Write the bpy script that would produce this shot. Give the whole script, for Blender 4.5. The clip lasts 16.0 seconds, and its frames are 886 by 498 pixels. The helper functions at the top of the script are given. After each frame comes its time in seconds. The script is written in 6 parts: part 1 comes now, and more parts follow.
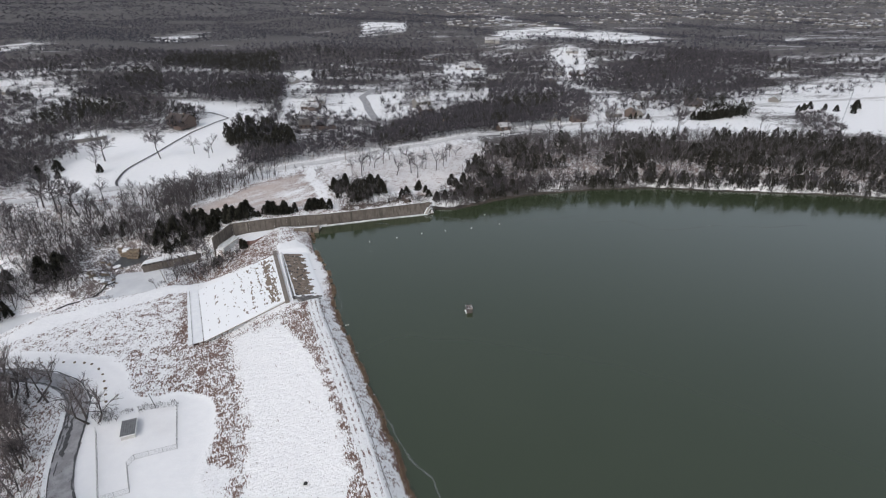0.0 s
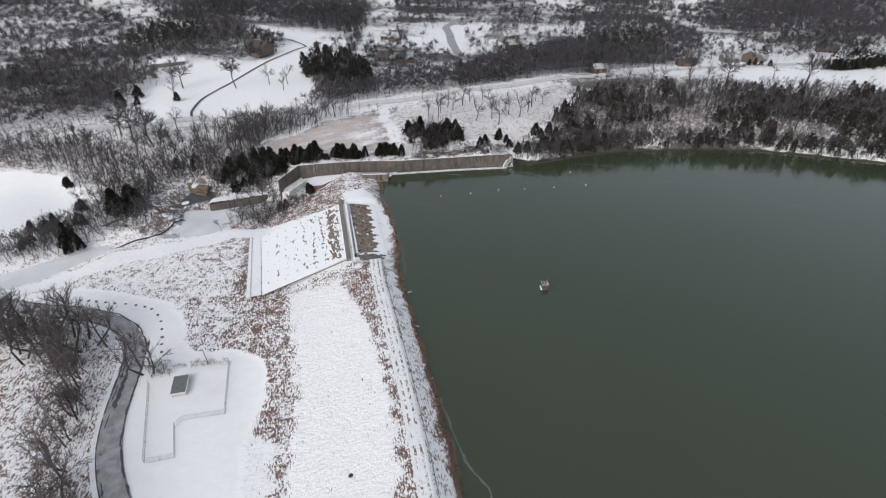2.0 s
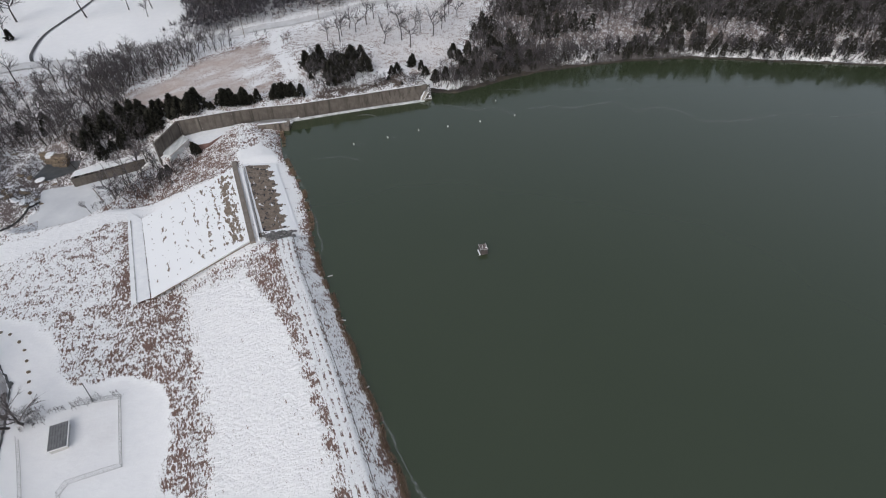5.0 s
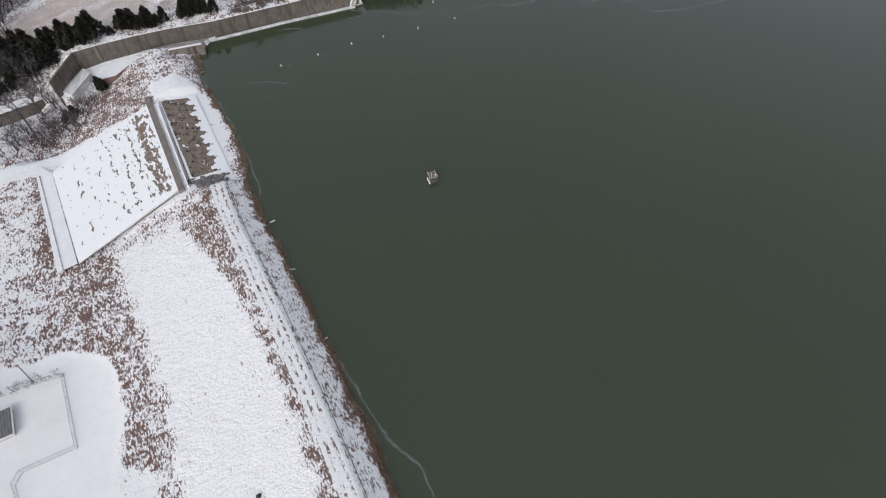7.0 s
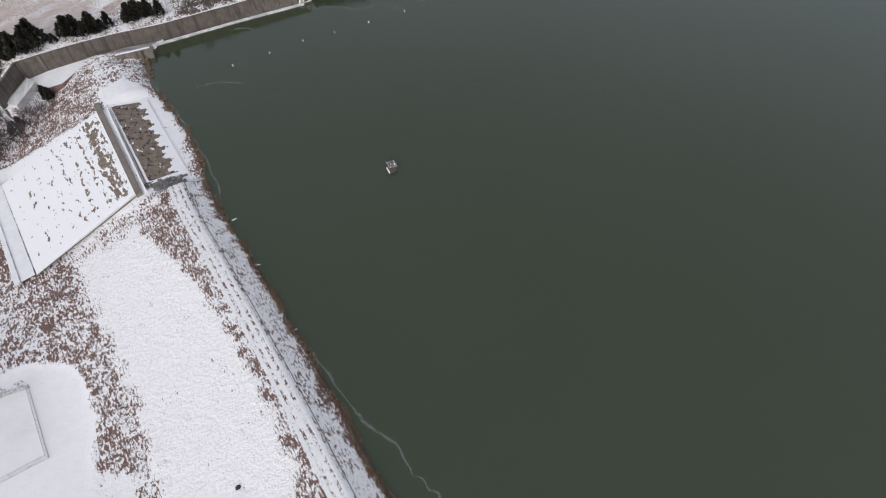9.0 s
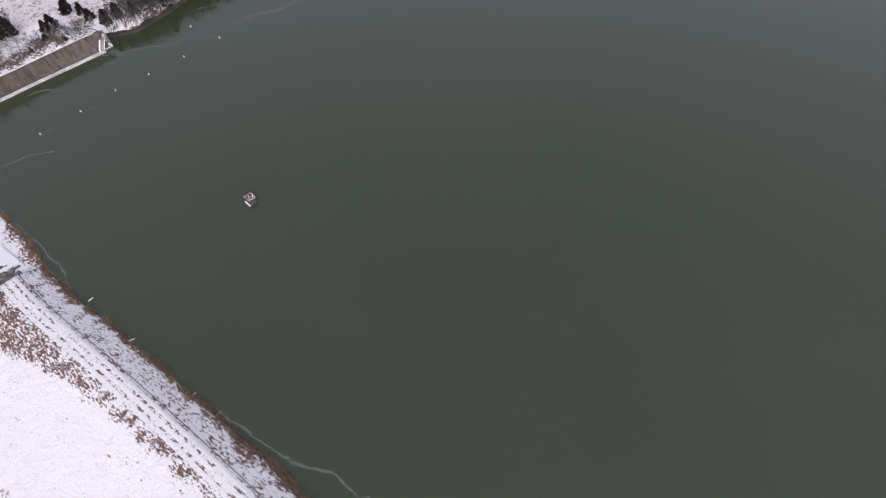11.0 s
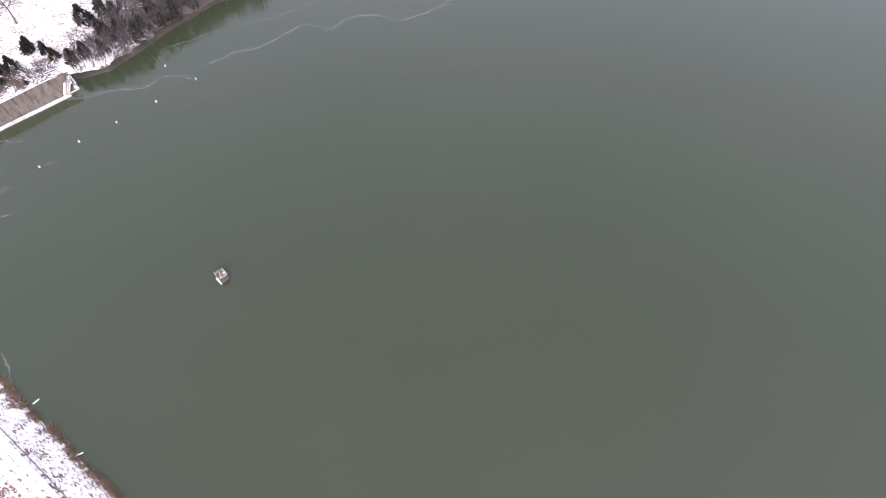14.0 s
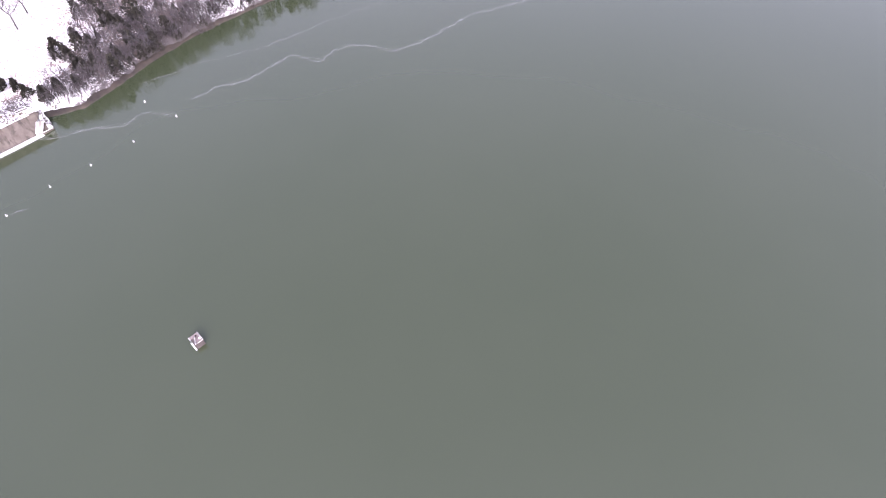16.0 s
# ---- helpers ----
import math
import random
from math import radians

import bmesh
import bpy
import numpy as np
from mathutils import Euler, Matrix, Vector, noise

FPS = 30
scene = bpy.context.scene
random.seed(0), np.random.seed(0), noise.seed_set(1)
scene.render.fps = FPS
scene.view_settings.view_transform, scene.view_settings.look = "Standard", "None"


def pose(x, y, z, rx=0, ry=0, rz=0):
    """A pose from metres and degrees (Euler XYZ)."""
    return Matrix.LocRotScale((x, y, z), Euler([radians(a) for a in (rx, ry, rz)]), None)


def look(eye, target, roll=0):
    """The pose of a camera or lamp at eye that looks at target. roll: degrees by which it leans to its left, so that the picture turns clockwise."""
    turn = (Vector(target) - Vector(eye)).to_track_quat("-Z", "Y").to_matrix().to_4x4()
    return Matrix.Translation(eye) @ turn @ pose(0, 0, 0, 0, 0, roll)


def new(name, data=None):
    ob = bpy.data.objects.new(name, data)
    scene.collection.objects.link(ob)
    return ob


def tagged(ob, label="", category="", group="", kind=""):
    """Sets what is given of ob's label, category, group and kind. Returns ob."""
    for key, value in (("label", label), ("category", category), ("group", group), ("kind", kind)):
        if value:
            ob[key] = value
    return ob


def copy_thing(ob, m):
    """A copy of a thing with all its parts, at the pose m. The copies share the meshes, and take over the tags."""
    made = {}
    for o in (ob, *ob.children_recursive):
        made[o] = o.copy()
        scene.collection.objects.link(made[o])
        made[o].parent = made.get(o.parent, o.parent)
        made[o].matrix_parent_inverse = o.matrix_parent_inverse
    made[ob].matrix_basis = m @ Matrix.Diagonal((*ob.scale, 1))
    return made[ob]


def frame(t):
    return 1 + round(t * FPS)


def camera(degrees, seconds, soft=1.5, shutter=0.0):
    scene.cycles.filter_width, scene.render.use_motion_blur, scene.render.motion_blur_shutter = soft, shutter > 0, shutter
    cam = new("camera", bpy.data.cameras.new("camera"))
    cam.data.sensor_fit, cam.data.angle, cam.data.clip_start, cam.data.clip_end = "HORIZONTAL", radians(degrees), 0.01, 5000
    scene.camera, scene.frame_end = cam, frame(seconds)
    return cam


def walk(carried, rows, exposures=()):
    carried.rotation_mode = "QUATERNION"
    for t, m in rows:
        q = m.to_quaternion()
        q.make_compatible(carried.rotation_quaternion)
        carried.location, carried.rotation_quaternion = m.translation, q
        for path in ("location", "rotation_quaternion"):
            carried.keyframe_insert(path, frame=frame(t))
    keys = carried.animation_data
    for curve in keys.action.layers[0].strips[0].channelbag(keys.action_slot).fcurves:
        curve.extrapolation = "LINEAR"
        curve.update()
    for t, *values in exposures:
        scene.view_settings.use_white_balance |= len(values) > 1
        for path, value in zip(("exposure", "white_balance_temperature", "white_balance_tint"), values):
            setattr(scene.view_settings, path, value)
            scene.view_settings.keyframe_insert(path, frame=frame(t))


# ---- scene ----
cam = camera(77.5, 16.0, soft=1.1)

# seconds, x, y, z, tilt, heading, roll of the drone
PATH = [
    (0.0, 0.00, 0.00, 103.70, -25.69, -0.00, 0.07),
    (0.4, 0.02, 4.61, 103.67, -31.19, -0.04, -0.06),
    (0.5, 0.03, 5.76, 103.67, -32.07, 0.06, -0.09),
    (0.8, -0.23, 9.09, 103.63, -32.80, -0.20, -0.03),
    (1.0, -0.40, 11.31, 103.61, -32.63, -0.06, 0.01),
    (1.2, -0.79, 13.35, 103.55, -32.63, -0.34, -0.00),
    (1.5, -1.37, 16.40, 103.46, -32.57, 5.00, -0.02),
    (1.6, -1.45, 17.51, 103.41, -32.38, 6.99, 0.05),
    (2.0, -1.79, 21.94, 103.20, -32.43, 8.48, 0.32),
    (2.5, -2.33, 26.83, 102.96, -34.34, 8.57, 0.29),
    (2.8, -2.76, 30.03, 102.90, -38.44, 8.71, 0.25),
    (3.0, -3.06, 32.17, 102.86, -40.86, 8.67, 0.22),
    (3.2, -3.37, 34.51, 102.91, -41.82, 8.73, 0.18),
    (3.5, -3.84, 38.02, 102.98, -42.10, 8.73, 0.13),
    (4.0, -4.56, 43.69, 103.26, -42.03, 8.71, 0.26),
    (4.4, -4.81, 48.18, 103.52, -41.67, 0.86, 0.18),
    (4.5, -4.87, 49.30, 103.59, -42.00, -0.31, 0.16),
    (4.7, -4.65, 50.32, 103.71, -41.57, -0.69, 0.13),
    (6.8, -2.41, 61.05, 104.94, -52.19, -7.76, -0.15),
    (7.0, -2.20, 62.07, 105.06, -52.56, -7.79, -0.17),
    (7.5, -2.09, 61.47, 105.07, -52.54, -7.81, -0.02),
    (8.0, -1.94, 60.46, 105.09, -52.61, -7.77, 0.03),
    (8.5, -1.79, 59.08, 105.15, -52.75, -7.64, -0.03),
    (8.8, -1.67, 58.24, 105.23, -52.69, -7.87, 0.11),
    (9.0, -1.59, 57.68, 105.28, -52.73, -13.05, 0.20),
    (9.2, -1.61, 57.20, 105.37, -52.67, -19.08, 0.00),
    (9.5, -1.63, 56.50, 105.51, -52.62, -28.25, -0.30),
    (9.7, -1.64, 56.09, 105.61, -52.63, -31.91, -0.34),
    (11.8, 2.20, 60.67, 106.54, -52.87, -32.39, -0.12),
    (12.0, 3.14, 61.89, 106.53, -52.87, -32.34, -0.03),
    (12.5, 5.61, 65.17, 106.48, -53.02, -32.22, -0.26),
    (13.0, 8.32, 69.00, 106.41, -52.96, -32.24, -0.08),
    (13.5, 11.13, 73.30, 106.34, -53.04, -32.30, -0.09),
    (14.0, 13.94, 77.52, 106.27, -53.08, -32.35, -0.01),
    (14.2, 14.98, 78.97, 106.27, -53.31, -31.82, 0.02),
    (14.5, 16.54, 81.13, 106.26, -57.01, -32.54, 0.06),
    (14.6, 17.03, 81.80, 106.26, -58.25, -32.09, 0.07),
    (14.9, 18.52, 83.79, 106.26, -62.39, -32.77, 0.08),
    (15.0, 19.01, 84.42, 106.26, -63.16, -32.72, 0.01),
    (15.5, 21.37, 87.35, 106.27, -59.19, -32.72, 0.20),
    (16.0, 23.51, 89.81, 106.32, -52.67, -32.38, -0.17),
]
EXPOSURES = [(0.0, 0.07, 6350, 9), (0.5, 0.18, 6350, 9), (1.5, 0.13, 6350, 9), (3.0, 0.04, 6350, 9), (4.0, -0.05, 6350, 9), (4.7, -0.08, 6350, 9), (6.8, 0.06, 6350, 10),
             (9.0, 0.04, 6400, 12), (9.7, 0.06, 6400, 19), (12.0, 0.5, 6400, 22), (13.0, 0.72, 6400, 24), (13.5, 0.85, 6400, 24), (14.0, 1.28, 6400, 25), (14.5, 1.64, 6400, 27),
             (15.0, 1.45, 6400, 28), (15.5, 1.35, 6350, 30), (16.0, 1.84, 6250, 33)]
walk(cam, [(t, pose(x, y, z, 90 + tilt, 0, head) @ pose(0, 0, 0, 0, 0, roll)) for t, x, y, z, tilt, head, roll in PATH],
     exposures=EXPOSURES)

# ---- light: a bright overcast winter day ----
world = bpy.data.worlds.new("overcast")
scene.world = world
world.use_nodes = True
wn = world.node_tree.nodes
wl = world.node_tree.links
sky = wn.new("ShaderNodeTexSky")
sky.sky_type = "NISHITA"
sky.sun_disc = False
sky.sun_elevation = radians(36)
sky.sun_rotation = radians(205)
sky.dust_density = 3.5
sky.air_density = 1.0
grey = wn.new("ShaderNodeHueSaturation")
grey.inputs["Saturation"].default_value = 0.42
wl.new(sky.outputs[0], grey.inputs["Color"])
wl.new(grey.outputs[0], wn["Background"].inputs[0])
wn["Background"].inputs[1].default_value = 0.15
sun = new("sun", bpy.data.lights.new("sun", "SUN"))
sun.data.energy = 0.5
sun.data.angle = radians(96)
sun.data.color = (1.0, 0.99, 0.97)
sun.matrix_world = look((-84, -181, 145), (0, 0, 0))


# ---- materials ----
class Mat:
    """A node material and short ways to add nodes to it."""

    def __init__(self, name, rough=0.8, metal=0.0):
        self.m = bpy.data.materials.new(name)
        self.m.use_nodes = True
        self.t = self.m.node_tree
        self.b = self.t.nodes["Principled BSDF"]
        self.b.inputs["Roughness"].default_value = rough
        self.b.inputs["Metallic"].default_value = metal
        self.co = None

    def add(self, kind, **values):
        n = self.t.nodes.new(kind)
        for k, v in values.items():
            n.inputs[k].default_value = v
        return n

    def link(self, a, b):
        self.t.links.new(a, b)

    def coord(self):
        if self.co is None:
            g = self.t.nodes.new("ShaderNodeNewGeometry")
            self.co = g.outputs["Position"]
        return self.co

    def noise(self, scale, detail=4.0, rough=0.55, stretch=None, distort=0.0):
        n = self.add("ShaderNodeTexNoise", Scale=scale, Detail=detail, Roughness=rough, Distortion=distort)
        if stretch:
            mp = self.add("ShaderNodeMapping")
            mp.inputs["Scale"].default_value = stretch[:3]
            if len(stretch) > 3:
                mp.vector_type = "TEXTURE"
                mp.inputs["Rotation"].default_value = (0, 0, radians(stretch[3]))
            self.link(self.coord(), mp.inputs["Vector"])
            self.link(mp.outputs[0], n.inputs["Vector"])
        else:
            self.link(self.coord(), n.inputs["Vector"])
        return n.outputs["Fac"]

    def math(self, op, a, b=0.0, clamp=False):
        n = self.t.nodes.new("ShaderNodeMath")
        n.operation = op
        n.use_clamp = clamp
        for i, v in enumerate((a, b)):
            if isinstance(v, (int, float)):
                n.inputs[i].default_value = v
            else:
                self.link(v, n.inputs[i])
        return n.outputs[0]

    def step(self, v, lo, hi):
        n = self.add("ShaderNodeMapRange")
        n.inputs["From Min"].default_value = lo
        n.inputs["From Max"].default_value = hi
        self.link(v, n.inputs["Value"])
        return n.outputs[0]

    def mix(self, f, a, b):
        n = self.t.nodes.new("ShaderNodeMix")
        n.data_type = "RGBA"
        for i, v in ((0, f), (6, a), (7, b)):
            if isinstance(v, (int, float)):
                n.inputs[i].default_value = v
            elif isinstance(v, tuple):
                n.inputs[i].default_value = (*v, 1.0)
            else:
                self.link(v, n.inputs[i])
        return n.outputs[2]

    def attr(self, name):
        n = self.t.nodes.new("ShaderNodeAttribute")
        n.attribute_name = name
        return n.outputs["Fac"]

    def rand(self):
        return self.t.nodes.new("ShaderNodeObjectInfo").outputs["Random"]

    def island(self):
        return self.t.nodes.new("ShaderNodeNewGeometry").outputs["Random Per Island"]

    def colour(self, v):
        if isinstance(v, tuple):
            self.b.inputs["Base Color"].default_value = (*v, 1.0)
        else:
            self.link(v, self.b.inputs["Base Color"])
        return self

    def bump(self, h, strength=0.4, dist=0.1):
        n = self.add("ShaderNodeBump", Strength=strength, Distance=dist)
        self.link(h, n.inputs["Height"])
        self.link(n.outputs[0], self.b.inputs["Normal"])
        return self


SNOW = (0.84, 0.85, 0.875)


def ground_material():
    m = Mat("snow_and_grass", 0.85)
    g = m.attr("grass")
    soil = m.attr("soil")
    fine = m.noise(1.6, 6.0, 0.70, (1.5, 0.8, 0.3, 112))
    big = m.noise(0.22, 4.0, 0.6)
    mid = m.noise(0.5, 3.0, 0.6)
    n = m.math("ADD", m.math("ADD", m.math("MULTIPLY", fine, 0.60), m.math("MULTIPLY", mid, 0.24)), m.math("MULTIPLY", big, 0.16))
    n = m.math("ADD", m.math("MULTIPLY", m.math("SUBTRACT", n, 0.5), 4.2), 0.5)
    far = m.step(m.attr("litter"), 0.9, 1.0)
    streak = m.math("SUBTRACT", m.noise(0.021, 4.0, 0.62, (0.45, 1.0, 1.0)), 0.5)
    g = m.math("ADD", g, m.math("MULTIPLY", m.math("MULTIPLY", streak, 3.0), far))
    mask = m.step(m.math("SUBTRACT", g, n), -0.07, 0.12)
    tone = m.noise(2.5, 4.0, 0.6)
    straw = m.mix(tone, (0.070, 0.040, 0.033), (0.255, 0.158, 0.128))
    earth = m.mix(tone, (0.045, 0.033, 0.028), (0.15, 0.11, 0.088))
    brown = m.mix(soil, straw, earth)
    brown = m.mix(m.attr("litter"), brown, m.mix(tone, (0.055, 0.049, 0.049), (0.13, 0.117, 0.119)))
    veil = m.attr("veil")
    brown = m.mix(veil, brown, m.mix(tone, (0.25, 0.155, 0.115), (0.46, 0.31, 0.24)))
    thin = m.math("ADD", 0.05, m.math("MULTIPLY", m.math("ADD", fine, big), 0.62))
    mask = m.math("ADD", m.math("MULTIPLY", mask, m.math("SUBTRACT", 1.0, veil)), m.math("MULTIPLY", thin, veil))
    snow = m.mix(m.noise(0.35, 3.0), (0.80, 0.80, 0.825), (0.885, 0.883, 0.893))
    m.colour(m.mix(mask, snow, brown))
    h = m.math("ADD", m.math("MULTIPLY", fine, 0.6), m.math("MULTIPLY", m.noise(3.0, 3.0), 0.6))
    rough = m.attr("tussock")
    lump = m.math("ADD", m.noise(0.9, 4.0, 0.62, (0.75, 1.35, 1.0, 112)), m.math("MULTIPLY", m.noise(0.3, 3.0, 0.6), 0.8))
    h = m.math("ADD", h, m.math("MULTIPLY", lump, 1.6))
    m.bump(m.math("MULTIPLY", h, m.math("ADD", rough, 0.10)), 0.85, 0.30)
    return m.m


def plain(name, a, b, scale=3.0, rough=0.8, metal=0.0, bump=0.2, dist=0.05, stretch=None):
    m = Mat(name, rough, metal)
    n = m.noise(scale, 5.0, 0.6, stretch)
    m.colour(m.mix(m.step(n, 0.3, 0.7), a, b))
    if bump:
        m.bump(n, bump, dist)
    return m.m


def twig_material(name, a, b):
    m = Mat(name, 0.9)
    m.colour(m.mix(m.math("FRACT", m.math("ADD", m.rand(), m.island())), a, b))
    return m.m


def water_material():
    m = Mat("lake_water", 0.10)
    n = m.noise(0.012, 3.0)
    m.colour(m.mix(m.step(n, 0.3, 0.7), (0.0365, 0.0495, 0.0255), (0.042, 0.0545, 0.030)))
    m.b.inputs["IOR"].default_value = 1.75
    m.bump(m.noise(0.9, 3.0), 0.03, 0.02)
    return m.m


def concrete_material(name, a, b, streak=True):
    m = Mat(name, 0.85)
    n = m.noise(0.5, 6.0, 0.62)
    c = m.mix(m.step(n, 0.3, 0.7), a, b)
    if streak:
        s = m.noise(0.9, 4.0, 0.6, (1.0, 1.0, 0.06))
        c = m.mix(m.step(s, 0.50, 0.66), c, (0.052, 0.044, 0.038))
        p = m.noise(1.3, 3.0, 0.6, (1.0, 1.0, 0.05))
        c = m.mix(m.step(p, 0.66, 0.76), c, (0.19, 0.168, 0.145))
    m.colour(c)
    m.bump(m.noise(4.0, 4.0), 0.25, 0.05)
    return m.m


def slab_material(name, amount_name, wet, fine):
    """Concrete under melting snow: the bare share is an attribute; wet is the reach of the dark stains, fine the share of small patches."""
    m = Mat(name, 0.85)
    g = m.attr(amount_name)
    n = m.mix(fine, m.noise(0.62, 4.0, 0.6, (2.4, 1.0, 1.0, 112)), m.noise(1.25, 3.0, 0.55, (2.2, 1.0, 1.0, 112)))
    n = m.math("ADD", m.math("MULTIPLY", m.math("SUBTRACT", n, 0.5), 3.4), 0.5)
    mask = m.step(m.math("SUBTRACT", g, n), -0.03, 0.03)
    tone = m.noise(0.8, 6.0, 0.7)
    bare = m.mix(m.step(tone, 0.35, 0.65), (0.135, 0.102, 0.080), (0.255, 0.205, 0.165))
    bare = m.mix(m.step(m.noise(0.7, 5.0, 0.7), wet, wet + 0.03), bare, (0.028, 0.028, 0.032))
    m.colour(m.mix(mask, SNOW, bare))
    m.bump(m.math("SUBTRACT", 1.0, mask), 0.5, 0.06)
    return m.m


def road_material():
    m = Mat("wet_asphalt", 0.6)
    n = m.noise(0.35, 5.0, 0.6)
    c = m.mix(m.step(n, 0.4, 0.62), (0.26, 0.255, 0.265), (0.38, 0.375, 0.39))
    wet = m.step(m.noise(0.30, 3.0, 0.5), 0.66, 0.70)
    c = m.mix(wet, c, (0.05, 0.05, 0.053))
    m.colour(c)
    m.bump(m.noise(9.0, 3.0), 0.2, 0.02)
    return m.m


M_GROUND = ground_material()
M_SNOW = plain("snow", (0.78, 0.79, 0.82), (0.87, 0.875, 0.89), 0.8, 0.8, 0, 0.4, 0.08)
M_WATER = water_material()
M_ICE = plain("grey_ice", (0.60, 0.61, 0.64), (0.74, 0.75, 0.77), 0.12, 0.5, 0, 0.1, 0.02)
M_CONCRETE = concrete_material("stained_concrete", (0.080, 0.067, 0.058), (0.145, 0.125, 0.108))
M_CURB = concrete_material("pale_concrete", (0.33, 0.31, 0.28), (0.46, 0.43, 0.39), False)
M_STRIP = concrete_material("brown_concrete", (0.15, 0.128, 0.112), (0.24, 0.208, 0.182), False)
M_SLAB = slab_material("snowy_slab", "bare", 0.64, 0.62)
M_CREST_SLAB = slab_material("stained_slab", "bare", 0.55, 0.45)
M_ROAD = road_material()
def track_material():
    m = Mat("packed_snow", 0.75)
    n = m.noise(2.2, 5.0, 0.65)
    c = m.mix(m.step(n, 0.58, 0.72), (0.82, 0.825, 0.84), (0.42, 0.37, 0.35))
    m.colour(c)
    m.bump(n, 0.4, 0.08)
    return m.m


M_TRACK = track_material()
M_BARK = twig_material("bark", (0.042, 0.036, 0.034), (0.105, 0.092, 0.088))
M_TWIG = twig_material("twigs", (0.026, 0.023, 0.025), (0.165, 0.149, 0.158))
M_LANE_TWIG = twig_material("grey_brown_twigs", (0.055, 0.047, 0.047), (0.20, 0.172, 0.172))
# Violet tint of distance put into the twig colour; reused along the far shore.
M_FAR_TINT_TWIG = twig_material("distance_tinted_twigs", (0.018, 0.017, 0.020), (0.115, 0.105, 0.121))
# Haze and cloud shade put into the twig colour of the remotest woods.
M_HAZE_TWIG = twig_material("hazed_twigs", (0.024, 0.024, 0.031), (0.100, 0.098, 0.118))
M_CEDAR = twig_material("cedar_sprays", (0.010, 0.0105, 0.007), (0.040, 0.037, 0.025))
M_REED = twig_material("dry_reeds", (0.13, 0.088, 0.062), (0.33, 0.24, 0.17))
M_BRUSH = twig_material("brush", (0.07, 0.055, 0.05), (0.15, 0.115, 0.10))
M_ROCK = plain("limestone", (0.09, 0.07, 0.052), (0.26, 0.20, 0.145), 1.2, 0.9, 0, 0.6, 0.2)
M_METAL = plain("galvanised_steel", (0.28, 0.29, 0.30), (0.38, 0.39, 0.40), 5.0, 0.5, 0.6, 0.0)
M_WHITE = plain("white_paint", (0.72, 0.72, 0.72), (0.80, 0.80, 0.80), 4.0, 0.5, 0, 0.05)
M_ROOF = plain("grey_roof_sheet", (0.13, 0.13, 0.135), (0.20, 0.20, 0.205), 1.5, 0.5, 0.3, 0.1)
M_WOOD = plain("weathered_wood", (0.14, 0.11, 0.09), (0.26, 0.21, 0.17), 6.0, 0.85)
M_DARK = plain("dark_rubber", (0.012, 0.012, 0.013), (0.03, 0.03, 0.03), 6.0, 0.7)
M_GLASS = plain("dark_window", (0.02, 0.022, 0.025), (0.035, 0.037, 0.04), 1.0, 0.1, 0, 0.0)


# ---- plan geometry ----
def poly_dist(px, py, pts, closed=False):
    """Distance from many points to a polyline."""
    p = np.array(pts, float)
    q = np.roll(p, -1, 0) if closed else p[1:]
    p = p if closed else p[:-1]
    best = np.full(px.shape, 1e18)
    for (ax, ay), (bx, by) in zip(p, q):
        dx, dy = bx - ax, by - ay
        u = np.clip(((px - ax) * dx + (py - ay) * dy) / (dx * dx + dy * dy + 1e-12), 0, 1)
        best = np.minimum(best, (px - ax - u * dx) ** 2 + (py - ay - u * dy) ** 2)
    return np.sqrt(best)


def inside(px, py, pts):
    r = np.zeros(px.shape, bool)
    n = len(pts)
    for i in range(n):
        (ax, ay), (bx, by) = pts[i], pts[(i + 1) % n]
        if ay == by:
            continue
        r ^= ((ay > py) != (by > py)) & (px < (bx - ax) * (py - ay) / (by - ay) + ax)
    return r


def smooth(v, lo, hi):
    u = np.clip((v - lo) / (hi - lo), 0, 1)
    return u * u * (3 - 2 * u)


DAM_SHORE = [(95, -170), (70, -105), (40, -25), (18, 32), (0, 72), (-4.5, 84), (-11, 102), (-17, 117.6), (-24.8, 137), (-30, 149.5),
             (-35.2, 161.4), (-39, 173.5), (-41.3, 181), (-44, 190.4), (-48, 200), (-54, 211.4), (-57, 221), (-60, 232)]
SILL = [(-58, 234.5), (-59, 240), (-54.4, 240.9), (-32.5, 248.3), (-8.5, 255.6), (-4.6, 257.3)]
FAR_SHORE = [(-6, 263), (4.7, 262), (14, 266.5), (26, 273.5), (41.5, 281), (60, 286.5), (84, 292), (116, 295), (146, 291), (176, 287.5),
             (205, 284.5), (238, 279), (300, 268), (420, 262), (560, 220), (640, 60), (560, -160), (300, -260)]
LAKE = DAM_SHORE + SILL + FAR_SHORE
WALL = [(-6.5, 257.0), (-8.4, 256.3), (-32.5, 249.6), (-55, 243.0), (-68, 240.6), (-79, 237.6), (-89.5, 233.8), (-96.2, 231.0), (-99.8, 217.5)]
CHUTE = [(-55, 243.5), (-58.5, 236.6), (-70, 235.2), (-78.5, 234.8), (-84.6, 225.2), (-88.3, 223.8), (-92.0, 226.8), (-95.9, 217.4), (-100.2, 217.4), (-96.7, 231.6),
         (-89.8, 234.5), (-79.3, 238.3), (-68.2, 241.3)]
POOL = [(-140, 210), (-131, 190.5), (-121, 195), (-115.5, 203), (-113, 222), (-131, 213)]
PLUNGE = [(-146.5, 217.5), (-140.5, 215.8), (-134.5, 219.8), (-136.0, 228), (-146.5, 226)]
CREEK = [(-330, 20), (-250, 80), (-205, 122), (-171.5, 158), (-160, 170.5), (-150, 181), (-142, 190), (-134, 197)]
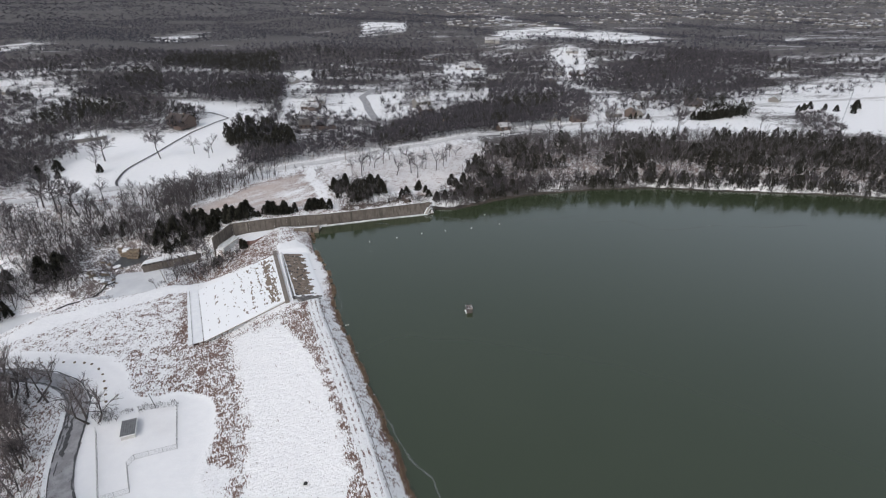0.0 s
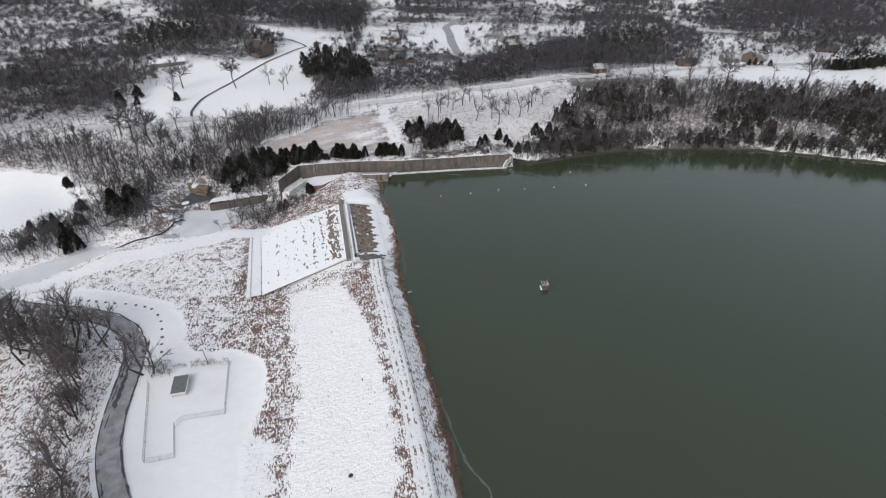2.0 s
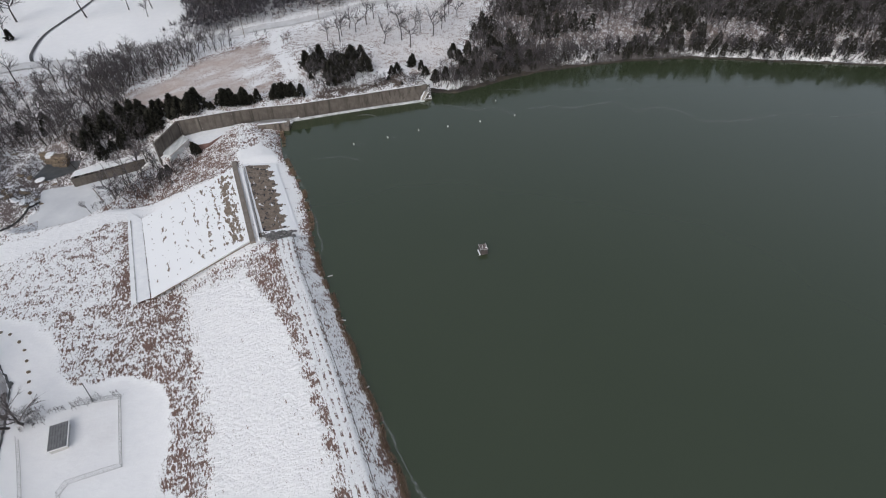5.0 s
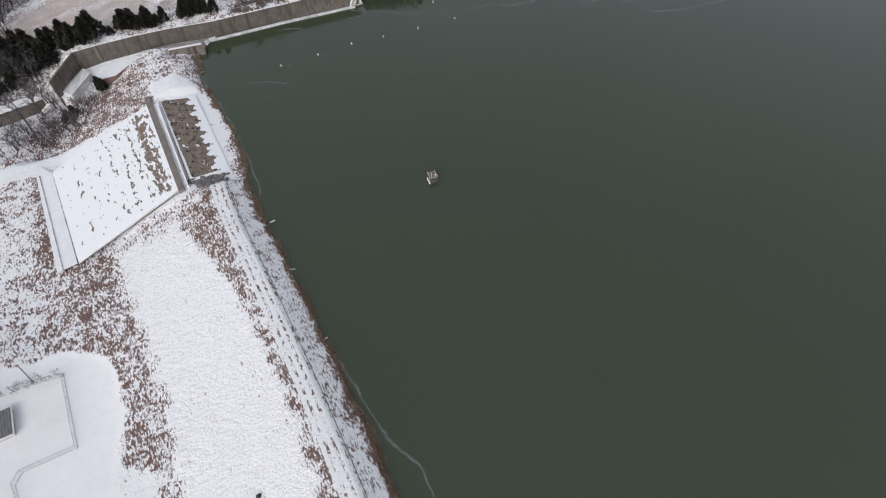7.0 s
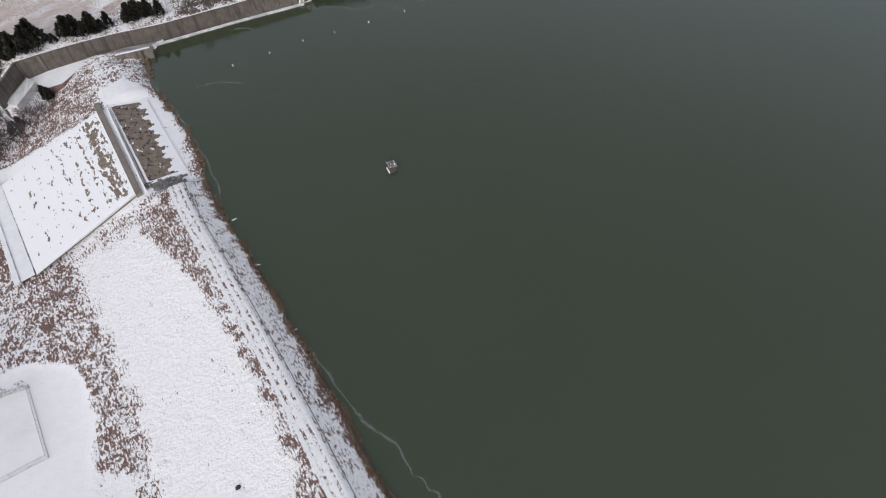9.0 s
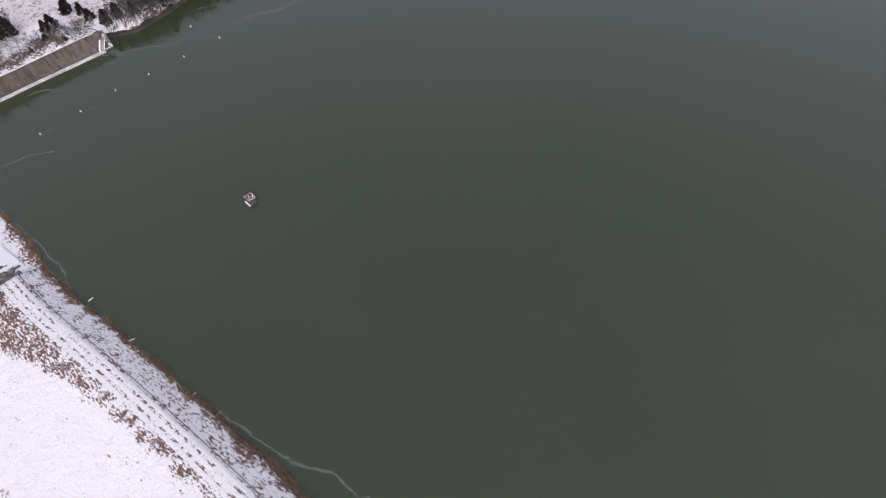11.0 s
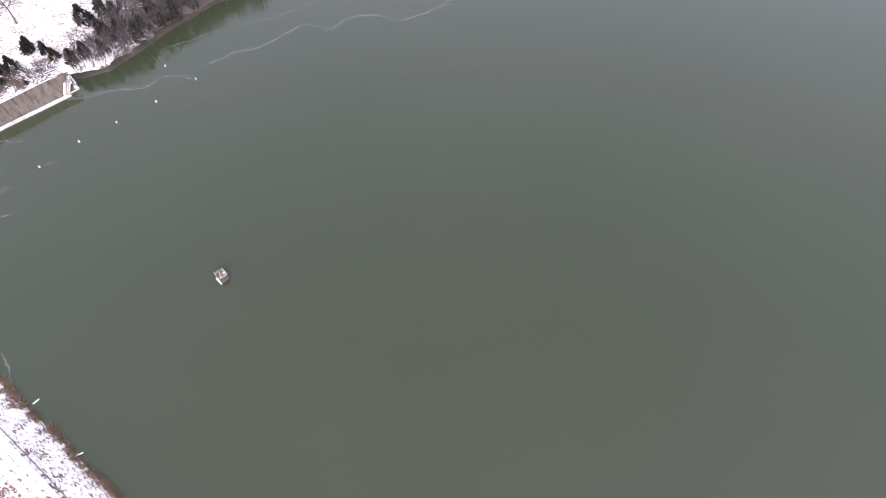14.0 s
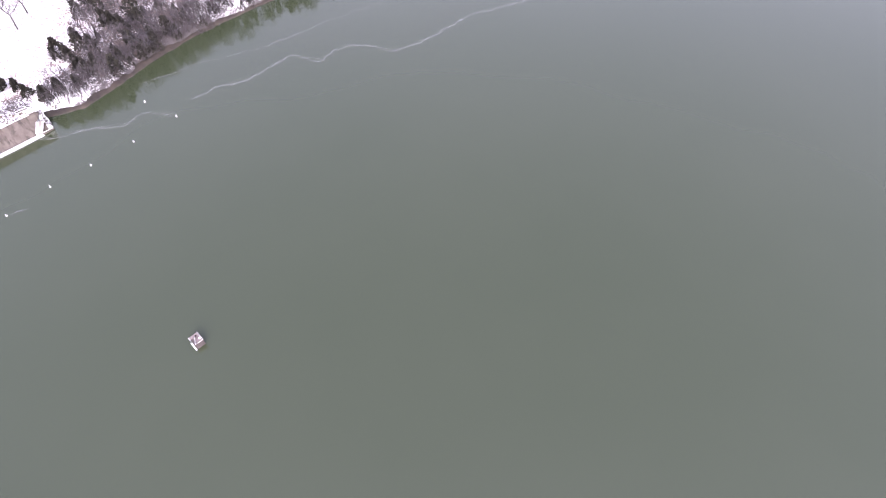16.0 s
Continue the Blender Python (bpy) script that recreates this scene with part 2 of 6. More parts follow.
GLADES = [[(-779, 1031), (-720, 1032), (-630, 897), (-670, 881)], [(-619, 1245), (-543, 1309), (-480, 1138), (-518, 1089)],
          [(-477, 613), (-435, 613), (-354, 531), (-296, 503), (-314, 490), (-439, 561)], [(339, 1393), (444, 1309), (442, 1080), (309, 1015), (270, 1100)],
          [(-192, 685), (-169, 734), (-124, 553), (-157, 553)], [(-155, 541), (-100, 540), (-70, 476), (-137, 476)], [(-48, 508), (3, 504), (3, 469), (-45, 464)], [(-147, 515), (-79, 544), (-45, 600), (-30, 560), (-55, 478), (-40, 440), (-75, 450), (-132, 455), (-114, 392), (-122, 392)]]
GLADES += [[(1099, 1668), (1241, 1671), (1106, 1484)], [(-8, 1782), (205, 1880), (218, 1702), (9, 1645)], [(77, 1227), (279, 1356), (285, 1162), (122, 1098)],
           [(0, 798), (55, 798), (54, 660), (0, 660)], [(163, 958), (227, 917), (175, 697), (150, 722)], [(-206, 1496), (-96, 1564), (-76, 1237), (-171, 1236)],
           [(430, 640), (520, 625), (440, 540), (370, 540)], [(90, 436), (180, 452), (205, 490), (110, 480)]]


def lattice(x, y, size, seed=0):
    """Smooth random patches, from 0 to 1."""
    u, v = x / size, y / size
    i, j = np.floor(u), np.floor(v)
    a, b = u - i, v - j
    a, b = a * a * (3 - 2 * a), b * b * (3 - 2 * b)

    def r(p, q):
        w = np.sin(p * 127.1 + q * 311.7 + seed * 74.7) * 43758.5453
        return w - np.floor(w)

    return (r(i, j) * (1 - a) + r(i + 1, j) * a) * (1 - b) + (r(i, j + 1) * (1 - a) + r(i + 1, j + 1) * a) * b


def wooded(x, y):
    """How thick the woods stand beyond the road, from 0 to 1."""
    n = 0.5 * lattice(x, y, 90, 1) + 0.3 * lattice(x, y, 38, 2) + 0.2 * lattice(x, y, 17, 3)
    west = smooth(-x, -120, 60) * 0.28
    east = smooth(x, 150, 500) * smooth(y, 600, 1000) * 0.05
    mid = smooth(x, -90, -20) * smooth(-x, -260, -160) * 0.07
    w = smooth(n + west - east - mid, 0.35, 0.55)
    for q in GLADES:
        w = np.where(inside(x, y, q), 0.0, w)
    return w


SPOT = [(-80, 110, -5.8), (-70, 95, -5.6), (-100, 140, -5.8), (-130, 150, -5.8), (-125, 165, -5.6), (-105, 185, -5.5), (-90, 80, -6),
        (-75, 60, -6), (-110, 100, -6.3), (-130, 120, -6.5), (-160, 120, -7), (-140, 70, -6.5), (-200, 60, -7), (-150, 0, -6), (-100, 0, -6),
        (-60, 20, -5), (-150, 140, -6.2), (-165, 155, -8.5), (-185, 190, -9), (-205, 205, -9), (-230, 190, -9), (-170, 200, -8.5)]
SPOT += [(-160, 220, -7.5), (-152, 232, -5), (-135, 237, -3), (-110, 240, 2), (-190, 235, -6), (-220, 245, -3), (-98, 236, 4.2), (-84, 240, 4.8),
         (-68, 245, 5.0), (-50, 249, 5.0), (-30, 254, 5.0), (-10, 262, 4.8), (-120, 265, 3), (-65, 260, 5), (-60, 280, 6.5), (-30, 290, 7),
         (-20, 270, 6.5), (0, 300, 8), (10, 280, 6), (-100, 290, 4.5), (-160, 270, 0), (-200, 268, 1)]
SPOT += [(-226, 262, 2), (-180, 286, 3), (-124, 300, 4), (-78, 325, 5), (-31, 355, 6), (18, 385, 7), (74, 409, 8), (116, 424, 8),
         (-200, 313, 2.6), (-170, 350, 3), (-185, 400, 4), (-150, 440, 4), (-230, 440, 8), (-47, 455, 4), (-80, 608, 4), (0, 500, 6)]
SPOT += [(174, 405, 9), (250, 395, 9), (300, 450, 9), (374, 470, 9), (60, 330, 9), (120, 335, 9), (200, 330, 9), (260, 325, 9), (150, 700, 8),
         (-300, 700, 10), (300, 900, 14), (-600, 1000, 12), (800, 700, 12), (600, 300, 8), (-400, 300, 4), (-400, 100, -3), (0, 1500, 15)]
SPOT += [(0, 3000, 10), (1500, 2500, 15), (-1500, 2500, 10), (3000, 0, 8), (-3000, 0, 4), (0, -3000, 6), (300, -500, 5)]
DAM_MAIN = ([0, 0.9, 6, 7, 11, 36, 50], [-0.7, -0.1, 2.6, 3.0, 2.9, -4.5, -5.6])
DAM_PAD = ([0, 3.5, 14.8, 16.8, 44, 54], [-0.05, 0.3, 1.7, 1.7, -5.1, -5.6])
DAM_NORTH = ([0, 0.8, 4, 8, 15, 46, 60], [-0.5, -0.1, 1.5, 2.4, 2.3, -8.5, -9.5])


def along(x, y):
    """Metres along the dam, from the drone's side to the spillway."""
    return -0.37 * x + 0.93 * y


def height(x, y):
    """Height of the ground; x and y are arrays."""
    x, y = np.asarray(x, float), np.asarray(y, float)
    num, den = np.zeros(x.shape), np.zeros(x.shape)
    for sx, sy, sz in SPOT:
        w = 1.0 / ((x - sx) ** 2 + (y - sy) ** 2 + 60.0) ** 1.6
        num += w * sz
        den += w
    z = num / den
    far = smooth(np.hypot(x, y - 150), 350, 900)
    z += far * (5 * np.sin(x / 170 + 1.3) * np.cos(y / 210) + 4 * np.sin(x / 61 + y / 83))
    z += 0.25 * np.sin(x / 5.1 + 0.4 * np.sin(y / 7)) * np.sin(y / 6.3)
    in_lake = inside(x, y, LAKE)
    d_dam = poly_dist(x, y, DAM_SHORE)
    d_far = poly_dist(x, y, FAR_SHORE)
    d_sill = poly_dist(x, y, SILL)
    s = along(x, y)
    a = np.interp(d_dam, *DAM_MAIN)
    b = np.interp(d_dam, *DAM_PAD)
    c = np.interp(d_dam, *DAM_NORTH)
    dam = a + (b - a) * smooth(s, 173.5, 176.8)
    dam = dam + (c - dam) * smooth(s, 217, 221)
    toe = 38 + 8 * smooth(s, 172, 178)
    wx, wy = zip(*sorted(WALL[1:8]))
    end = (x < -57) & (x > -97) & (y < np.interp(x, wx, wy) + 0.7) & (s < 255) & (d_dam < 60)
    on_dam = end | (d_dam < np.minimum(d_far, d_sill * 1.2)) & (s < 246)
    dam_z = dam + (z - dam) * smooth(d_dam, toe, toe + 14)
    z = np.where(on_dam, dam_z, z)
    bank = (d_far < d_sill) & (d_far < d_dam)
    z = np.where(bank, np.minimum(z, 0.1 + 0.55 * d_far), z)
    front = SILL[1:5] + [(-4.2, 258.0), (-5.2, 259.2), (-8, 258.6), (-12.6, 257.6), (-19.2, 255.3), (-25.8, 253.1), (-32.4, 250.9), (-40, 248.5), (-47.5, 246.0), (-55, 243.6), (-68, 241.3)]
    z = np.where(inside(x, y, front), -0.8, z)
    z = np.where(inside(x, y, CHUTE), np.interp(x, [-100, -92, -57], [-2.2, -1.0, -0.5]), z)
    d = np.where(inside(x, y, POOL), 0, poly_dist(x, y, POOL, True))
    z = np.minimum(z, -10.9 + 0.65 * d)
    d = poly_dist(x, y, CREEK)
    z = np.minimum(z, -11.4 + 0.7 * np.maximum(0, d - np.interp(x, [-160, -148], [5.6, 0.6])))
    d = np.where(inside(x, y, PLUNGE), 0, poly_dist(x, y, PLUNGE, True))
    z = np.minimum(z, -10.2 + 1.1 * d)
    d = np.hypot(np.maximum(0, -9 - x), np.maximum(0, y - 259))
    z = np.where((x > -16) & (x < 0) & (y < 266) & ~in_lake & (d_sill < 14), np.minimum(z, 4.7 + 0.25 * d), z)
    z = np.where(on_dam, z - np.interp(poly_dist(x, y, [(-66.5, 232.2), (-57.5, 234.0)]), [1.6, 4.5], [1.5, 0]), z)
    z = np.where(in_lake, -1.5 - 0.02 * np.minimum(d_dam, 100), z)
    return z


def h1(x, y):
    return float(height(np.array([x]), np.array([y]))[0])


# ---- mesh helpers ----
def mesh_from(name, verts, faces, mat, smooth_faces=False):
    me = bpy.data.meshes.new(name)
    me.from_pydata(verts, [], faces)
    me.materials.append(mat)
    if smooth_faces:
        me.polygons.foreach_set("use_smooth", [True] * len(me.polygons))
    me.update()
    return me


def mesh_arrays(name, v, f, mat):
    """A triangle mesh from arrays, quickly."""
    me = bpy.data.meshes.new(name)
    me.vertices.add(len(v))
    me.vertices.foreach_set("co", np.asarray(v, np.float32).ravel())
    me.loops.add(len(f) * 3)
    me.loops.foreach_set("vertex_index", np.asarray(f, np.int32).ravel())
    me.polygons.add(len(f))
    me.polygons.foreach_set("loop_start", np.arange(0, len(f) * 3, 3, dtype=np.int32))
    me.update(calc_edges=True)
    me.materials.append(mat)
    return me


def part(name, bm, material, parent, label=""):
    """Link a bmesh as one mesh object under a thing."""
    me = bpy.data.meshes.new(name)
    bm.normal_update()
    bm.to_mesh(me)
    bm.free()
    me.materials.append(material)
    ob = new(name, me)
    ob.parent = parent
    return tagged(ob, label)


def box(bm, x0, y0, z0, x1, y1, z1, bevel=0.0):
    r = bmesh.ops.create_cube(bm, size=1.0)
    for v in r["verts"]:
        v.co = ((x0 + x1) / 2 + v.co.x * (x1 - x0), (y0 + y1) / 2 + v.co.y * (y1 - y0), (z0 + z1) / 2 + v.co.z * (z1 - z0))
    if bevel:
        es = list({e for v in r["verts"] for e in v.link_edges})
        bmesh.ops.bevel(bm, geom=es, offset=bevel, segments=1, affect="EDGES")
    return bm


def rod(bm, a, b, r0, r1=None, n=6):
    a, b = Vector(a), Vector(b)
    r1 = r0 if r1 is None else r1
    d = b - a
    m = Matrix.Translation((a + b) / 2) @ d.to_track_quat("Z", "Y").to_matrix().to_4x4()
    bmesh.ops.create_cone(bm, cap_ends=True, segments=n, radius1=r0, radius2=r1, depth=d.length, matrix=m)
    return bm


def thing(name, x, y, z, label, category, turn=0.0, group="", kind=""):
    ob = new(name)
    ob.matrix_basis = pose(x, y, z, 0, 0, turn)
    return tagged(ob, label, category, group, kind)


def ribbon_mesh(name, pts, width, lift, mat, step=1.5, ends=0.0):
    """A strip that follows the ground along a smooth line."""
    p = np.array(pts, float)
    seg = np.hypot(*np.diff(p, axis=0).T)
    t = np.concatenate([[0], np.cumsum(seg)])
    u = np.arange(0, t[-1], step)
    # smooth the corners
    x, y = np.interp(u, t, p[:, 0]), np.interp(u, t, p[:, 1])
    k = max(1, int(6 / step))
    ker = np.ones(2 * k + 1) / (2 * k + 1)
    for _ in range(2):
        x = np.convolve(np.pad(x, k, mode="reflect", reflect_type="odd"), ker, "valid")
        y = np.convolve(np.pad(y, k, mode="reflect", reflect_type="odd"), ker, "valid")
    dx, dy = np.gradient(x), np.gradient(y)
    ln = np.hypot(dx, dy)
    nx, ny = -dy / ln, dx / ln
    rows = []
    zc = height(x, y)
    for o in (-0.5, -0.17, 0.17, 0.5):
        qx, qy = x + nx * width * o, y + ny * width * o
        rows.append(np.stack([qx, qy, np.maximum(height(qx, qy), zc - 0.15) + lift], -1))
    v = np.concatenate(rows)
    n = len(x)
    f = [(a * n + i, a * n + i + 1, (a + 1) * n + i + 1, (a + 1) * n + i) for a in range(3) for i in range(n - 1)]
    return mesh_from(name, v.tolist(), [q[::-1] for q in f], mat, True)


# ---- ground: one sheet to the horizon ----
ROAD_MID = [(-200, 145), (-150.8, 137), (-133, 137.5), (-121.3, 136.2), (-112.1, 132.2), (-105.5, 125.5), (-100.8, 114.8), (-96.7, 103.1), (-91.8, 93.8),
            (-85, 85.2), (-78.3, 78.8), (-73.7, 75.3), (-60, 66), (-40, 55), (-30, 30)]
ROAD_EAST = [(-153, 140), (-134.6, 140), (-121.3, 139), (-111.3, 134.3), (-103.8, 127.3), (-99.4, 116.9), (-94, 103.5), (-89.5, 94.9), (-82.8, 86.2),
             (-76, 79.8), (-70.6, 75.8), (-58, 66)]
FLAT_SNOW = ROAD_EAST + [(-45, 60), (-51, 78.6), (-55.3, 87.7), (-60.5, 99.1), (-61.2, 110), (-64.4, 120), (-68.2, 126.2), (-76.6, 129.2), (-85, 126.6),
                         (-89.4, 126), (-94.9, 131.4), (-98.1, 137.7), (-107.6, 146.1), (-125.6, 148.5), (-142.7, 148.5), (-165, 142)]
BANK_PATH = [(-185, 128), (-152, 155), (-140, 168), (-124, 177), (-106, 190), (-101, 191.5)]
FENCE = [(-86.1, 121.3), (-76.3, 123.4), (-69.1, 106.9), (-78.5, 103.5), (-79.2, 101.2), (-74.6, 93.4), (-80.6, 90.8), (-94.0, 113.5)]
GORGE = [(-159, 213), (-150, 204), (-140, 199), (-133, 212), (-133.5, 229), (-146, 231), (-161, 227)]
FIELD = [(-300, 215), (-224.8, 224), (-209, 225), (-188.5, 213), (-182, 203), (-186.6, 189.5), (-187, 176), (-230, 140), (-300, 120)]
BROWN_HILL = [(-139, 248), (-125, 263), (-114, 273), (-104, 289), (-85, 305), (-77, 302), (-71, 286), (-64, 268), (-61, 251), (-80, 245), (-95, 241), (-125, 242)]
OPEN_HILL = [(-73, 306), (-29, 340), (10, 366), (22, 345), (12, 320), (6, 284), (-8, 268), (-30, 272), (-30, 293), (-60, 300)]
MEADOW = [(-226, 285), (-236, 315), (-243, 342), (-249, 377), (-253, 392), (-231, 392), (-186.5, 397), (-189, 423), (-191, 458), (-238, 486), (-261, 525),
          (-221, 505), (-145, 487), (-144, 464), (-165, 444), (-153, 384.5), (-128.5, 356), (-119.6, 318), (-124, 301.5), (-152, 294), (-180, 288)]
BENCH = [(-38, 264.5), (-34, 260.2), (-14.3, 270.5), (-14.7, 275.3), (-26, 271)]
HILL_TRACK = [(-77, 312), (-76.5, 306), (-74, 294.7), (-66, 279.5), (-62, 268)]
EAST_FIELD = [(118, 372), (134, 413), (165, 425), (208, 438), (241, 434), (258, 413), (249, 366), (235, 367), (131, 365)]
NORTH_FIELD = [(277, 455), (331, 501), (425, 543), (470, 500), (430, 385), (314, 388), (290, 395), (300, 443)]
FAR_ROAD = [(-330, 228), (-246, 259), (-225, 267), (-197, 277.5), (-169, 288), (-137, 299.5), (-104, 312), (-77, 326), (-31.5, 353), (18, 383), (74, 406), (116, 421), (180, 440),
            (300, 500), (420, 520)]


SHORE_WOOD = [(5, 263.5), (14, 268), (30, 277), (60, 288), (116, 296.5), (176, 289), (240, 281), (310, 270), (310, 352), (200, 372), (120, 372), (60, 366),
              (26, 340), (14, 300)]
WEST_WOOD = [(-330, 215), (-300, 236), (-246, 253), (-222, 258), (-205, 252), (-150, 271), (-122, 281), (-116, 281), (-128, 262), (-118, 246), (-136, 238), (-140, 231), (-160, 231), (-166, 214), (-178, 206),
             (-187, 218), (-208, 228), (-300, 222)]


def axis(lo, hi, step, far_lo, far_hi):
    mid = list(np.arange(lo, hi, step))
    out = []
    for start, end, sign in ((mid[0], far_lo, -1), (mid[-1], far_hi, 1)):
        v, g, side = start, step, []
        while (end - v) * sign > 0:
            g = min(g * 1.07, 160)
            v += sign * g
            side.append(v)
        out.append(side)
    return np.array(out[0][::-1] + mid + out[1])


def ground_zones(x, y):
    """Share of bare grass, share of bare earth and unevenness of the snow."""
    d = poly_dist(x, y, DAM_SHORE)
    d_far = poly_dist(x, y, FAR_SHORE)
    s = along(x, y)
    near = poly_dist(x, y, [(-100, 100), (-40, 260)])
    g = np.where(near > 230, 0.30, 0.43) + 0 * x
    g = np.where((y > 300) & (near > 120), 0.14 + 0.44 * wooded(x, y), g)
    glade = np.zeros(x.shape, bool)
    for q in GLADES:
        glade |= inside(x, y, q)
    g = np.where(glade, g, g + 0.66 * smooth(y, 550, 1000) + 0.15 * smooth(y, 1200, 2000))
    g = np.where((near < 120) & (y > 147) & (x < -84), 0.35, g)
    g = np.where((near < 120) & (y > 120) & (y < 152) & (x > -95), 0.50, g)
    foot = poly_dist(x, y, [(-86, 150), (-103, 188)])
    g = np.where((foot > 1.5) & (foot < 8) & (x < -85) & (y > 146), 0.54, g)
    soil = 0 * x
    tus = 0.5 + 0 * x
    wob = 1.3 * np.sin(x / 3.1 + y / 4.7) + 0.9 * np.sin(y / 1.9 - x / 2.3)
    on = (s < 240) & (d < 62)
    dd = d + wob * 0.7
    main = on & (s < 176)
    g = np.where(main, np.interp(dd, [0.9, 1.6, 2.6, 5.8, 6.4, 10.5, 11.5, 13, 14.5, 34, 36, 46, 48], [.72, .58, .36, .32, .44, .42, .66, .56, .07, .03, .50, .60, .52]), g)
    by_slab = main & (d > 10) & (poly_dist(x, y, [(-55, 168), (-80, 152)]) < 6 + wob)
    g = np.where(by_slab, np.maximum(g, 0.40), g)
    patch = main & (s > 132) & (dd > 10) & (dd < 11.5 + (s - 132) * 0.23) & (s < 171)
    g = np.where(patch, 0.60, g)
    tus = np.where(main & (d > 12) & (d < 36), 1.0, tus)
    pad = on & (s >= 176) & (s < 217)
    g = np.where(pad, np.interp(dd, [0, 0.9, 2.4, 3.2, 44, 46, 50, 53, 55], [.8, .70, .46, .05, .05, .05, .66, .66, .38]), g)
    north = on & (s >= 217)
    g = np.where(north, np.interp(dd, [0, 1, 3, 9, 13, 17, 30, 60], [.75, .66, .56, .46, .44, .62, .60, .52]), g)
    west = (x < -62) & (y < 150) & (d > 46)
    g = np.where(west & (poly_dist(x, y, ROAD_MID) < 40) & (x < -85), 0.42, g)
    for poly, val in ((FLAT_SNOW, -0.3), (FIELD, -0.4), (BROWN_HILL, 0.50), (OPEN_HILL, 0.36), (MEADOW, -0.3), (EAST_FIELD, -0.2), (NORTH_FIELD, -0.3)):
        m = inside(x + 0.4 * wob, y, poly)
        g = np.where(m, val, g)
        if val < 0:
            tus = np.where(m, 0.03, tus)
    m = inside(x + 0.5 * wob, y, [(-62, 102.3), (-54, 100.4), (-48, 85.7), (-53.5, 83.6)])
    g = np.where(m, 0.16, g)
    m = poly_dist(x, y, BANK_PATH) < 3.6 + 0.4 * wob
    g = np.where(m, -0.3, g)
    m = poly_dist(x, y, FAR_ROAD) < 9
    g = np.where(m & ~inside(x, y, BROWN_HILL) & (x > -215), np.minimum(g, 0.22), g)
    for poly, val in ((SHORE_WOOD, 0.63), (WEST_WOOD, 0.48)):
        g = np.where(inside(x, y, poly), val + 0.2 * (lattice(x, y, 14, 5) - 0.5), g)
    shore = (d_far < 9) & (d > 20)
    g = np.where(shore, np.interp(d_far, [0, 0.5, 1.1, 2.4, 3.6, 9], [1.0, 0.98, 0.74, 0.64, 0.66, 0.64]) + 0.5 * (lattice(x, y, 7, 55) - 0.5) + 0.3 * smooth(-x, -60, -30), g)
    soil = np.where(shore, np.interp(d_far, [0, 1, 3], [0.6, 0.5, 0.2]), soil)
    cut = inside(x, y, [(-50, 245.5), (-33, 250.5), (-10, 257.5), (-2, 262), (7, 264), (10, 270), (2, 272), (-6, 271), (-17, 267.5), (-32, 263.5), (-47, 258)])
    g = np.where(cut, 0.58 + 0.7 * (lattice(x, y, 3, 31) - 0.5) - 0.25 * smooth(3.0 - poly_dist(x, y, WALL), 0, 1.5), g)
    soil = np.where(cut, 1.0, soil)
    bank = inside(x, y, [(-165, 190), (-140, 190), (-133, 214), (-110, 228), (-100, 236), (-110, 244), (-140, 240), (-165, 234)])
    g = np.where(bank, 0.62 + 0.3 * (lattice(x, y, 9, 7) - 0.5), g)
    patch = inside(x, y, [(-71.0, 214.3), (-64.5, 219.8), (-57.6, 213.4), (-57.6, 209), (-68.8, 208)])
    g = np.where(patch, -0.3, g)
    g = np.where(inside(x, y + 0.4 * wob, BENCH), -0.3, g)
    g = np.where((poly_dist(x, y, HILL_TRACK) < 2.2) & (np.abs(poly_dist(x, y, HILL_TRACK) - 0.2) > 0.5), -0.1, g)
    litter = np.where((y > 300) & (near > 120), 1.0, 0.0)
    veil = 0 * x
    for poly, val in ((SHORE_WOOD, 0.12), (WEST_WOOD, 0.12)):
        m = inside(x, y, poly)
        litter = np.where(m, 0.55, litter)
        veil = np.where(m, val, veil)
    c, k = (x + 0.9 * y) / 1.35, (0.9 * x - y) / 1.35
    streak = 0.7 * (lattice(c / 4, k, 3.0, 15) - 0.5) + 0.5 * (lattice(c / 3, k, 1.4, 16) - 0.5) + 0.5 * (lattice(x, y, 11, 15) - 0.5)
    tan = (0.82 - 0.42 * smooth(x + 0.25 * (y - 250), -84, -66) - 0.25 * smooth(-x, 112, 132) + 1.0 * streak) * smooth(poly_dist(x, y, BROWN_HILL, True), 0.0, 5.0)
    veil = np.where(inside(x, y, BROWN_HILL), tan, veil)
    g = np.where(inside(x, y, BROWN_HILL), g + 0.5 * streak, g)
    soil = np.where(inside(x, y, BROWN_HILL), 0.15, soil)
    litter = np.where(inside(x, y, BROWN_HILL), 0.0, litter)
    veil = np.where(inside(x, y, OPEN_HILL), 0.30, veil)
    soil = np.where(inside(x, y, OPEN_HILL), 0.0, soil)
    veil = np.where(inside(x, y, FENCE), 0.03 + 0.20 * smooth(y + 0.4 * x, 72, 88) * lattice(x, y, 4, 17), veil)
    veil = np.where(inside(x, y, BENCH) | (poly_dist(x, y, HILL_TRACK) < 2), 0.0, veil)
    veil = np.where(shore, 0.0, veil)
    litter = np.where(shore, 1.0, litter)
    litter = np.where(bank, 0.75, litter)
    return g, soil, tus, litter, veil


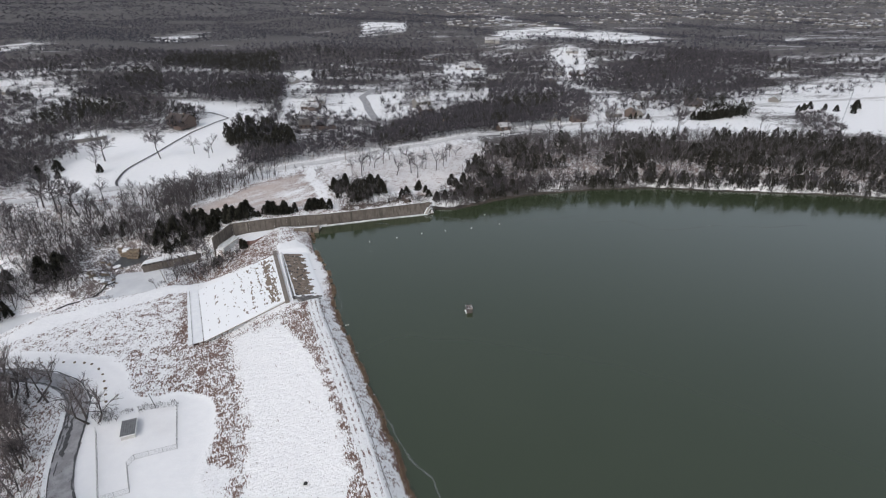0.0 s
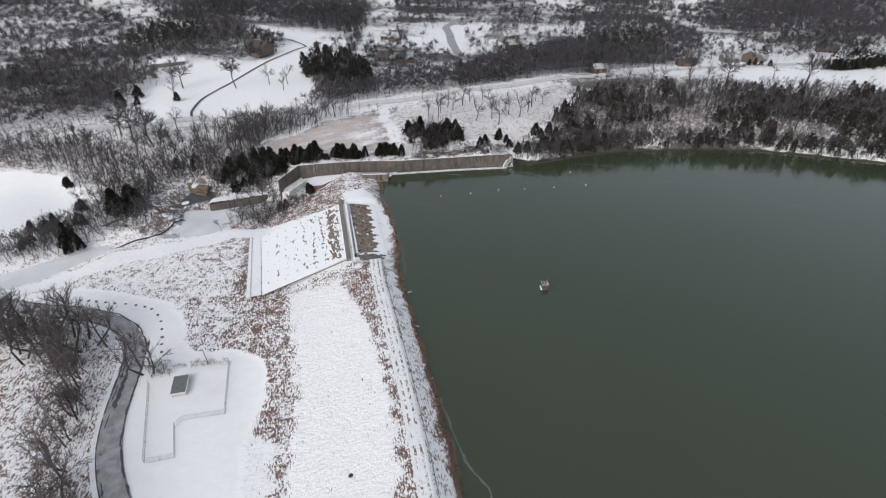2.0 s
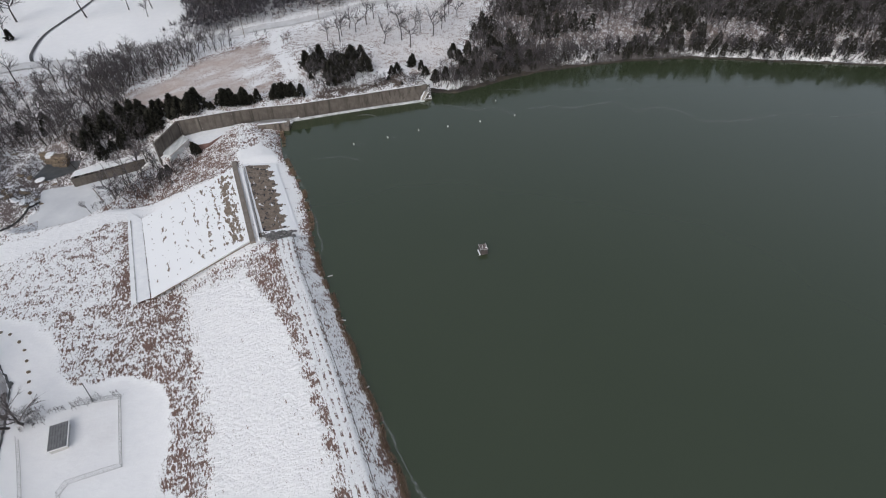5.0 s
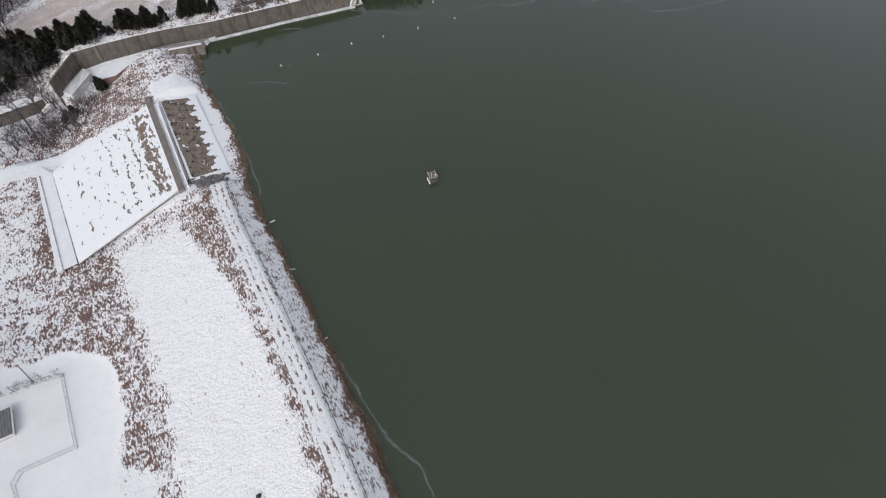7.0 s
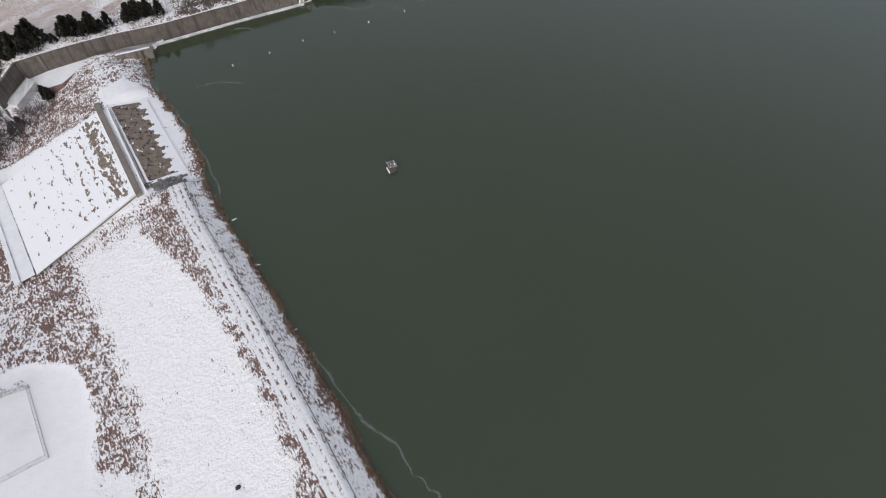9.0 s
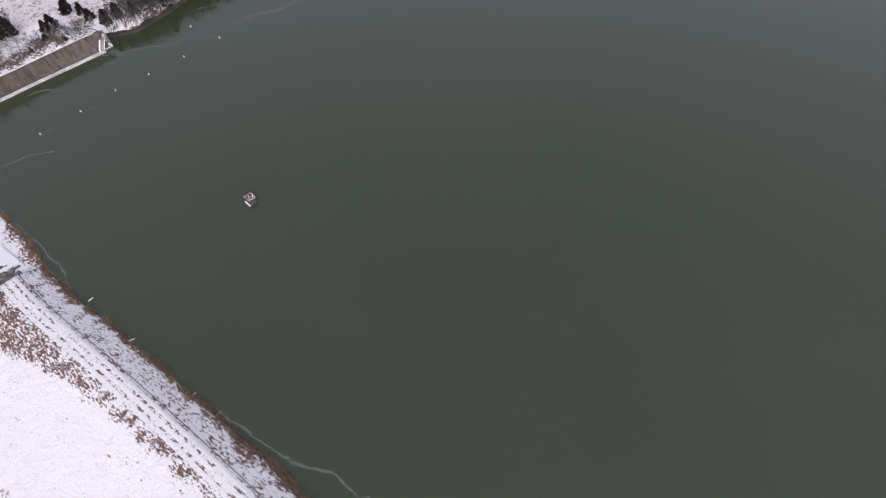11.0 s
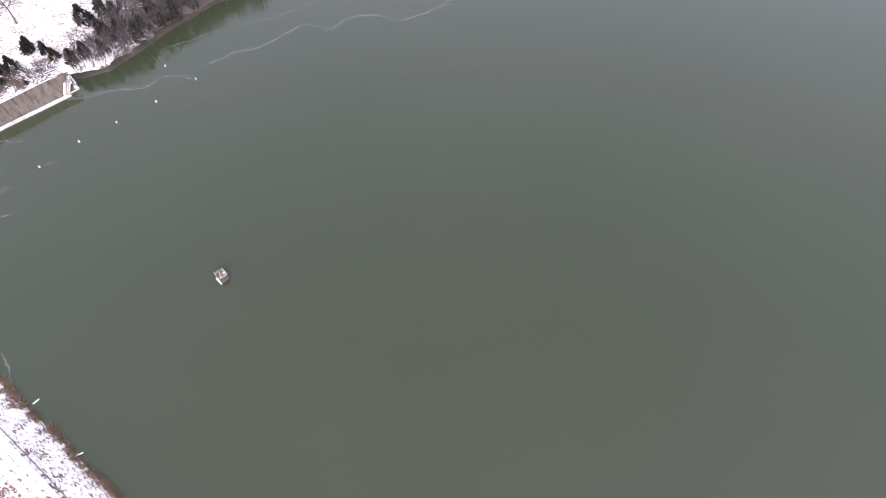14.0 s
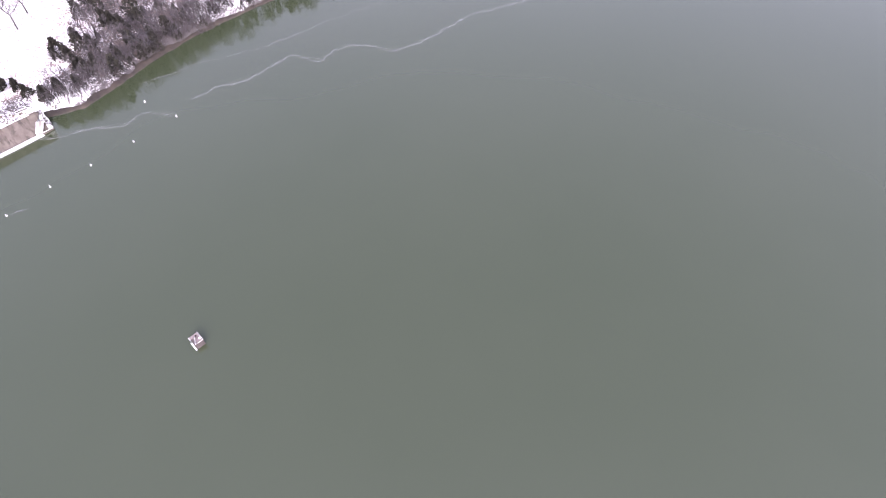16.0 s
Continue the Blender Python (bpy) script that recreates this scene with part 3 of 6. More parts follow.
def build_ground():
    ax = axis(-160, 12, 0.75, -5000, 5000)
    ay = axis(62, 266, 0.75, -5000, 5000)
    gx, gy = np.meshgrid(ax, ay)
    x, y = gx.ravel(), gy.ravel()
    z = height(x, y)
    nx, ny = len(ax), len(ay)
    i = np.arange(nx * ny).reshape(ny, nx)
    a, b, c, d = i[:-1, :-1].ravel(), i[:-1, 1:].ravel(), i[1:, 1:].ravel(), i[1:, :-1].ravel()
    f = np.concatenate([np.stack([a, b, c], -1), np.stack([a, c, d], -1)])
    me = mesh_arrays("ground", np.stack([x, y, z], -1), f, M_GROUND)
    me.polygons.foreach_set("use_smooth", [True] * len(me.polygons))
    for name, val in zip(("grass", "soil", "tussock", "litter", "veil"), ground_zones(x, y)):
        # soften the steps between zones over neighbouring points
        q = val.reshape(ny, nx)
        p = np.pad(q, 1, mode="edge")
        q = (4 * q + 2 * (p[1:-1, :-2] + p[1:-1, 2:] + p[:-2, 1:-1] + p[2:, 1:-1]) + p[:-2, :-2] + p[:-2, 2:] + p[2:, :-2] + p[2:, 2:]) / 16
        val = q.ravel()
        me.attributes.new(name, "FLOAT", "POINT").data.foreach_set("value", val.astype(np.float32))
    return tagged(new("ground", me), "snow-covered ground with brown grass showing through", "ground", kind="structure")


build_ground()


def flat_sheet(name, pts, z, mat, label, category, kind="structure"):
    bm = bmesh.new()
    bm.faces.new([bm.verts.new((x, y, z)) for x, y in pts])
    bmesh.ops.triangulate(bm, faces=bm.faces[:])
    bm.normal_update()
    if bm.faces and sum(f.normal.z for f in bm.faces) < 0:
        bmesh.ops.reverse_faces(bm, faces=bm.faces[:])
    me = bpy.data.meshes.new(name)
    bm.to_mesh(me)
    bm.free()
    me.materials.append(mat)
    return tagged(new(name, me), label, category, kind=kind)


flat_sheet("water", [(110, -190), (-10, 60), (-14, 84), (-30, 118), (-45, 160), (-52, 190), (-66, 220), (-57.5, 236), (-57, 240.6), (-6, 257.2), (-12, 264), (40, 300), (116, 305),
                     (250, 290), (420, 280), (600, 240), (700, 60), (580, -200), (300, -290)], 0.0, M_WATER, "still dark green lake water", "lake")
flat_sheet("pool_ice", [(-146, 212), (-133, 186), (-118, 190), (-108, 200), (-110, 226), (-132, 218)], -10.2, M_ICE, "grey frozen pool below the spillway", "ice")


# ---- creek, roads and tracks ----
def lay(name, pts, width, lift, mat, label, category, step=1.5, kind="structure", flat=None):
    me = ribbon_mesh(name, pts, width, lift, mat, step)
    if flat is not None:
        for v in me.vertices:
            v.co.z = flat
    return tagged(new(name, me), label, category, kind=kind)


lay("creek_ice", CREEK[:5] + [(-152, 179.5)], 15, 0.0, M_ICE, "grey ice on the creek", "ice", flat=-10.75)
lay("stream", [(-153, 181), (-147, 187.5), (-142.5, 190.5), (-139, 194), (-137.5, 199), (-139.5, 203), (-138, 207)], 0.6, 0.10, plain("dark_stream", (0.02, 0.02, 0.022), (0.06, 0.057, 0.055), 0.6, 0.25), "narrow dark stream between snowy banks", "stream", 0.8)
flat_sheet("plunge_pool", [(x + (x + 141) * 0.25, y + (y - 221) * 0.25) for x, y in PLUNGE], -9.4, plain("dark_ice", (0.045, 0.05, 0.055), (0.11, 0.115, 0.12), 0.4, 0.3, 0, 0.1, 0.02), "dark thin-iced plunge pool under the cliff", "ice")
lay("road", ROAD_MID, 5.6, 0.10, M_ROAD, "curving wet asphalt lane with snowy edges", "road", 1.0)
q = np.array(ROAD_MID, float)
t = np.gradient(q, axis=0)
t /= np.hypot(t[:, 0], t[:, 1])[:, None]
ROAD_SIDES = [(q + np.stack([-t[:, 1], t[:, 0]], -1) * off).tolist() for off in (-2.7, 2.7)]
lay("snow_ridge", (q + np.stack([-t[:, 1], t[:, 0]], -1) * -3.5).tolist(), 1.1, 0.14, M_SNOW, "ridge of ploughed snow beside the lane", "snow", 1.0)
lay("road", FAR_ROAD, 6.5, 0.35, plain("slushy_road", (0.50, 0.49, 0.50), (0.70, 0.70, 0.71), 0.3, 0.7), "slush-covered country road", "road", 3.0)
LANE = [(-178, 287), (-181.3, 290), (-187, 303), (-190, 316), (-190.6, 330), (-189, 348), (-188, 364), (-187.5, 381), (-186, 400), (-184, 421), (-179, 441), (-174.8, 455)]
SPUR = [(-176, 453), (-188.4, 465.3), (-205.7, 467), (-224, 475)]
M_DRIVE = plain("wet_drive", (0.03, 0.03, 0.032), (0.075, 0.073, 0.075), 0.4, 0.5)
lay("lane", LANE, 1.35, 0.3, M_DRIVE, "narrow dark asphalt drive across the meadow", "road", 3.0)
lay("lane", SPUR, 1.6, 0.34, M_DRIVE, "dark asphalt drive turning back to the brick house", "road", 3.0)
lay("residential_road", [(-40, 424), (-54, 446), (-66, 490), (-71, 518), (-79, 545), (-72, 590), (-40, 640), (10, 690)], 6.8, 0.5, M_ROAD, "cleared grey asphalt street", "road", 4.0)
for off in (6.9, 8.3, 9.7):
    q = np.array(DAM_SHORE[3:12], float)
    t = np.gradient(q, axis=0)
    t /= np.hypot(t[:, 0], t[:, 1])[:, None]
    pts = q + np.stack([-t[:, 1], t[:, 0]], -1) * off
    lay("tyre_track", pts[1:].tolist(), 0.85, 0.06, M_TRACK, "packed snow wheel track along the dam crest", "track", 1.0)
pts = q + np.stack([-t[:, 1], t[:, 0]], -1) * 5.9
lay("crest_edge", pts[1:].tolist(), 0.16, 0.08, plain("dark_edge", (0.13, 0.125, 0.12), (0.30, 0.29, 0.285), 0.8), "dark line of the paving edge on the dam crest", "trim", 1.0)


# ---- spillway wall, sill, chute, abutment ----
def wall_run(parent, name, pts, z_low, z_high, thick, mat, label=""):
    """One straight wall panel after another along a line, each its own mesh."""
    for i, ((ax, ay), (bx, by)) in enumerate(zip(pts[:-1], pts[1:])):
        ln = math.hypot(bx - ax, by - ay)
        n = max(1, round(ln / 7.5))
        for k in range(n):
            u0, u1 = k / n, (k + 1) / n
            p = Vector((ax + (bx - ax) * u0, ay + (by - ay) * u0))
            q = Vector((ax + (bx - ax) * u1, ay + (by - ay) * u1))
            ga = (z_high[i] + (z_high[i + 1] - z_high[i]) * u0, z_high[i] + (z_high[i + 1] - z_high[i]) * u1)
            la = (z_low[i] + (z_low[i + 1] - z_low[i]) * u0, z_low[i] + (z_low[i + 1] - z_low[i]) * u1)
            d = (q - p).normalized()
            nrm = Vector((-d.y, d.x)) * thick
            a, b = p + d * 0.015, q - d * 0.015
            bm = bmesh.new()
            vs = [bm.verts.new((c.x, c.y, z)) for c, z in ((a, la[0]), (b, la[1]), (b - nrm, la[1]), (a - nrm, la[0]), (a, ga[0]), (b, ga[1]), (b - nrm, ga[1]), (a - nrm, ga[0]))]
            for fidx in ((0, 3, 2, 1), (4, 5, 6, 7), (0, 1, 5, 4), (1, 2, 6, 5), (2, 3, 7, 6), (3, 0, 4, 7)):
                bm.faces.new([vs[j] for j in fidx])
            bmesh.ops.recalc_face_normals(bm, faces=bm.faces[:])
            part(name, bm, mat, parent, label)


wall = thing("spillway_wall", 0, 0, 0, "long stained concrete retaining wall beside the spillway", "wall", kind="structure")
wall_run(wall, "wall_panel", WALL[3:], [-1, -1.5, -2, -2.5, -3, -10], [5.2, 5.2, 5.2, 5.2, 5.2, 4.2], 0.6, M_CONCRETE)


def leaning_panel(foot_a, foot_b, top_a, top_b, tip=None):
    """A wall panel whose face leans back towards its top."""
    bm = bmesh.new()
    face = [(*foot_a, -1.0), (*foot_b, -1.0), top_b] + ([tip] if tip else []) + [top_a]
    f = [bm.verts.new(v) for v in face]
    b = [bm.verts.new((x - 0.16, y + 0.55, z)) for x, y, z in face]
    bm.faces.new(f)
    bm.faces.new(b[::-1])
    for i in range(len(f)):
        bm.faces.new((f[i], b[i], b[(i + 1) % len(f)], f[(i + 1) % len(f)]))
    bmesh.ops.recalc_face_normals(bm, faces=bm.faces[:])
    part("wall_panel", bm, M_CONCRETE, wall)


FEET = [(-55, 243.0), (-47.5, 245.2), (-40, 247.4), (-32.5, 249.4), (-26, 251.1), (-19.5, 252.7), (-13, 254.3), (-9.0, 255.2)]
TOPS_BACK = [0.0, 0.3, 0.6, 0.9, 1.5, 2.1, 2.8]
CREST_PTS = [(x + 0.12 * d, y + d, 5.2) for (x, y), d in zip(FEET, TOPS_BACK)]
for k in range(6):
    leaning_panel((FEET[k][0] + 0.02, FEET[k][1]), (FEET[k + 1][0] - 0.02, FEET[k + 1][1]), CREST_PTS[k], CREST_PTS[k + 1])
leaning_panel((FEET[6][0] + 0.02, FEET[6][1]), FEET[7], CREST_PTS[6], (-7.6, 257.8, 2.8), (-5.8, 258.6, 5.0))
cap = thing("wall_coping", 0, 0, 0, "snow lying along the top of the concrete wall", "snow", kind="structure")
wall_run(cap, "snow_cap", [(x - 0.05, y + 0.16) for x, y in WALL[3:8]], [4.9] * 5, [5.27] * 5, 0.30, M_SNOW)
wall_run(cap, "snow_cap", [(-7.0, 258.75)] + [(x - 0.04, y + 0.14) for x, y, z in CREST_PTS[:0:-1]] + [(-55, 243.15)], [4.9] * 8, [5.27] * 8, 0.28, M_SNOW)
M_SILL = plain("slushy_ledge", (0.36, 0.36, 0.37), (0.80, 0.81, 0.83), 0.45, 0.7, 0, 0.3, 0.05)
sill = thing("spillway_sill", 0, 0, 0, "snow-covered concrete sill at the foot of the wall", "weir", kind="structure")
wall_run(sill, "sill_block", [(-7.9, 255.9), (-32.3, 248.9), (-54.6, 241.6), (-59, 240.2)], [-1.5] * 4, [0.28, 0.28, 0.28, 0.15], -1.35, M_SILL)

# three-sided intake box at the end of the wall
tri = [(-7.6, 255.3), (-4.9, 256.4), (-6.2, 258.2)]
end = thing("wall_end_box", 0, 0, 0, "small three-sided concrete box at the end of the wall", "box", kind="structure")
wall_run(end, "box_side", tri + tri[:1], [-1.5] * 4, [0.66, 0.46, 2.1, 0.66], 0.26, M_CONCRETE)
wall_run(end, "snow_cap", tri + tri[:1], [0.66, 0.46, 2.1, 0.66], [0.75, 0.55, 2.2, 0.75], 0.24, M_SNOW)
bm = bmesh.new()
q = [bm.verts.new((x, y, z)) for (x, y), z in zip(tri, (0.3, 0.2, 1.2))]
bm.faces.new(q)
part("box_floor", bm, M_CONCRETE, end)
for k in range(4):
    wall_run(end, "step", [(-9.0 + 0.4 * k, 254.9 + 0.1 * k), (-7.55 + 0.36 * k, 257.7 + 0.16 * k)], [-1, -1], [1.15 - 0.2 * k, 2.95 - 0.2 * k], -0.36, M_SNOW if k == 0 else M_CURB)
outlet = thing("drain_box", 0, 0, 0, "small open concrete drain box behind the wall", "box", kind="structure")
BOX_RIM = [(-10.1, 258.2), (-6.9, 259.0), (-8.3, 261.9), (-11.5, 261.3), (-10.1, 258.2)]
wall_run(outlet, "box_side", BOX_RIM, [3] * 5, [5.47] * 5, 0.24, M_CONCRETE)
wall_run(outlet, "snow_cap", BOX_RIM, [5.47] * 5, [5.55] * 5, 0.22, M_SNOW)
flat_sheet("drain_box_floor", BOX_RIM[:4], 5.12, plain("slush", (0.30, 0.29, 0.28), (0.75, 0.75, 0.77), 0.9, 0.6), "slush on the floor of the drain box", "snow")

chute = flat_sheet("spillway_chute", CHUTE, 0, M_SNOW, "snow-covered concrete spillway chute", "spillway")
for v in chute.data.vertices:
    v.co.z = float(np.interp(v.co.x, [-100, -92, -57], [-1.7, -0.6, -0.15]))
drop = thing("chute_apron", 0, 0, 0, "snowy concrete apron slab at the foot of the wall", "spillway", kind="structure")
bm = bmesh.new()
q = [(-92.2, 226.8, 0.1), (-95.3, 229.9, 0.1), (-99.5, 219.6, -0.9), (-95.9, 217.2, -0.9)]
top = [bm.verts.new(v) for v in q]
low = [bm.verts.new((x, y, z - 2.2)) for x, y, z in q]
bm.faces.new(top)
bm.faces.new(low[::-1])
for i in range(4):
    bm.faces.new((top[i], low[i], low[(i + 1) % 4], top[(i + 1) % 4]))
bmesh.ops.recalc_face_normals(bm, faces=bm.faces[:])
part("slab", bm, plain("slushy_slab", (0.46, 0.48, 0.47), (0.80, 0.81, 0.82), 0.9, 0.6, 0, 0.2, 0.03, (1.0, 0.25, 1.0)), drop)
for a, b in ((0, 3), (1, 2)):
    bm = bmesh.new()
    rod(bm, (q[a][0], q[a][1], q[a][2] + 0.1), (q[b][0], q[b][1], q[b][2] + 0.1), 0.2, n=4)
    part("side_kerb", bm, M_CURB, drop)

M_ABUTMENT = concrete_material("tan_concrete", (0.14, 0.118, 0.10), (0.24, 0.205, 0.175))
abut = thing("abutment", 0, 0, 0, "low tan concrete abutment, partly under snow", "wall", kind="structure")
wall_run(abut, "wall_panel", [(-69.0, 234.2), (-57.6, 236.6), (-57.2, 232.5)], [-1.5, -1.5, -1.5], [2.0, 2.0, 1.9], 1.7, M_ABUTMENT)
wall_run(abut, "snow_cap", [(-69.0, 233.9), (-58.6, 236.1)], [1.9, 1.9], [2.12, 2.12], 0.8, M_SNOW)
edge = thing("chute_kerb", 0, 0, 0, "reddish low kerb wall along the chute", "kerb", kind="structure")
wall_run(edge, "kerb", [(-91.8, 226.4), (-88.6, 223.5), (-84.4, 224.9), (-79.5, 232.5)], [-4, -4, -4, -3], [-0.3, -0.25, -0.2, 0.1], 0.4, plain("rusty_kerb", (0.16, 0.085, 0.075), (0.25, 0.16, 0.14), 1.0))

mid = thing("pool_wall", 0, 0, 0, "concrete wall beside the frozen pool, snow on top", "wall", kind="structure")
wall_run(mid, "wall_panel", [(-131.0, 213.2), (-120, 219.3), (-110, 225.0)], [-12] * 3, [-7.2, -7.0, -6.6], 0.8, M_CONCRETE)
wall_run(mid, "wall_panel", [(-131.0, 213.2), (-132.5, 218.0)], [-12] * 2, [-7.2, -7.2], 0.8, M_CONCRETE)
flat_sheet("pool_wall_snow", [(-131.5, 213.9), (-120.4, 220.0), (-110.4, 225.8), (-116, 229), (-124, 224), (-132, 218)], -7.0, M_SNOW, "snow behind the pool wall", "snow")


# ---- the revetment on the dam: two concrete slabs and the crest strip ----
def slab_grid(name, a, b, c, d, nu, nv, bare, label, mat, skirt=0.5):
    """A thick slab between four corners a-b (top) and d-c (bottom), with its bare share per point."""
    a, b, c, d = (Vector(p) for p in (a, b, c, d))
    v, val = [], []
    for j in range(nv + 1):
        for i in range(nu + 1):
            u, w = i / nu, j / nv
            p = (a * (1 - u) + b * u) * (1 - w) + (d * (1 - u) + c * u) * w
            v.append(p[:])
            val.append(bare(u, w))
    n = len(v)
    f = [(j * (nu + 1) + i, j * (nu + 1) + i + 1, (j + 1) * (nu + 1) + i + 1, (j + 1) * (nu + 1) + i) for j in range(nv) for i in range(nu)]
    rim = [i for i in range(nu + 1)] + [j * (nu + 1) + nu for j in range(1, nv + 1)] + [nv * (nu + 1) + i for i in range(nu - 1, -1, -1)] + [j * (nu + 1) for j in range(nv - 1, 0, -1)]
    for i in rim:
        v.append((v[i][0], v[i][1], v[i][2] - skirt))
        val.append(-0.5)
    m = len(rim)
    f += [(rim[k], n + k, n + (k + 1) % m, rim[(k + 1) % m]) for k in range(m)]
    me = mesh_from(name, v, f, mat)
    bm = bmesh.new()
    bm.from_mesh(me)
    bmesh.ops.recalc_face_normals(bm, faces=bm.faces[:])
    bm.to_mesh(me)
    bm.free()
    me.attributes.new("bare", "FLOAT", "POINT").data.foreach_set("value", np.array(val, np.float32))
    return tagged(new(name, me), label, "concrete slab", kind="structure")


def bare_low(u, w):
    m = math.exp(-((w - 0.11) / 0.08) ** 2) * 0.47 + math.exp(-((w - 0.32) / 0.20) ** 2) * 0.17 + 0.15 * (w < 0.85) + 0.16 * math.sin(w * 56) * min(1, w / 0.2)
    return m * min(1, u / 0.1) * min(1, (1 - u) / 0.06) * min(1, w / 0.03) - 0.05


def bare_high(u, w):
    return (0.86 if w < 0.70 + 0.14 * math.sin(u * 61) * math.sin(u * 23) + 0.1 * u else -0.3) if 0.04 < w and 0.02 < u < 0.97 else -0.3


slab_grid("slope_slab", (-56.0, 168.8, 2.25), (-70.2, 204.8, 2.25), (-95.4, 187.0, -4.35), (-79.8, 153.0, -4.35), 60, 48, bare_low,
          "downstream concrete slab with patches of melting snow", M_SLAB)
slab_grid("crest_slab", (-53.2, 171.2, 2.2), (-67.6, 207.2, 2.2), (-57.6, 209.8, 0.75), (-44.0, 175.6, 0.75), 60, 30, bare_high,
          "upstream concrete slab, bare and brown beside the crest", M_CREST_SLAB)
strip = thing("crest_strip", 0, 0, 0, "brown concrete strip along the crest", "concrete strip", kind="structure")
wall_run(strip, "strip_panel", [(-54.3, 168.2), (-68.6, 204.5), (-70.2, 209.0)], [1.0] * 3, [2.42, 2.42, 2.42], -1.5, M_STRIP)
kerb = thing("crest_kerb", 0, 0, 0, "snow-topped kerbs along the crest strip", "kerb", kind="structure")
wall_run(kerb, "kerb", [(-53.4, 169.2), (-67.2, 205.2)], [1.0] * 2, [2.55] * 2, -0.36, M_SNOW)
rail = thing("crest_rail", 0, 0, 0, "thin dark edge beside the crest strip", "kerb", kind="structure")
wall_run(rail, "kerb", [(-53.05, 169.9), (-66.8, 205.9)], [1.0] * 2, [2.42] * 2, -0.09, M_ROCK)
flat_sheet("wet_strip", [(-57, 242.0), (-58.8, 239.6), (-68.5, 237.6), (-78.4, 235.6), (-79.0, 237.2), (-68.2, 240.4)], 0.12, plain("wet_concrete", (0.20, 0.19, 0.18), (0.42, 0.42, 0.42), 0.7, 0.5, 0, 0.1, 0.02, (0.3, 1.0, 1.0)),
                    "wet slushy concrete strip beside the wall", "spillway")
M_SLUSH_KERB = plain("half_snowed_kerb", (0.12, 0.105, 0.095), (0.80, 0.81, 0.83), 0.6, 0.8)
side = thing("slab_kerb", 0, 0, 0, "dark kerb along the slab's edge", "kerb", kind="structure")
wall_run(side, "kerb", [(-55.0, 168.2), (-66.8, 160.7), (-79.9, 152.4)], [2.06, -1.06, -4.48], [2.27, -0.85, -4.27], 0.16, M_ROCK)
wall_run(side, "kerb", [(-83.2, 151.5), (-98.6, 186.0)], [-6, -6], [-4.25, -4.25], 0.2, M_SLUSH_KERB)
M_STEP = plain("grey_stone", (0.05, 0.05, 0.054), (0.20, 0.195, 0.195), 0.9, 0.85, 0, 0.4, 0.1)
step_wall = thing("step_wall", 0, 0, 0, "dark stone step at the end of the crest slab", "wall", kind="structure")
wall_run(step_wall, "stone_face", [(-54.4, 170.6), (-44.2, 174.7)], [0.3, -0.3], [2.22, 0.78], 0.4, M_STEP)
flat_sheet("slab_foot_snow", [(-80.2, 153.2), (-95.6, 187.2), (-101.5, 190.8), (-84.3, 150.8)], -4.42, M_SNOW, "smooth snow along the foot of the slab", "snow")


# ---- plants ----
def tube(segs, sides=3):
    """Tapered open tubes for many limbs at once."""
    n = len(segs)
    a = np.array([s[0] for s in segs])
    b = np.array([s[1] for s in segs])
    ra = np.array([s[2] for s in segs])
    rb = np.array([s[3] for s in segs])
    d = b - a
    d /= np.linalg.norm(d, axis=1)[:, None] + 1e-9
    ref = np.where(np.abs(d[:, 2:3]) > 0.9, np.array([[1.0, 0, 0]]), np.array([[0, 0, 1.0]]))
    u = np.cross(d, ref)
    u /= np.linalg.norm(u, axis=1)[:, None] + 1e-9
    w = np.cross(d, u)
    vs = []
    for k in range(sides):
        o = math.cos(2 * math.pi * k / sides) * u + math.sin(2 * math.pi * k / sides) * w
        vs += [a + o * ra[:, None], b + o * rb[:, None]]
    v = np.stack(vs, 1).reshape(-1, 3)
    f = []
    for k in range(sides):
        p, q = 2 * k, 2 * ((k + 1) % sides)
        f += [(p, q, q + 1), (p, q + 1, p + 1)]
    f = (np.array(f)[None] + (np.arange(n) * 2 * sides)[:, None, None]).reshape(-1, 3)
    return v, f


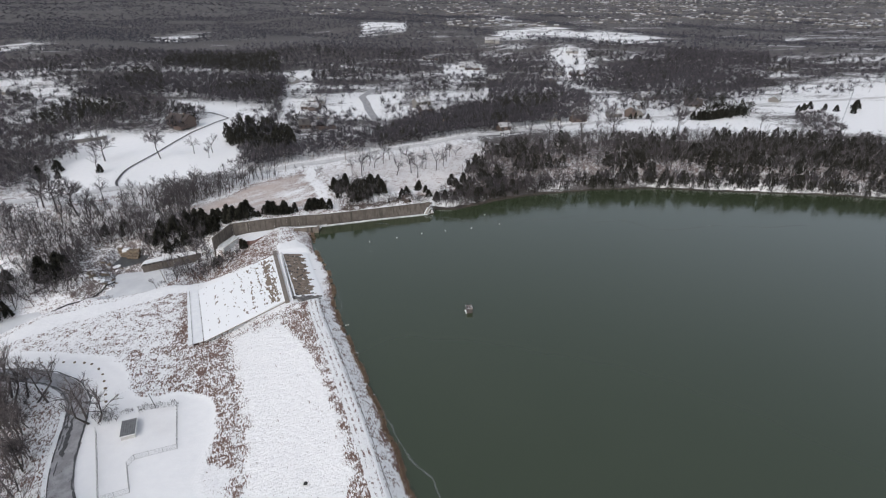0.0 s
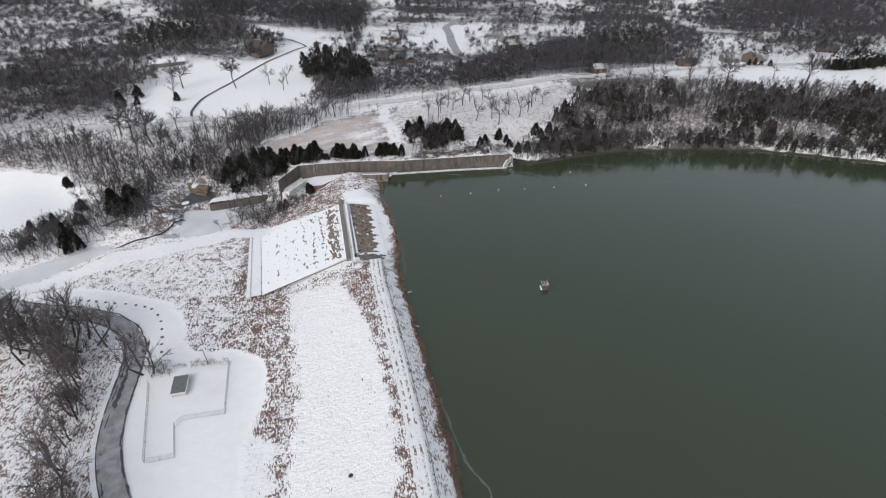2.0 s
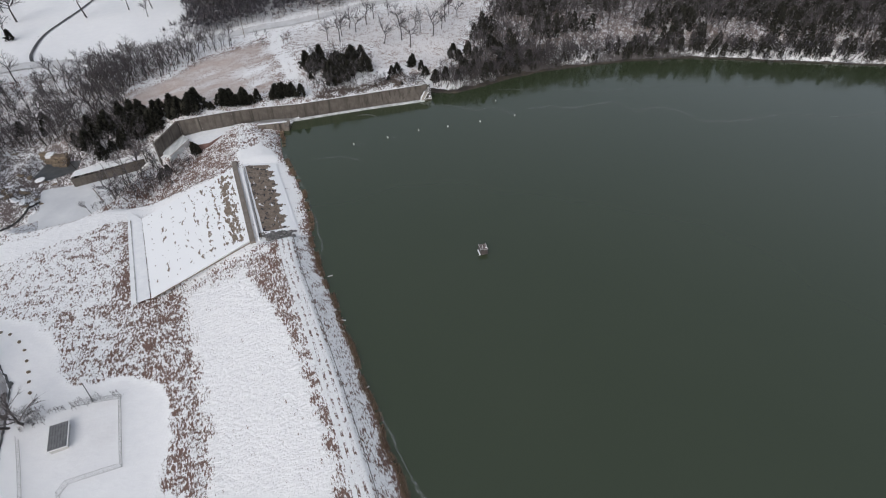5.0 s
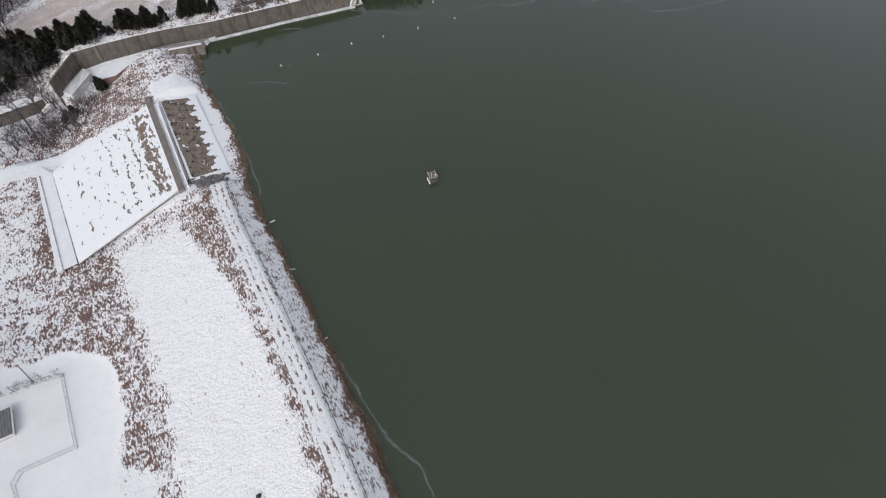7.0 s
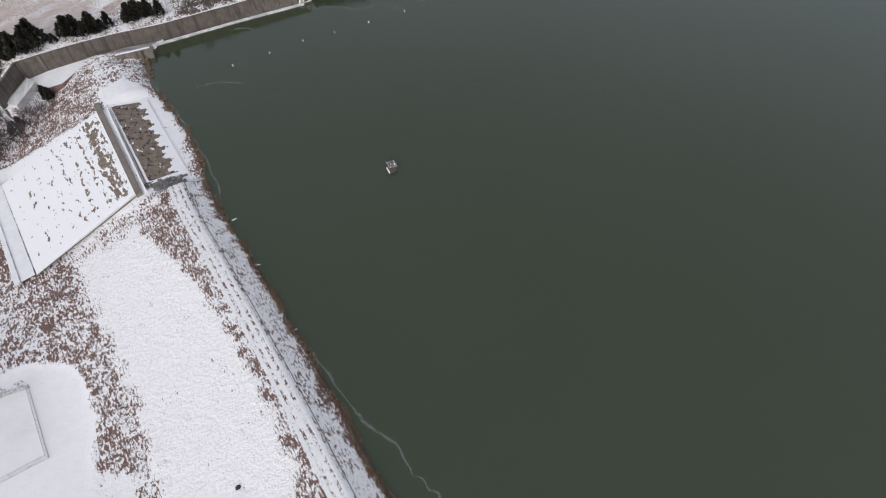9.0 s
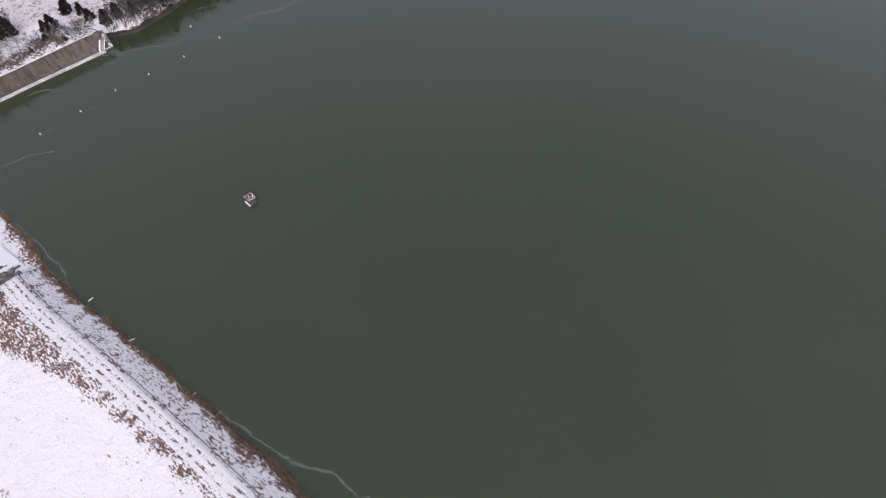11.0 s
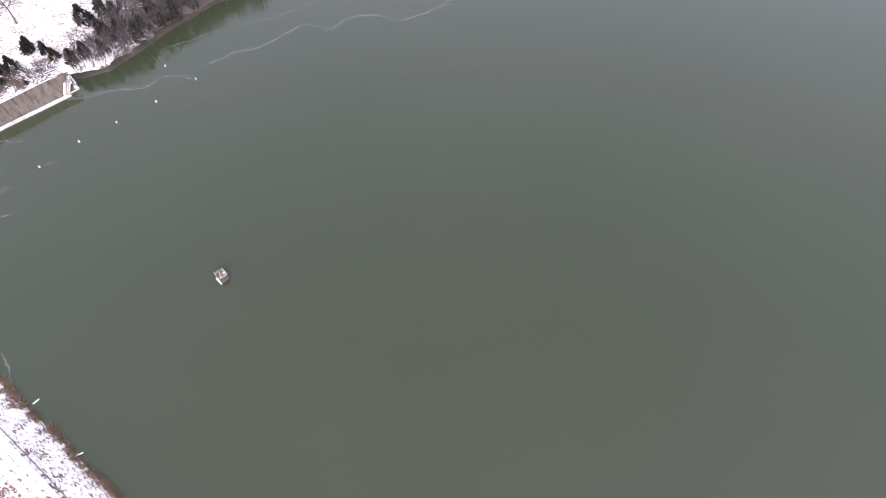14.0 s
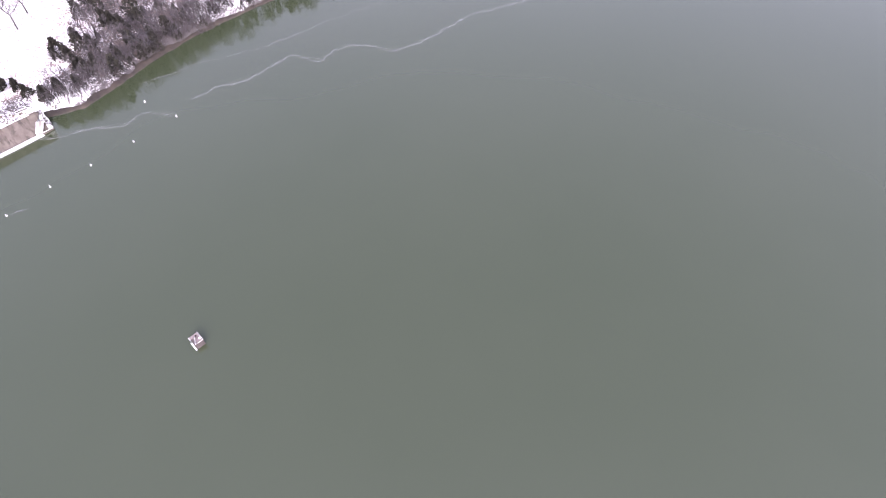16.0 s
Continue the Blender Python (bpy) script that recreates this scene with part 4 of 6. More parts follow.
def grow(rng, h, spread, kids, twig, lean=0.0):
    """Trunk and limb segments of a leafless tree."""
    trunk, limbs = [], []
    base = np.zeros(3)
    top = np.array([rng.normal(0, 0.05 + lean) * h, rng.normal(0, 0.05 + lean) * h, h * rng.uniform(0.30, 0.42)])
    r = h * 0.021
    trunk.append((base - [0, 0, 0.4], top, r * 1.25, r * 0.8))
    lead = top + np.array([rng.normal(0, 0.06) * h, rng.normal(0, 0.06) * h, h * 0.30])
    trunk.append((top, lead, r * 0.8, r * 0.4))

    def branch(p, way, ln, rad, level):
        mid = p + way * ln * 0.5
        way2 = way + rng.normal(0, 0.18, 3) + [0, 0, 0.12]
        way2 /= np.linalg.norm(way2)
        end = mid + way2 * ln * 0.5
        if level >= 2:
            limbs.append((p, end, rad, rad * 0.45))
        else:
            limbs.append((p, mid, rad, rad * 0.8))
            limbs.append((mid, end, rad * 0.8, rad * 0.5))
        if level == len(kids) - 1:
            return
        for _ in range(kids[level + 1]):
            q = p + (end - p) * rng.uniform(0.35, 1.0)
            w = way2 + rng.normal(0, 0.55, 3) + [0, 0, 0.10]
            w /= np.linalg.norm(w)
            branch(q, w, ln * rng.uniform(0.45, 0.75), max(rad * 0.45, twig), level + 1)

    for k in range(kids[0]):
        u = rng.uniform(0, 1)
        p = top * (1 - u) + lead * u if k else lead
        an = rng.uniform(0, 2 * math.pi)
        el = rng.uniform(0.5, 1.15) if k else 1.4
        w = np.array([math.cos(an) * math.cos(el) * spread, math.sin(an) * math.cos(el) * spread, math.sin(el)])
        w /= np.linalg.norm(w)
        branch(p, w, h * rng.uniform(0.24, 0.38), r * 0.55, 0)
    return trunk, limbs


RNG = np.random.default_rng(7)


def bare_variant(h, spread, kids, twig, lean=0.0):
    tr, li = grow(RNG, h, spread, kids, twig, lean)
    thick = [s for s in li if s[2] > twig * 1.4]
    thin = [s for s in li if s[2] <= twig * 1.4]
    return tube(tr, 5), join(tube(thick, 3), blades(thin))


def blades(segs):
    """Twigs as single tapering blades."""
    v, f = [], []
    for a, b, r0, r1 in segs:
        d = b - a
        s = np.cross(d, RNG.normal(0, 1, 3))
        s /= np.linalg.norm(s) + 1e-9
        k = len(v)
        v += [a - s * r0, a + s * r0, b]
        f.append((k, k + 1, k + 2))
    return np.array(v), np.array(f)


def light_variant(h, spread, kids, twig):
    """A leafless tree for a dense wood: few tubes, many blades."""
    tr, li = grow(RNG, h, spread, kids, twig, 0.03)
    thick = [s for s in li if s[2] > h * 0.008]
    thin = [s for s in li if s[2] <= h * 0.008]
    return tube(tr + thick, 3), blades(thin)


def cedar_variant(h, w, n):
    """Trunk and crown of a red cedar: many small sprays in an uneven spindle."""
    tr = tube([(np.array([0, 0, -0.3]), np.array([0, 0, h * 0.9]), 0.13, 0.03)], 5)
    v, f = [], []
    lobes = RNG.uniform(0.7, 1.25, 9)
    for i in range(n):
        u = RNG.uniform(0.03, 1.0) ** 0.9
        an = RNG.uniform(0, 2 * math.pi)
        prof = (1 - u) ** 0.85 * (0.55 + 0.45 * min(1, u / 0.15))
        rad = w * prof * lobes[int(an / 0.7) % 9] * lobes[(int(an / 0.9) + int(u * 7)) % 9] * RNG.uniform(0.5, 1.05)
        c = np.array([math.cos(an) * rad, math.sin(an) * rad, h * u * (0.86 + 0.12 * lobes[int(an / 0.7) % 9]) + 0.1])
        out = np.array([math.cos(an), math.sin(an), RNG.uniform(0.2, 0.9)])
        out /= np.linalg.norm(out)
        sd = np.cross(out, RNG.normal(0, 1, 3))
        sd /= np.linalg.norm(sd) + 1e-9
        s = w * RNG.uniform(0.22, 0.42)
        k = len(v)
        v += [c - sd * s * 0.5, c + sd * s * 0.5, c + out * s * 0.9 + RNG.normal(0, 0.05, 3)]
        f.append((k, k + 1, k + 2))
    return tr, (np.array(v), np.array(f))


def merged(variants, spots, mats_index, jitter=RNG):
    """Copies of array meshes at (x, y, z, scale) rows, as one vertex and one face array."""
    vs, fs, base = [], [], 0
    pick = jitter.integers(0, len(variants), len(spots))
    turn = jitter.uniform(0, 2 * math.pi, len(spots))
    for (x, y, z, sc), k, a in zip(spots, pick, turn):
        v, f = variants[k][mats_index] if mats_index is not None else variants[k]
        c, s = math.cos(a) * sc, math.sin(a) * sc
        q = np.stack([v[:, 0] * c - v[:, 1] * s + x, v[:, 0] * s + v[:, 1] * c + y, v[:, 2] * sc + z], -1)
        vs.append(q)
        fs.append(f + base)
        base += len(v)
    return np.concatenate(vs), np.concatenate(fs)


def join(a, b):
    return np.concatenate([a[0], b[0]]), np.concatenate([a[1], b[1] + len(a[0])])


def scatter(poly, spacing, keep=1.0, lo=0.75, hi=1.2, avoid=()):
    """Jittered spots on the ground in a plan polygon: rows of x, y, z, scale."""
    p = np.array(poly, float)
    x0, y0 = p.min(0)
    x1, y1 = p.max(0)
    gx, gy = np.meshgrid(np.arange(x0, x1, spacing), np.arange(y0, y1, spacing))
    x = gx.ravel() + RNG.uniform(-0.5, 0.5, gx.size) * spacing
    y = gy.ravel() + RNG.uniform(-0.5, 0.5, gx.size) * spacing
    ok = inside(x, y, poly) & (RNG.uniform(0, 1, x.size) < keep)
    for q in avoid:
        ok &= ~inside(x, y, q)
    for line, gap in ((FAR_ROAD, 7), (LANE, 5), (ROAD_MID, 5), (CREEK, 7)):
        ok &= poly_dist(x, y, line) > gap
    ok &= ~inside(x, y, LAKE) & ~inside(x, y, POOL)
    x, y = x[ok], y[ok]
    return np.stack([x, y, height(x, y) - 0.1, RNG.uniform(lo, hi, x.size)], -1)


OAKS = [bare_variant(11, 1.3, (8, 6, 6), 0.035) for _ in range(6)]
LEANERS = [bare_variant(12, 1.2, (8, 6, 7), 0.032, 0.07) for _ in range(4)]
CEDARS = [cedar_variant(6.0, 2.5, 560) for _ in range(6)]
WOOD_TREES = [light_variant(9.5, 1.2, (6, 4, 5), 0.065) for _ in range(8)]
WOOD_CEDARS = [cedar_variant(7.5, 2.4, 190) for _ in range(5)]


def clumped(spots, size, level):
    """Leave out the spots between clumps."""
    return spots[lattice(spots[:, 0], spots[:, 1], size, 27) * 0.7 + lattice(spots[:, 0], spots[:, 1], size / 3, 28) * 0.3 > level]


def plant_kind(name, variants, crown_mat, label, category, group):
    protos = []
    for tr, cr in variants:
        e = new(name)
        tagged(e, label, category, group)
        for pn, (v, f), mt in (("trunk", tr, M_BARK), ("crown", cr, crown_mat)):
            o = new(pn, mesh_arrays(pn, v, f, mt))
            o.parent = e
        protos.append(e)
    return protos


def plant(protos, spots):
    for i, (x, y, z, sc) in enumerate(spots):
        m = Matrix.LocRotScale((x, y, z), Euler((0, 0, RNG.uniform(0, 6.28))), None) @ Matrix.Scale(sc, 4)
        if i < len(protos) and not protos[i].get("placed"):
            protos[i]["placed"] = 1
            protos[i].matrix_basis = m
        else:
            o = copy_thing(protos[i % len(protos)], m)
            o.scale = (sc, sc, sc)


def spots_at(pts, lo=0.85, hi=1.15):
    return [(x, y, h1(x, y) - 0.1, RNG.uniform(lo, hi)) for x, y in pts]


def row_spots(line, gap, jitter, lo, hi):
    p = np.array(line, float)
    t = np.concatenate([[0], np.cumsum(np.hypot(*np.diff(p, axis=0).T))])
    u = np.arange(0, t[-1], gap)
    x = np.interp(u, t, p[:, 0]) + RNG.normal(0, jitter, u.size)
    y = np.interp(u, t, p[:, 1]) + RNG.normal(0, jitter, u.size)
    return [(a, b, h1(a, b) - 0.1, RNG.uniform(lo, hi)) for a, b in zip(x, y)]


oak = plant_kind("bare_tree", OAKS, M_TWIG, "leafless grey-brown tree standing in the snow", "tree", "bare trees")
leaner = plant_kind("bare_tree", LEANERS, M_LANE_TWIG, "leafless grey-brown tree leaning over the lane", "tree", "trees by the lane")
cedar = plant_kind("cedar_tree", CEDARS, M_CEDAR, "dark green cedar in the snow", "tree", "cedars")

# single trees of the meadow, the open hill and the creek banks
plant(oak, spots_at([(-52, 303), (-46, 308), (-40, 312), (-33, 330), (-26, 334), (-12, 318), (4, 334), (8, 328)], 0.7, 1.0))
plant(oak, spots_at([(-163, 353), (-152, 356), (-150, 344), (-207, 318), (-240, 330), (-228, 352), (-178, 272), (-164, 275), (-152, 279),
                     (-206, 262), (-192, 258), (-143, 281), (-133, 284), (-18, 300), (-10, 306), (-4, 302), (0, 312), (-26, 296), (-14, 292), (2, 322), (-20, 318), (-36, 322), (-44, 318),
                     (-113.2, 206.5), (-110.5, 212), (-107.5, 217), (-111, 202), (75, 385), (82, 384), (98, 384), (108, 385), (150, 398), (232, 402), (168, 392), (60, 378), (45, 372), (-46, 300)]))
BIG = [(-214, 339), (-180.4, 343), (-194, 258), (-184, 258), (-203, 262)]
ROUND = [bare_variant(13, 1.7, (12, 9, 9), 0.065) for _ in range(2)]
round_oak = plant_kind("bare_tree", ROUND, M_TWIG, "large leafless tree with a broad round crown", "tree", "bare trees")
plant(round_oak, spots_at(BIG + [(96.5, 379), (118.8, 383), (161, 378)], 1.25, 1.5))
plant(oak, spots_at([(-109, 224.5), (-106, 221.8), (-103.5, 219.8), (-114, 228)], 0.55, 0.75))
plant(oak, scatter([(-240, 235), (-200, 252), (-150, 275), (-118, 285), (-128, 262), (-118, 245), (-140, 240), (-160, 234), (-178, 218), (-195, 232)], 8.5, 0.7))
plant(leaner, scatter([(-150, 130), (-128, 131), (-112, 125), (-118, 116), (-135, 114), (-155, 118)], 4.0, 0.9, 0.95, 1.35))
LANE_BELT = [(-134, 124), (-124, 119), (-116, 112), (-109.5, 103), (-103, 93.5), (-96.5, 84.5), (-90, 77), (-83, 69), (-73, 58)]
plant(leaner, row_spots(LANE_BELT, 4.2, 1.6, 0.75, 1.15))
plant(leaner, spots_at([(-99.5, 118.5), (-97.5, 116.5), (-95.5, 117.5)], 1.05, 1.25))
plant(oak, row_spots([(-186, 172), (-181, 186), (-178, 203), (-190, 216), (-208, 229)], 7, 2.0, 0.5, 0.8))
# cedars along the wall, round the pool, on the hill
plant(cedar, clumped(np.array(row_spots([(-122, 238), (-108, 239), (-97, 239.5), (-88, 241.5)], 0.62, 1.9, 0.35, 1.4)), 5, 0.42))
plant(cedar, row_spots([(-84, 243.2), (-78, 244), (-71.5, 246)], 0.8, 0.9, 0.5, 1.15))
plant(cedar, row_spots([(-66, 249.5), (-61, 250), (-57.5, 251)], 0.8, 0.8, 0.5, 1.0))
plant(cedar, spots_at([(-54.6, 249), (-12.6, 274), (-7.3, 270), (-9, 272), (-18.8, 267.3), (-21, 266), (-13.5, 273), (3.4, 281), (4.5, 284), (7, 279), (9, 274), (-3.2, 267), (1, 268), (6, 268), (-44, 272), (-42, 270), (-46, 274), (-89.5, 222.5), (-88, 221.8), (-97, 214.5), (-98.5, 213)], 0.6, 0.9))
plant(cedar, spots_at([(-16.5, 258.6), (-27, 258), (-22, 262)], 0.26, 0.36))
plant(cedar, scatter([(0, 268), (10, 272), (24, 280), (42, 288), (38, 296), (18, 292), (6, 282)], 4.2, 0.6, 0.45, 1.0))
plant(cedar, scatter([(-58, 269), (-50, 257), (-41, 257), (-33, 264), (-28, 272), (-36, 284), (-55, 283)], 3.5, 0.8, 0.45, 1.3))
plant(cedar, scatter([(-140, 234), (-120, 244), (-102, 240), (-104, 233), (-113, 229), (-124, 224), (-136, 229)], 3.9, 0.85, 0.7, 1.4))
plant(cedar, scatter([(-171, 203), (-166, 210.5), (-158.5, 208.5), (-156, 199), (-161, 196)], 3.2, 0.85, 1.0, 1.9))
plant(cedar, spots_at([(-202.9, 219), (-200.5, 218), (-182, 202), (-180.5, 201), (-183.5, 201.5), (-185.5, 190), (-184, 188), (-166.5, 173.5), (-169, 175), (-164, 177), (-167, 178), (-171, 178)], 0.6, 1.0))
plant(cedar, scatter([(-164, 232), (-150, 238), (-128, 248), (-140, 252), (-165, 244)], 6, 0.5, 0.5, 1.0))
plant(cedar, scatter([(-192, 180), (-180, 195), (-168, 190), (-170, 176), (-182, 168)], 5, 0.5, 0.5, 0.9))
plant(cedar, row_spots([(194, 426), (207, 429), (224, 439), (240, 446)], 2.6, 1.0, 0.8, 1.25))
plant(cedar, spots_at([(146, 432), (150, 432), (154, 433), (159, 431), (231, 474), (234, 476)], 0.5, 0.9))
plant(cedar, spots_at([(290, 456), (298, 462), (308, 470), (317, 464), (324, 460), (333, 452), (346, 470), (343, 466), (349, 472)], 0.9, 1.3))
plant(cedar, spots_at([(-202, 313), (-228, 300), (-234, 306), (-222, 305), (-230, 318)], 0.7, 1.3))


def cedar_part(spots):
    """Cedars gather in clumps, more of them to the east and by the water."""
    x, y = spots[:, 0], spots[:, 1]
    n = lattice(x, y, 16, 21) + 0.36 * smooth(x, 60, 210) - 0.15
    return spots[n > 0.44]


def woods(name, spots, variants, trunk_mat, crown_mat, label):
    """A wood as one mesh with two materials."""
    a = merged(variants, spots, 0, np.random.default_rng(3))
    b = merged(variants, spots, 1, np.random.default_rng(3))
    v, f = join(a, b)
    me = mesh_arrays(name, v, f, trunk_mat)
    me.materials.append(crown_mat)
    idx = np.zeros(len(f), np.int32)
    idx[len(a[1]):] = 1
    me.polygons.foreach_set("material_index", idx)
    me.update()
    return tagged(new(name, me), label, "wood", kind="stuff")


woods("shore_wood", clumped(scatter(SHORE_WOOD, 3.75, 0.9, 0.5, 1.05), 9, 0.22), WOOD_TREES, M_BARK, M_TWIG, "dense leafless wood on the bank above the lake")
woods("shore_cedars", cedar_part(scatter(SHORE_WOOD, 4.0, 0.9, 0.5, 1.15)), WOOD_CEDARS, M_BARK, M_CEDAR, "dark cedars among the leafless trees on the bank")
woods("creek_wood", clumped(scatter(WEST_WOOD, 3.5, 0.9, 0.6, 1.1, (GORGE,)), 8, 0.26), WOOD_TREES, M_BARK, M_TWIG, "dense leafless wood beyond the creek")
woods("bank_brush", scatter([(-190, 165), (-176, 215), (-150, 228), (-140, 214), (-133, 195), (-150, 190), (-168, 172)], 2.4, 0.85, 0.35, 0.85, (GORGE,)), WOOD_TREES, M_BARK, M_TWIG, "leafless brush on the creek bank")
woods("shore_brush", scatter([(-4, 263.5), (5, 264), (14, 268.5), (30, 277), (60, 288.5), (58, 296), (26, 288), (8, 276), (-4, 270)], 1.5, 0.9, 0.3, 0.65), WOOD_TREES, M_BARK, M_TWIG, "tangled leafless brush along the lake shore")
woods("point_brush", scatter([(-6, 261), (5, 263), (14, 267.5), (26, 274.5), (24, 280), (8, 273), (-4, 268)], 1.5, 0.8, 0.2, 0.5), WOOD_TREES, M_BRUSH, M_TWIG, "low brush on the point beside the wall")


def wet_bank():
    """The dark undercut edge of the bank along the far shore."""
    p = np.array(FAR_SHORE[:14], float)
    t = np.concatenate([[0], np.cumsum(np.hypot(*np.diff(p, axis=0).T))])
    u = np.arange(0, t[-1], 0.5)
    x, y = np.interp(u, t, p[:, 0]), np.interp(u, t, p[:, 1])
    dx, dy = np.gradient(x), np.gradient(y)
    ln = np.hypot(dx, dy) + 1e-9
    n1 = lattice(u, 0 * u, 5.0, 71) * 0.6 + lattice(u, 0 * u, 1.1, 72) * 0.4
    wide = 0.15 + 1.1 * n1
    wide = wide + 0.8 * (u < 75) * lattice(u, 0 * u, 3.0, 75)
    lap = -0.25 - 0.6 * lattice(u, 0 * u, 2.2, 73)
    rows = []
    for off, z in ((lap, -0.1), (lap + 0.3, 0.28), (wide * 0.5, 0.34 + 0.3 * wide), (wide, 0.1 + 0.58 * wide), (wide + 0.2, -0.5)):
        rows.append(np.stack([x - dy / ln * off, y + dx / ln * off, z + 0 * u], -1))
    n = len(u)
    f = [(r * n + i, r * n + i + 1, (r + 1) * n + i + 1, (r + 1) * n + i) for r in range(4) for i in range(n - 1)]
    me = mesh_from("wet_bank", np.concatenate(rows).tolist(), f, plain("wet_earth", (0.014, 0.012, 0.011), (0.060, 0.047, 0.037), 0.35, 0.8))
    return tagged(new("wet_bank", me), "dark wet earth and roots along the waterline", "bank", kind="structure")


wet_bank()
SHORE_ROW = [(x, y + 3.2) for x, y in FAR_SHORE[3:13]]
woods("shore_saplings", np.array(row_spots(SHORE_ROW, 1.05, 2.4, 0.35, 0.85)), WOOD_TREES, M_BARK, M_FAR_TINT_TWIG, "leafless trees leaning over the far shore")
woods("shore_junipers", np.array(row_spots(SHORE_ROW, 2.6, 1.8, 0.25, 0.9)), WOOD_CEDARS, M_BARK, M_CEDAR, "dark cedars along the far shore")
woods("cut_brush", scatter([(-50, 247), (-33, 252), (-12, 259), (-4, 268), (-17, 267.5), (-32, 263.5), (-47, 258)], 1.35, 0.7, 0.12, 0.36), WOOD_TREES, M_BRUSH, M_TWIG, "low dry brush on the bank above the wall")
woods("field_brush", scatter([(-190, 160), (-189, 192), (-178, 186), (-168, 174), (-171, 163)], 2.1, 0.85, 0.3, 0.75), WOOD_TREES, M_BARK, M_TWIG, "leafless brush between the field and the creek")
woods("spillway_brush", scatter([(-92, 206), (-118, 193), (-112, 214), (-104, 222), (-100, 216), (-92, 220), (-86, 218)], 1.8, 0.75, 0.25, 0.6), WOOD_TREES, M_BARK, M_TWIG,
      "leafless brush at the foot of the embankment")
woods("cliff_brush", scatter([(-165, 212), (-142, 214), (-134, 216), (-112, 230), (-104, 238), (-120, 244), (-150, 236), (-168, 232)], 2.3, 0.85, 0.4, 0.95, (GORGE,)), WOOD_TREES, M_BARK, M_TWIG, "leafless brush and young trees above the pool")
woods("hill_thicket", scatter([(-58, 268), (-49, 252), (-41, 253), (-33, 263), (-28, 272), (-38, 284), (-54, 282)], 3.0, 0.85, 0.4, 0.85), WOOD_TREES, M_BARK, M_TWIG, "leafless trees among the cedars on the hill")
woods("hill_wood", scatter([(-154, 284), (-137, 254), (-114, 275), (-104, 291), (-94, 302), (-106, 301), (-122, 292)], 2.7, 0.9, 0.6, 1.05), WOOD_TREES, M_BARK, M_TWIG, "leafless wood between the hill and the road")
woods("hill_brush", scatter([(-128, 262), (-112, 292), (-90, 306), (-70, 312), (-64, 300), (-100, 290), (-112, 265)], 4.0, 0.4, 0.3, 0.6), WOOD_TREES, M_BARK, M_TWIG, "leafless brush on the hill")
meadow_spots = scatter([(-345, 240), (-258, 266), (-232, 282), (-236, 316), (-233, 345), (-243, 398), (-345, 420)], 4.9, 0.9, 0.7, 1.2, ([(-272, 366), (-232, 360), (-232, 400), (-268, 398)],))
FINE_TREES = [light_variant(9.5, 1.4, (7, 5, 7), 0.032) for _ in range(6)]
LANE_THICKET = [(x + 4.4, y + 2.2) for x, y in LANE_BELT] + [(x - 4.6, y - 2.4) for x, y in LANE_BELT[::-1]]
woods("lane_wood", clumped(scatter(LANE_THICKET, 1.6, 0.8, 0.3, 0.85), 6, 0.46), FINE_TREES, M_LANE_TWIG, M_LANE_TWIG, "leafless brush and young trees in a belt beside the lane")
woods("bend_thicket", scatter([(-160, 134), (-128, 133), (-113, 126), (-117, 121), (-140, 120), (-160, 118)], 2.4, 0.7, 0.25, 0.6), FINE_TREES, M_BARK, M_TWIG, "thin leafless brush inside the bend of the lane")
woods("lane_underbrush", clumped(scatter(LANE_THICKET, 1.4, 0.7, 0.12, 0.32), 9, 0.45), WOOD_TREES, M_BRUSH, M_BRUSH, "low reddish-brown brush under the trees by the lane")


# ---- far woods ----
def tuft_variant(n, h, w, thick):
    """A far leafless tree as a stem and thin twig blades."""
    v, f = [], []
    for i in range(n):
        an = RNG.uniform(0, 2 * math.pi)
        r = w * math.sqrt(RNG.uniform(0, 1))
        top = h * (1 - 0.45 * (r / w) ** 2) * RNG.uniform(0.6, 1.05)
        c = np.array([math.cos(an) * r, math.sin(an) * r, top])
        b = np.array([0, 0, 0.42 * h]) + (c - np.array([0, 0, 0.42 * h])) * RNG.uniform(0.25, 0.6)
        sd = np.array([-math.sin(an), math.cos(an), 0]) if RNG.uniform() < 0.5 else np.array([math.cos(an), math.sin(an), 0.2])
        k = len(v)
        v += [b - sd * thick, b + sd * thick, c + RNG.normal(0, 0.2, 3)]
        f.append((k, k + 1, k + 2))
    v += [np.array([-0.15, 0, -0.5]), np.array([0.15, 0, -0.5]), np.array([0, 0, h * 0.7])]
    f.append((len(v) - 3, len(v) - 2, len(v) - 1))
    return np.array(v), np.array(f)


FAR_TREES = [tuft_variant(42, 10, 4.4, 0.30) for _ in range(8)]
FAR_CEDARS = [cedar_variant(9, 3.0, 48)[1] for _ in range(5)]
DEEP_TREES = [tuft_variant(13, 9, 6.5, 1.0) for _ in range(6)]
REMOTE_TREES = [tuft_variant(10, 11, 16.0, 3.0) for _ in range(6)]


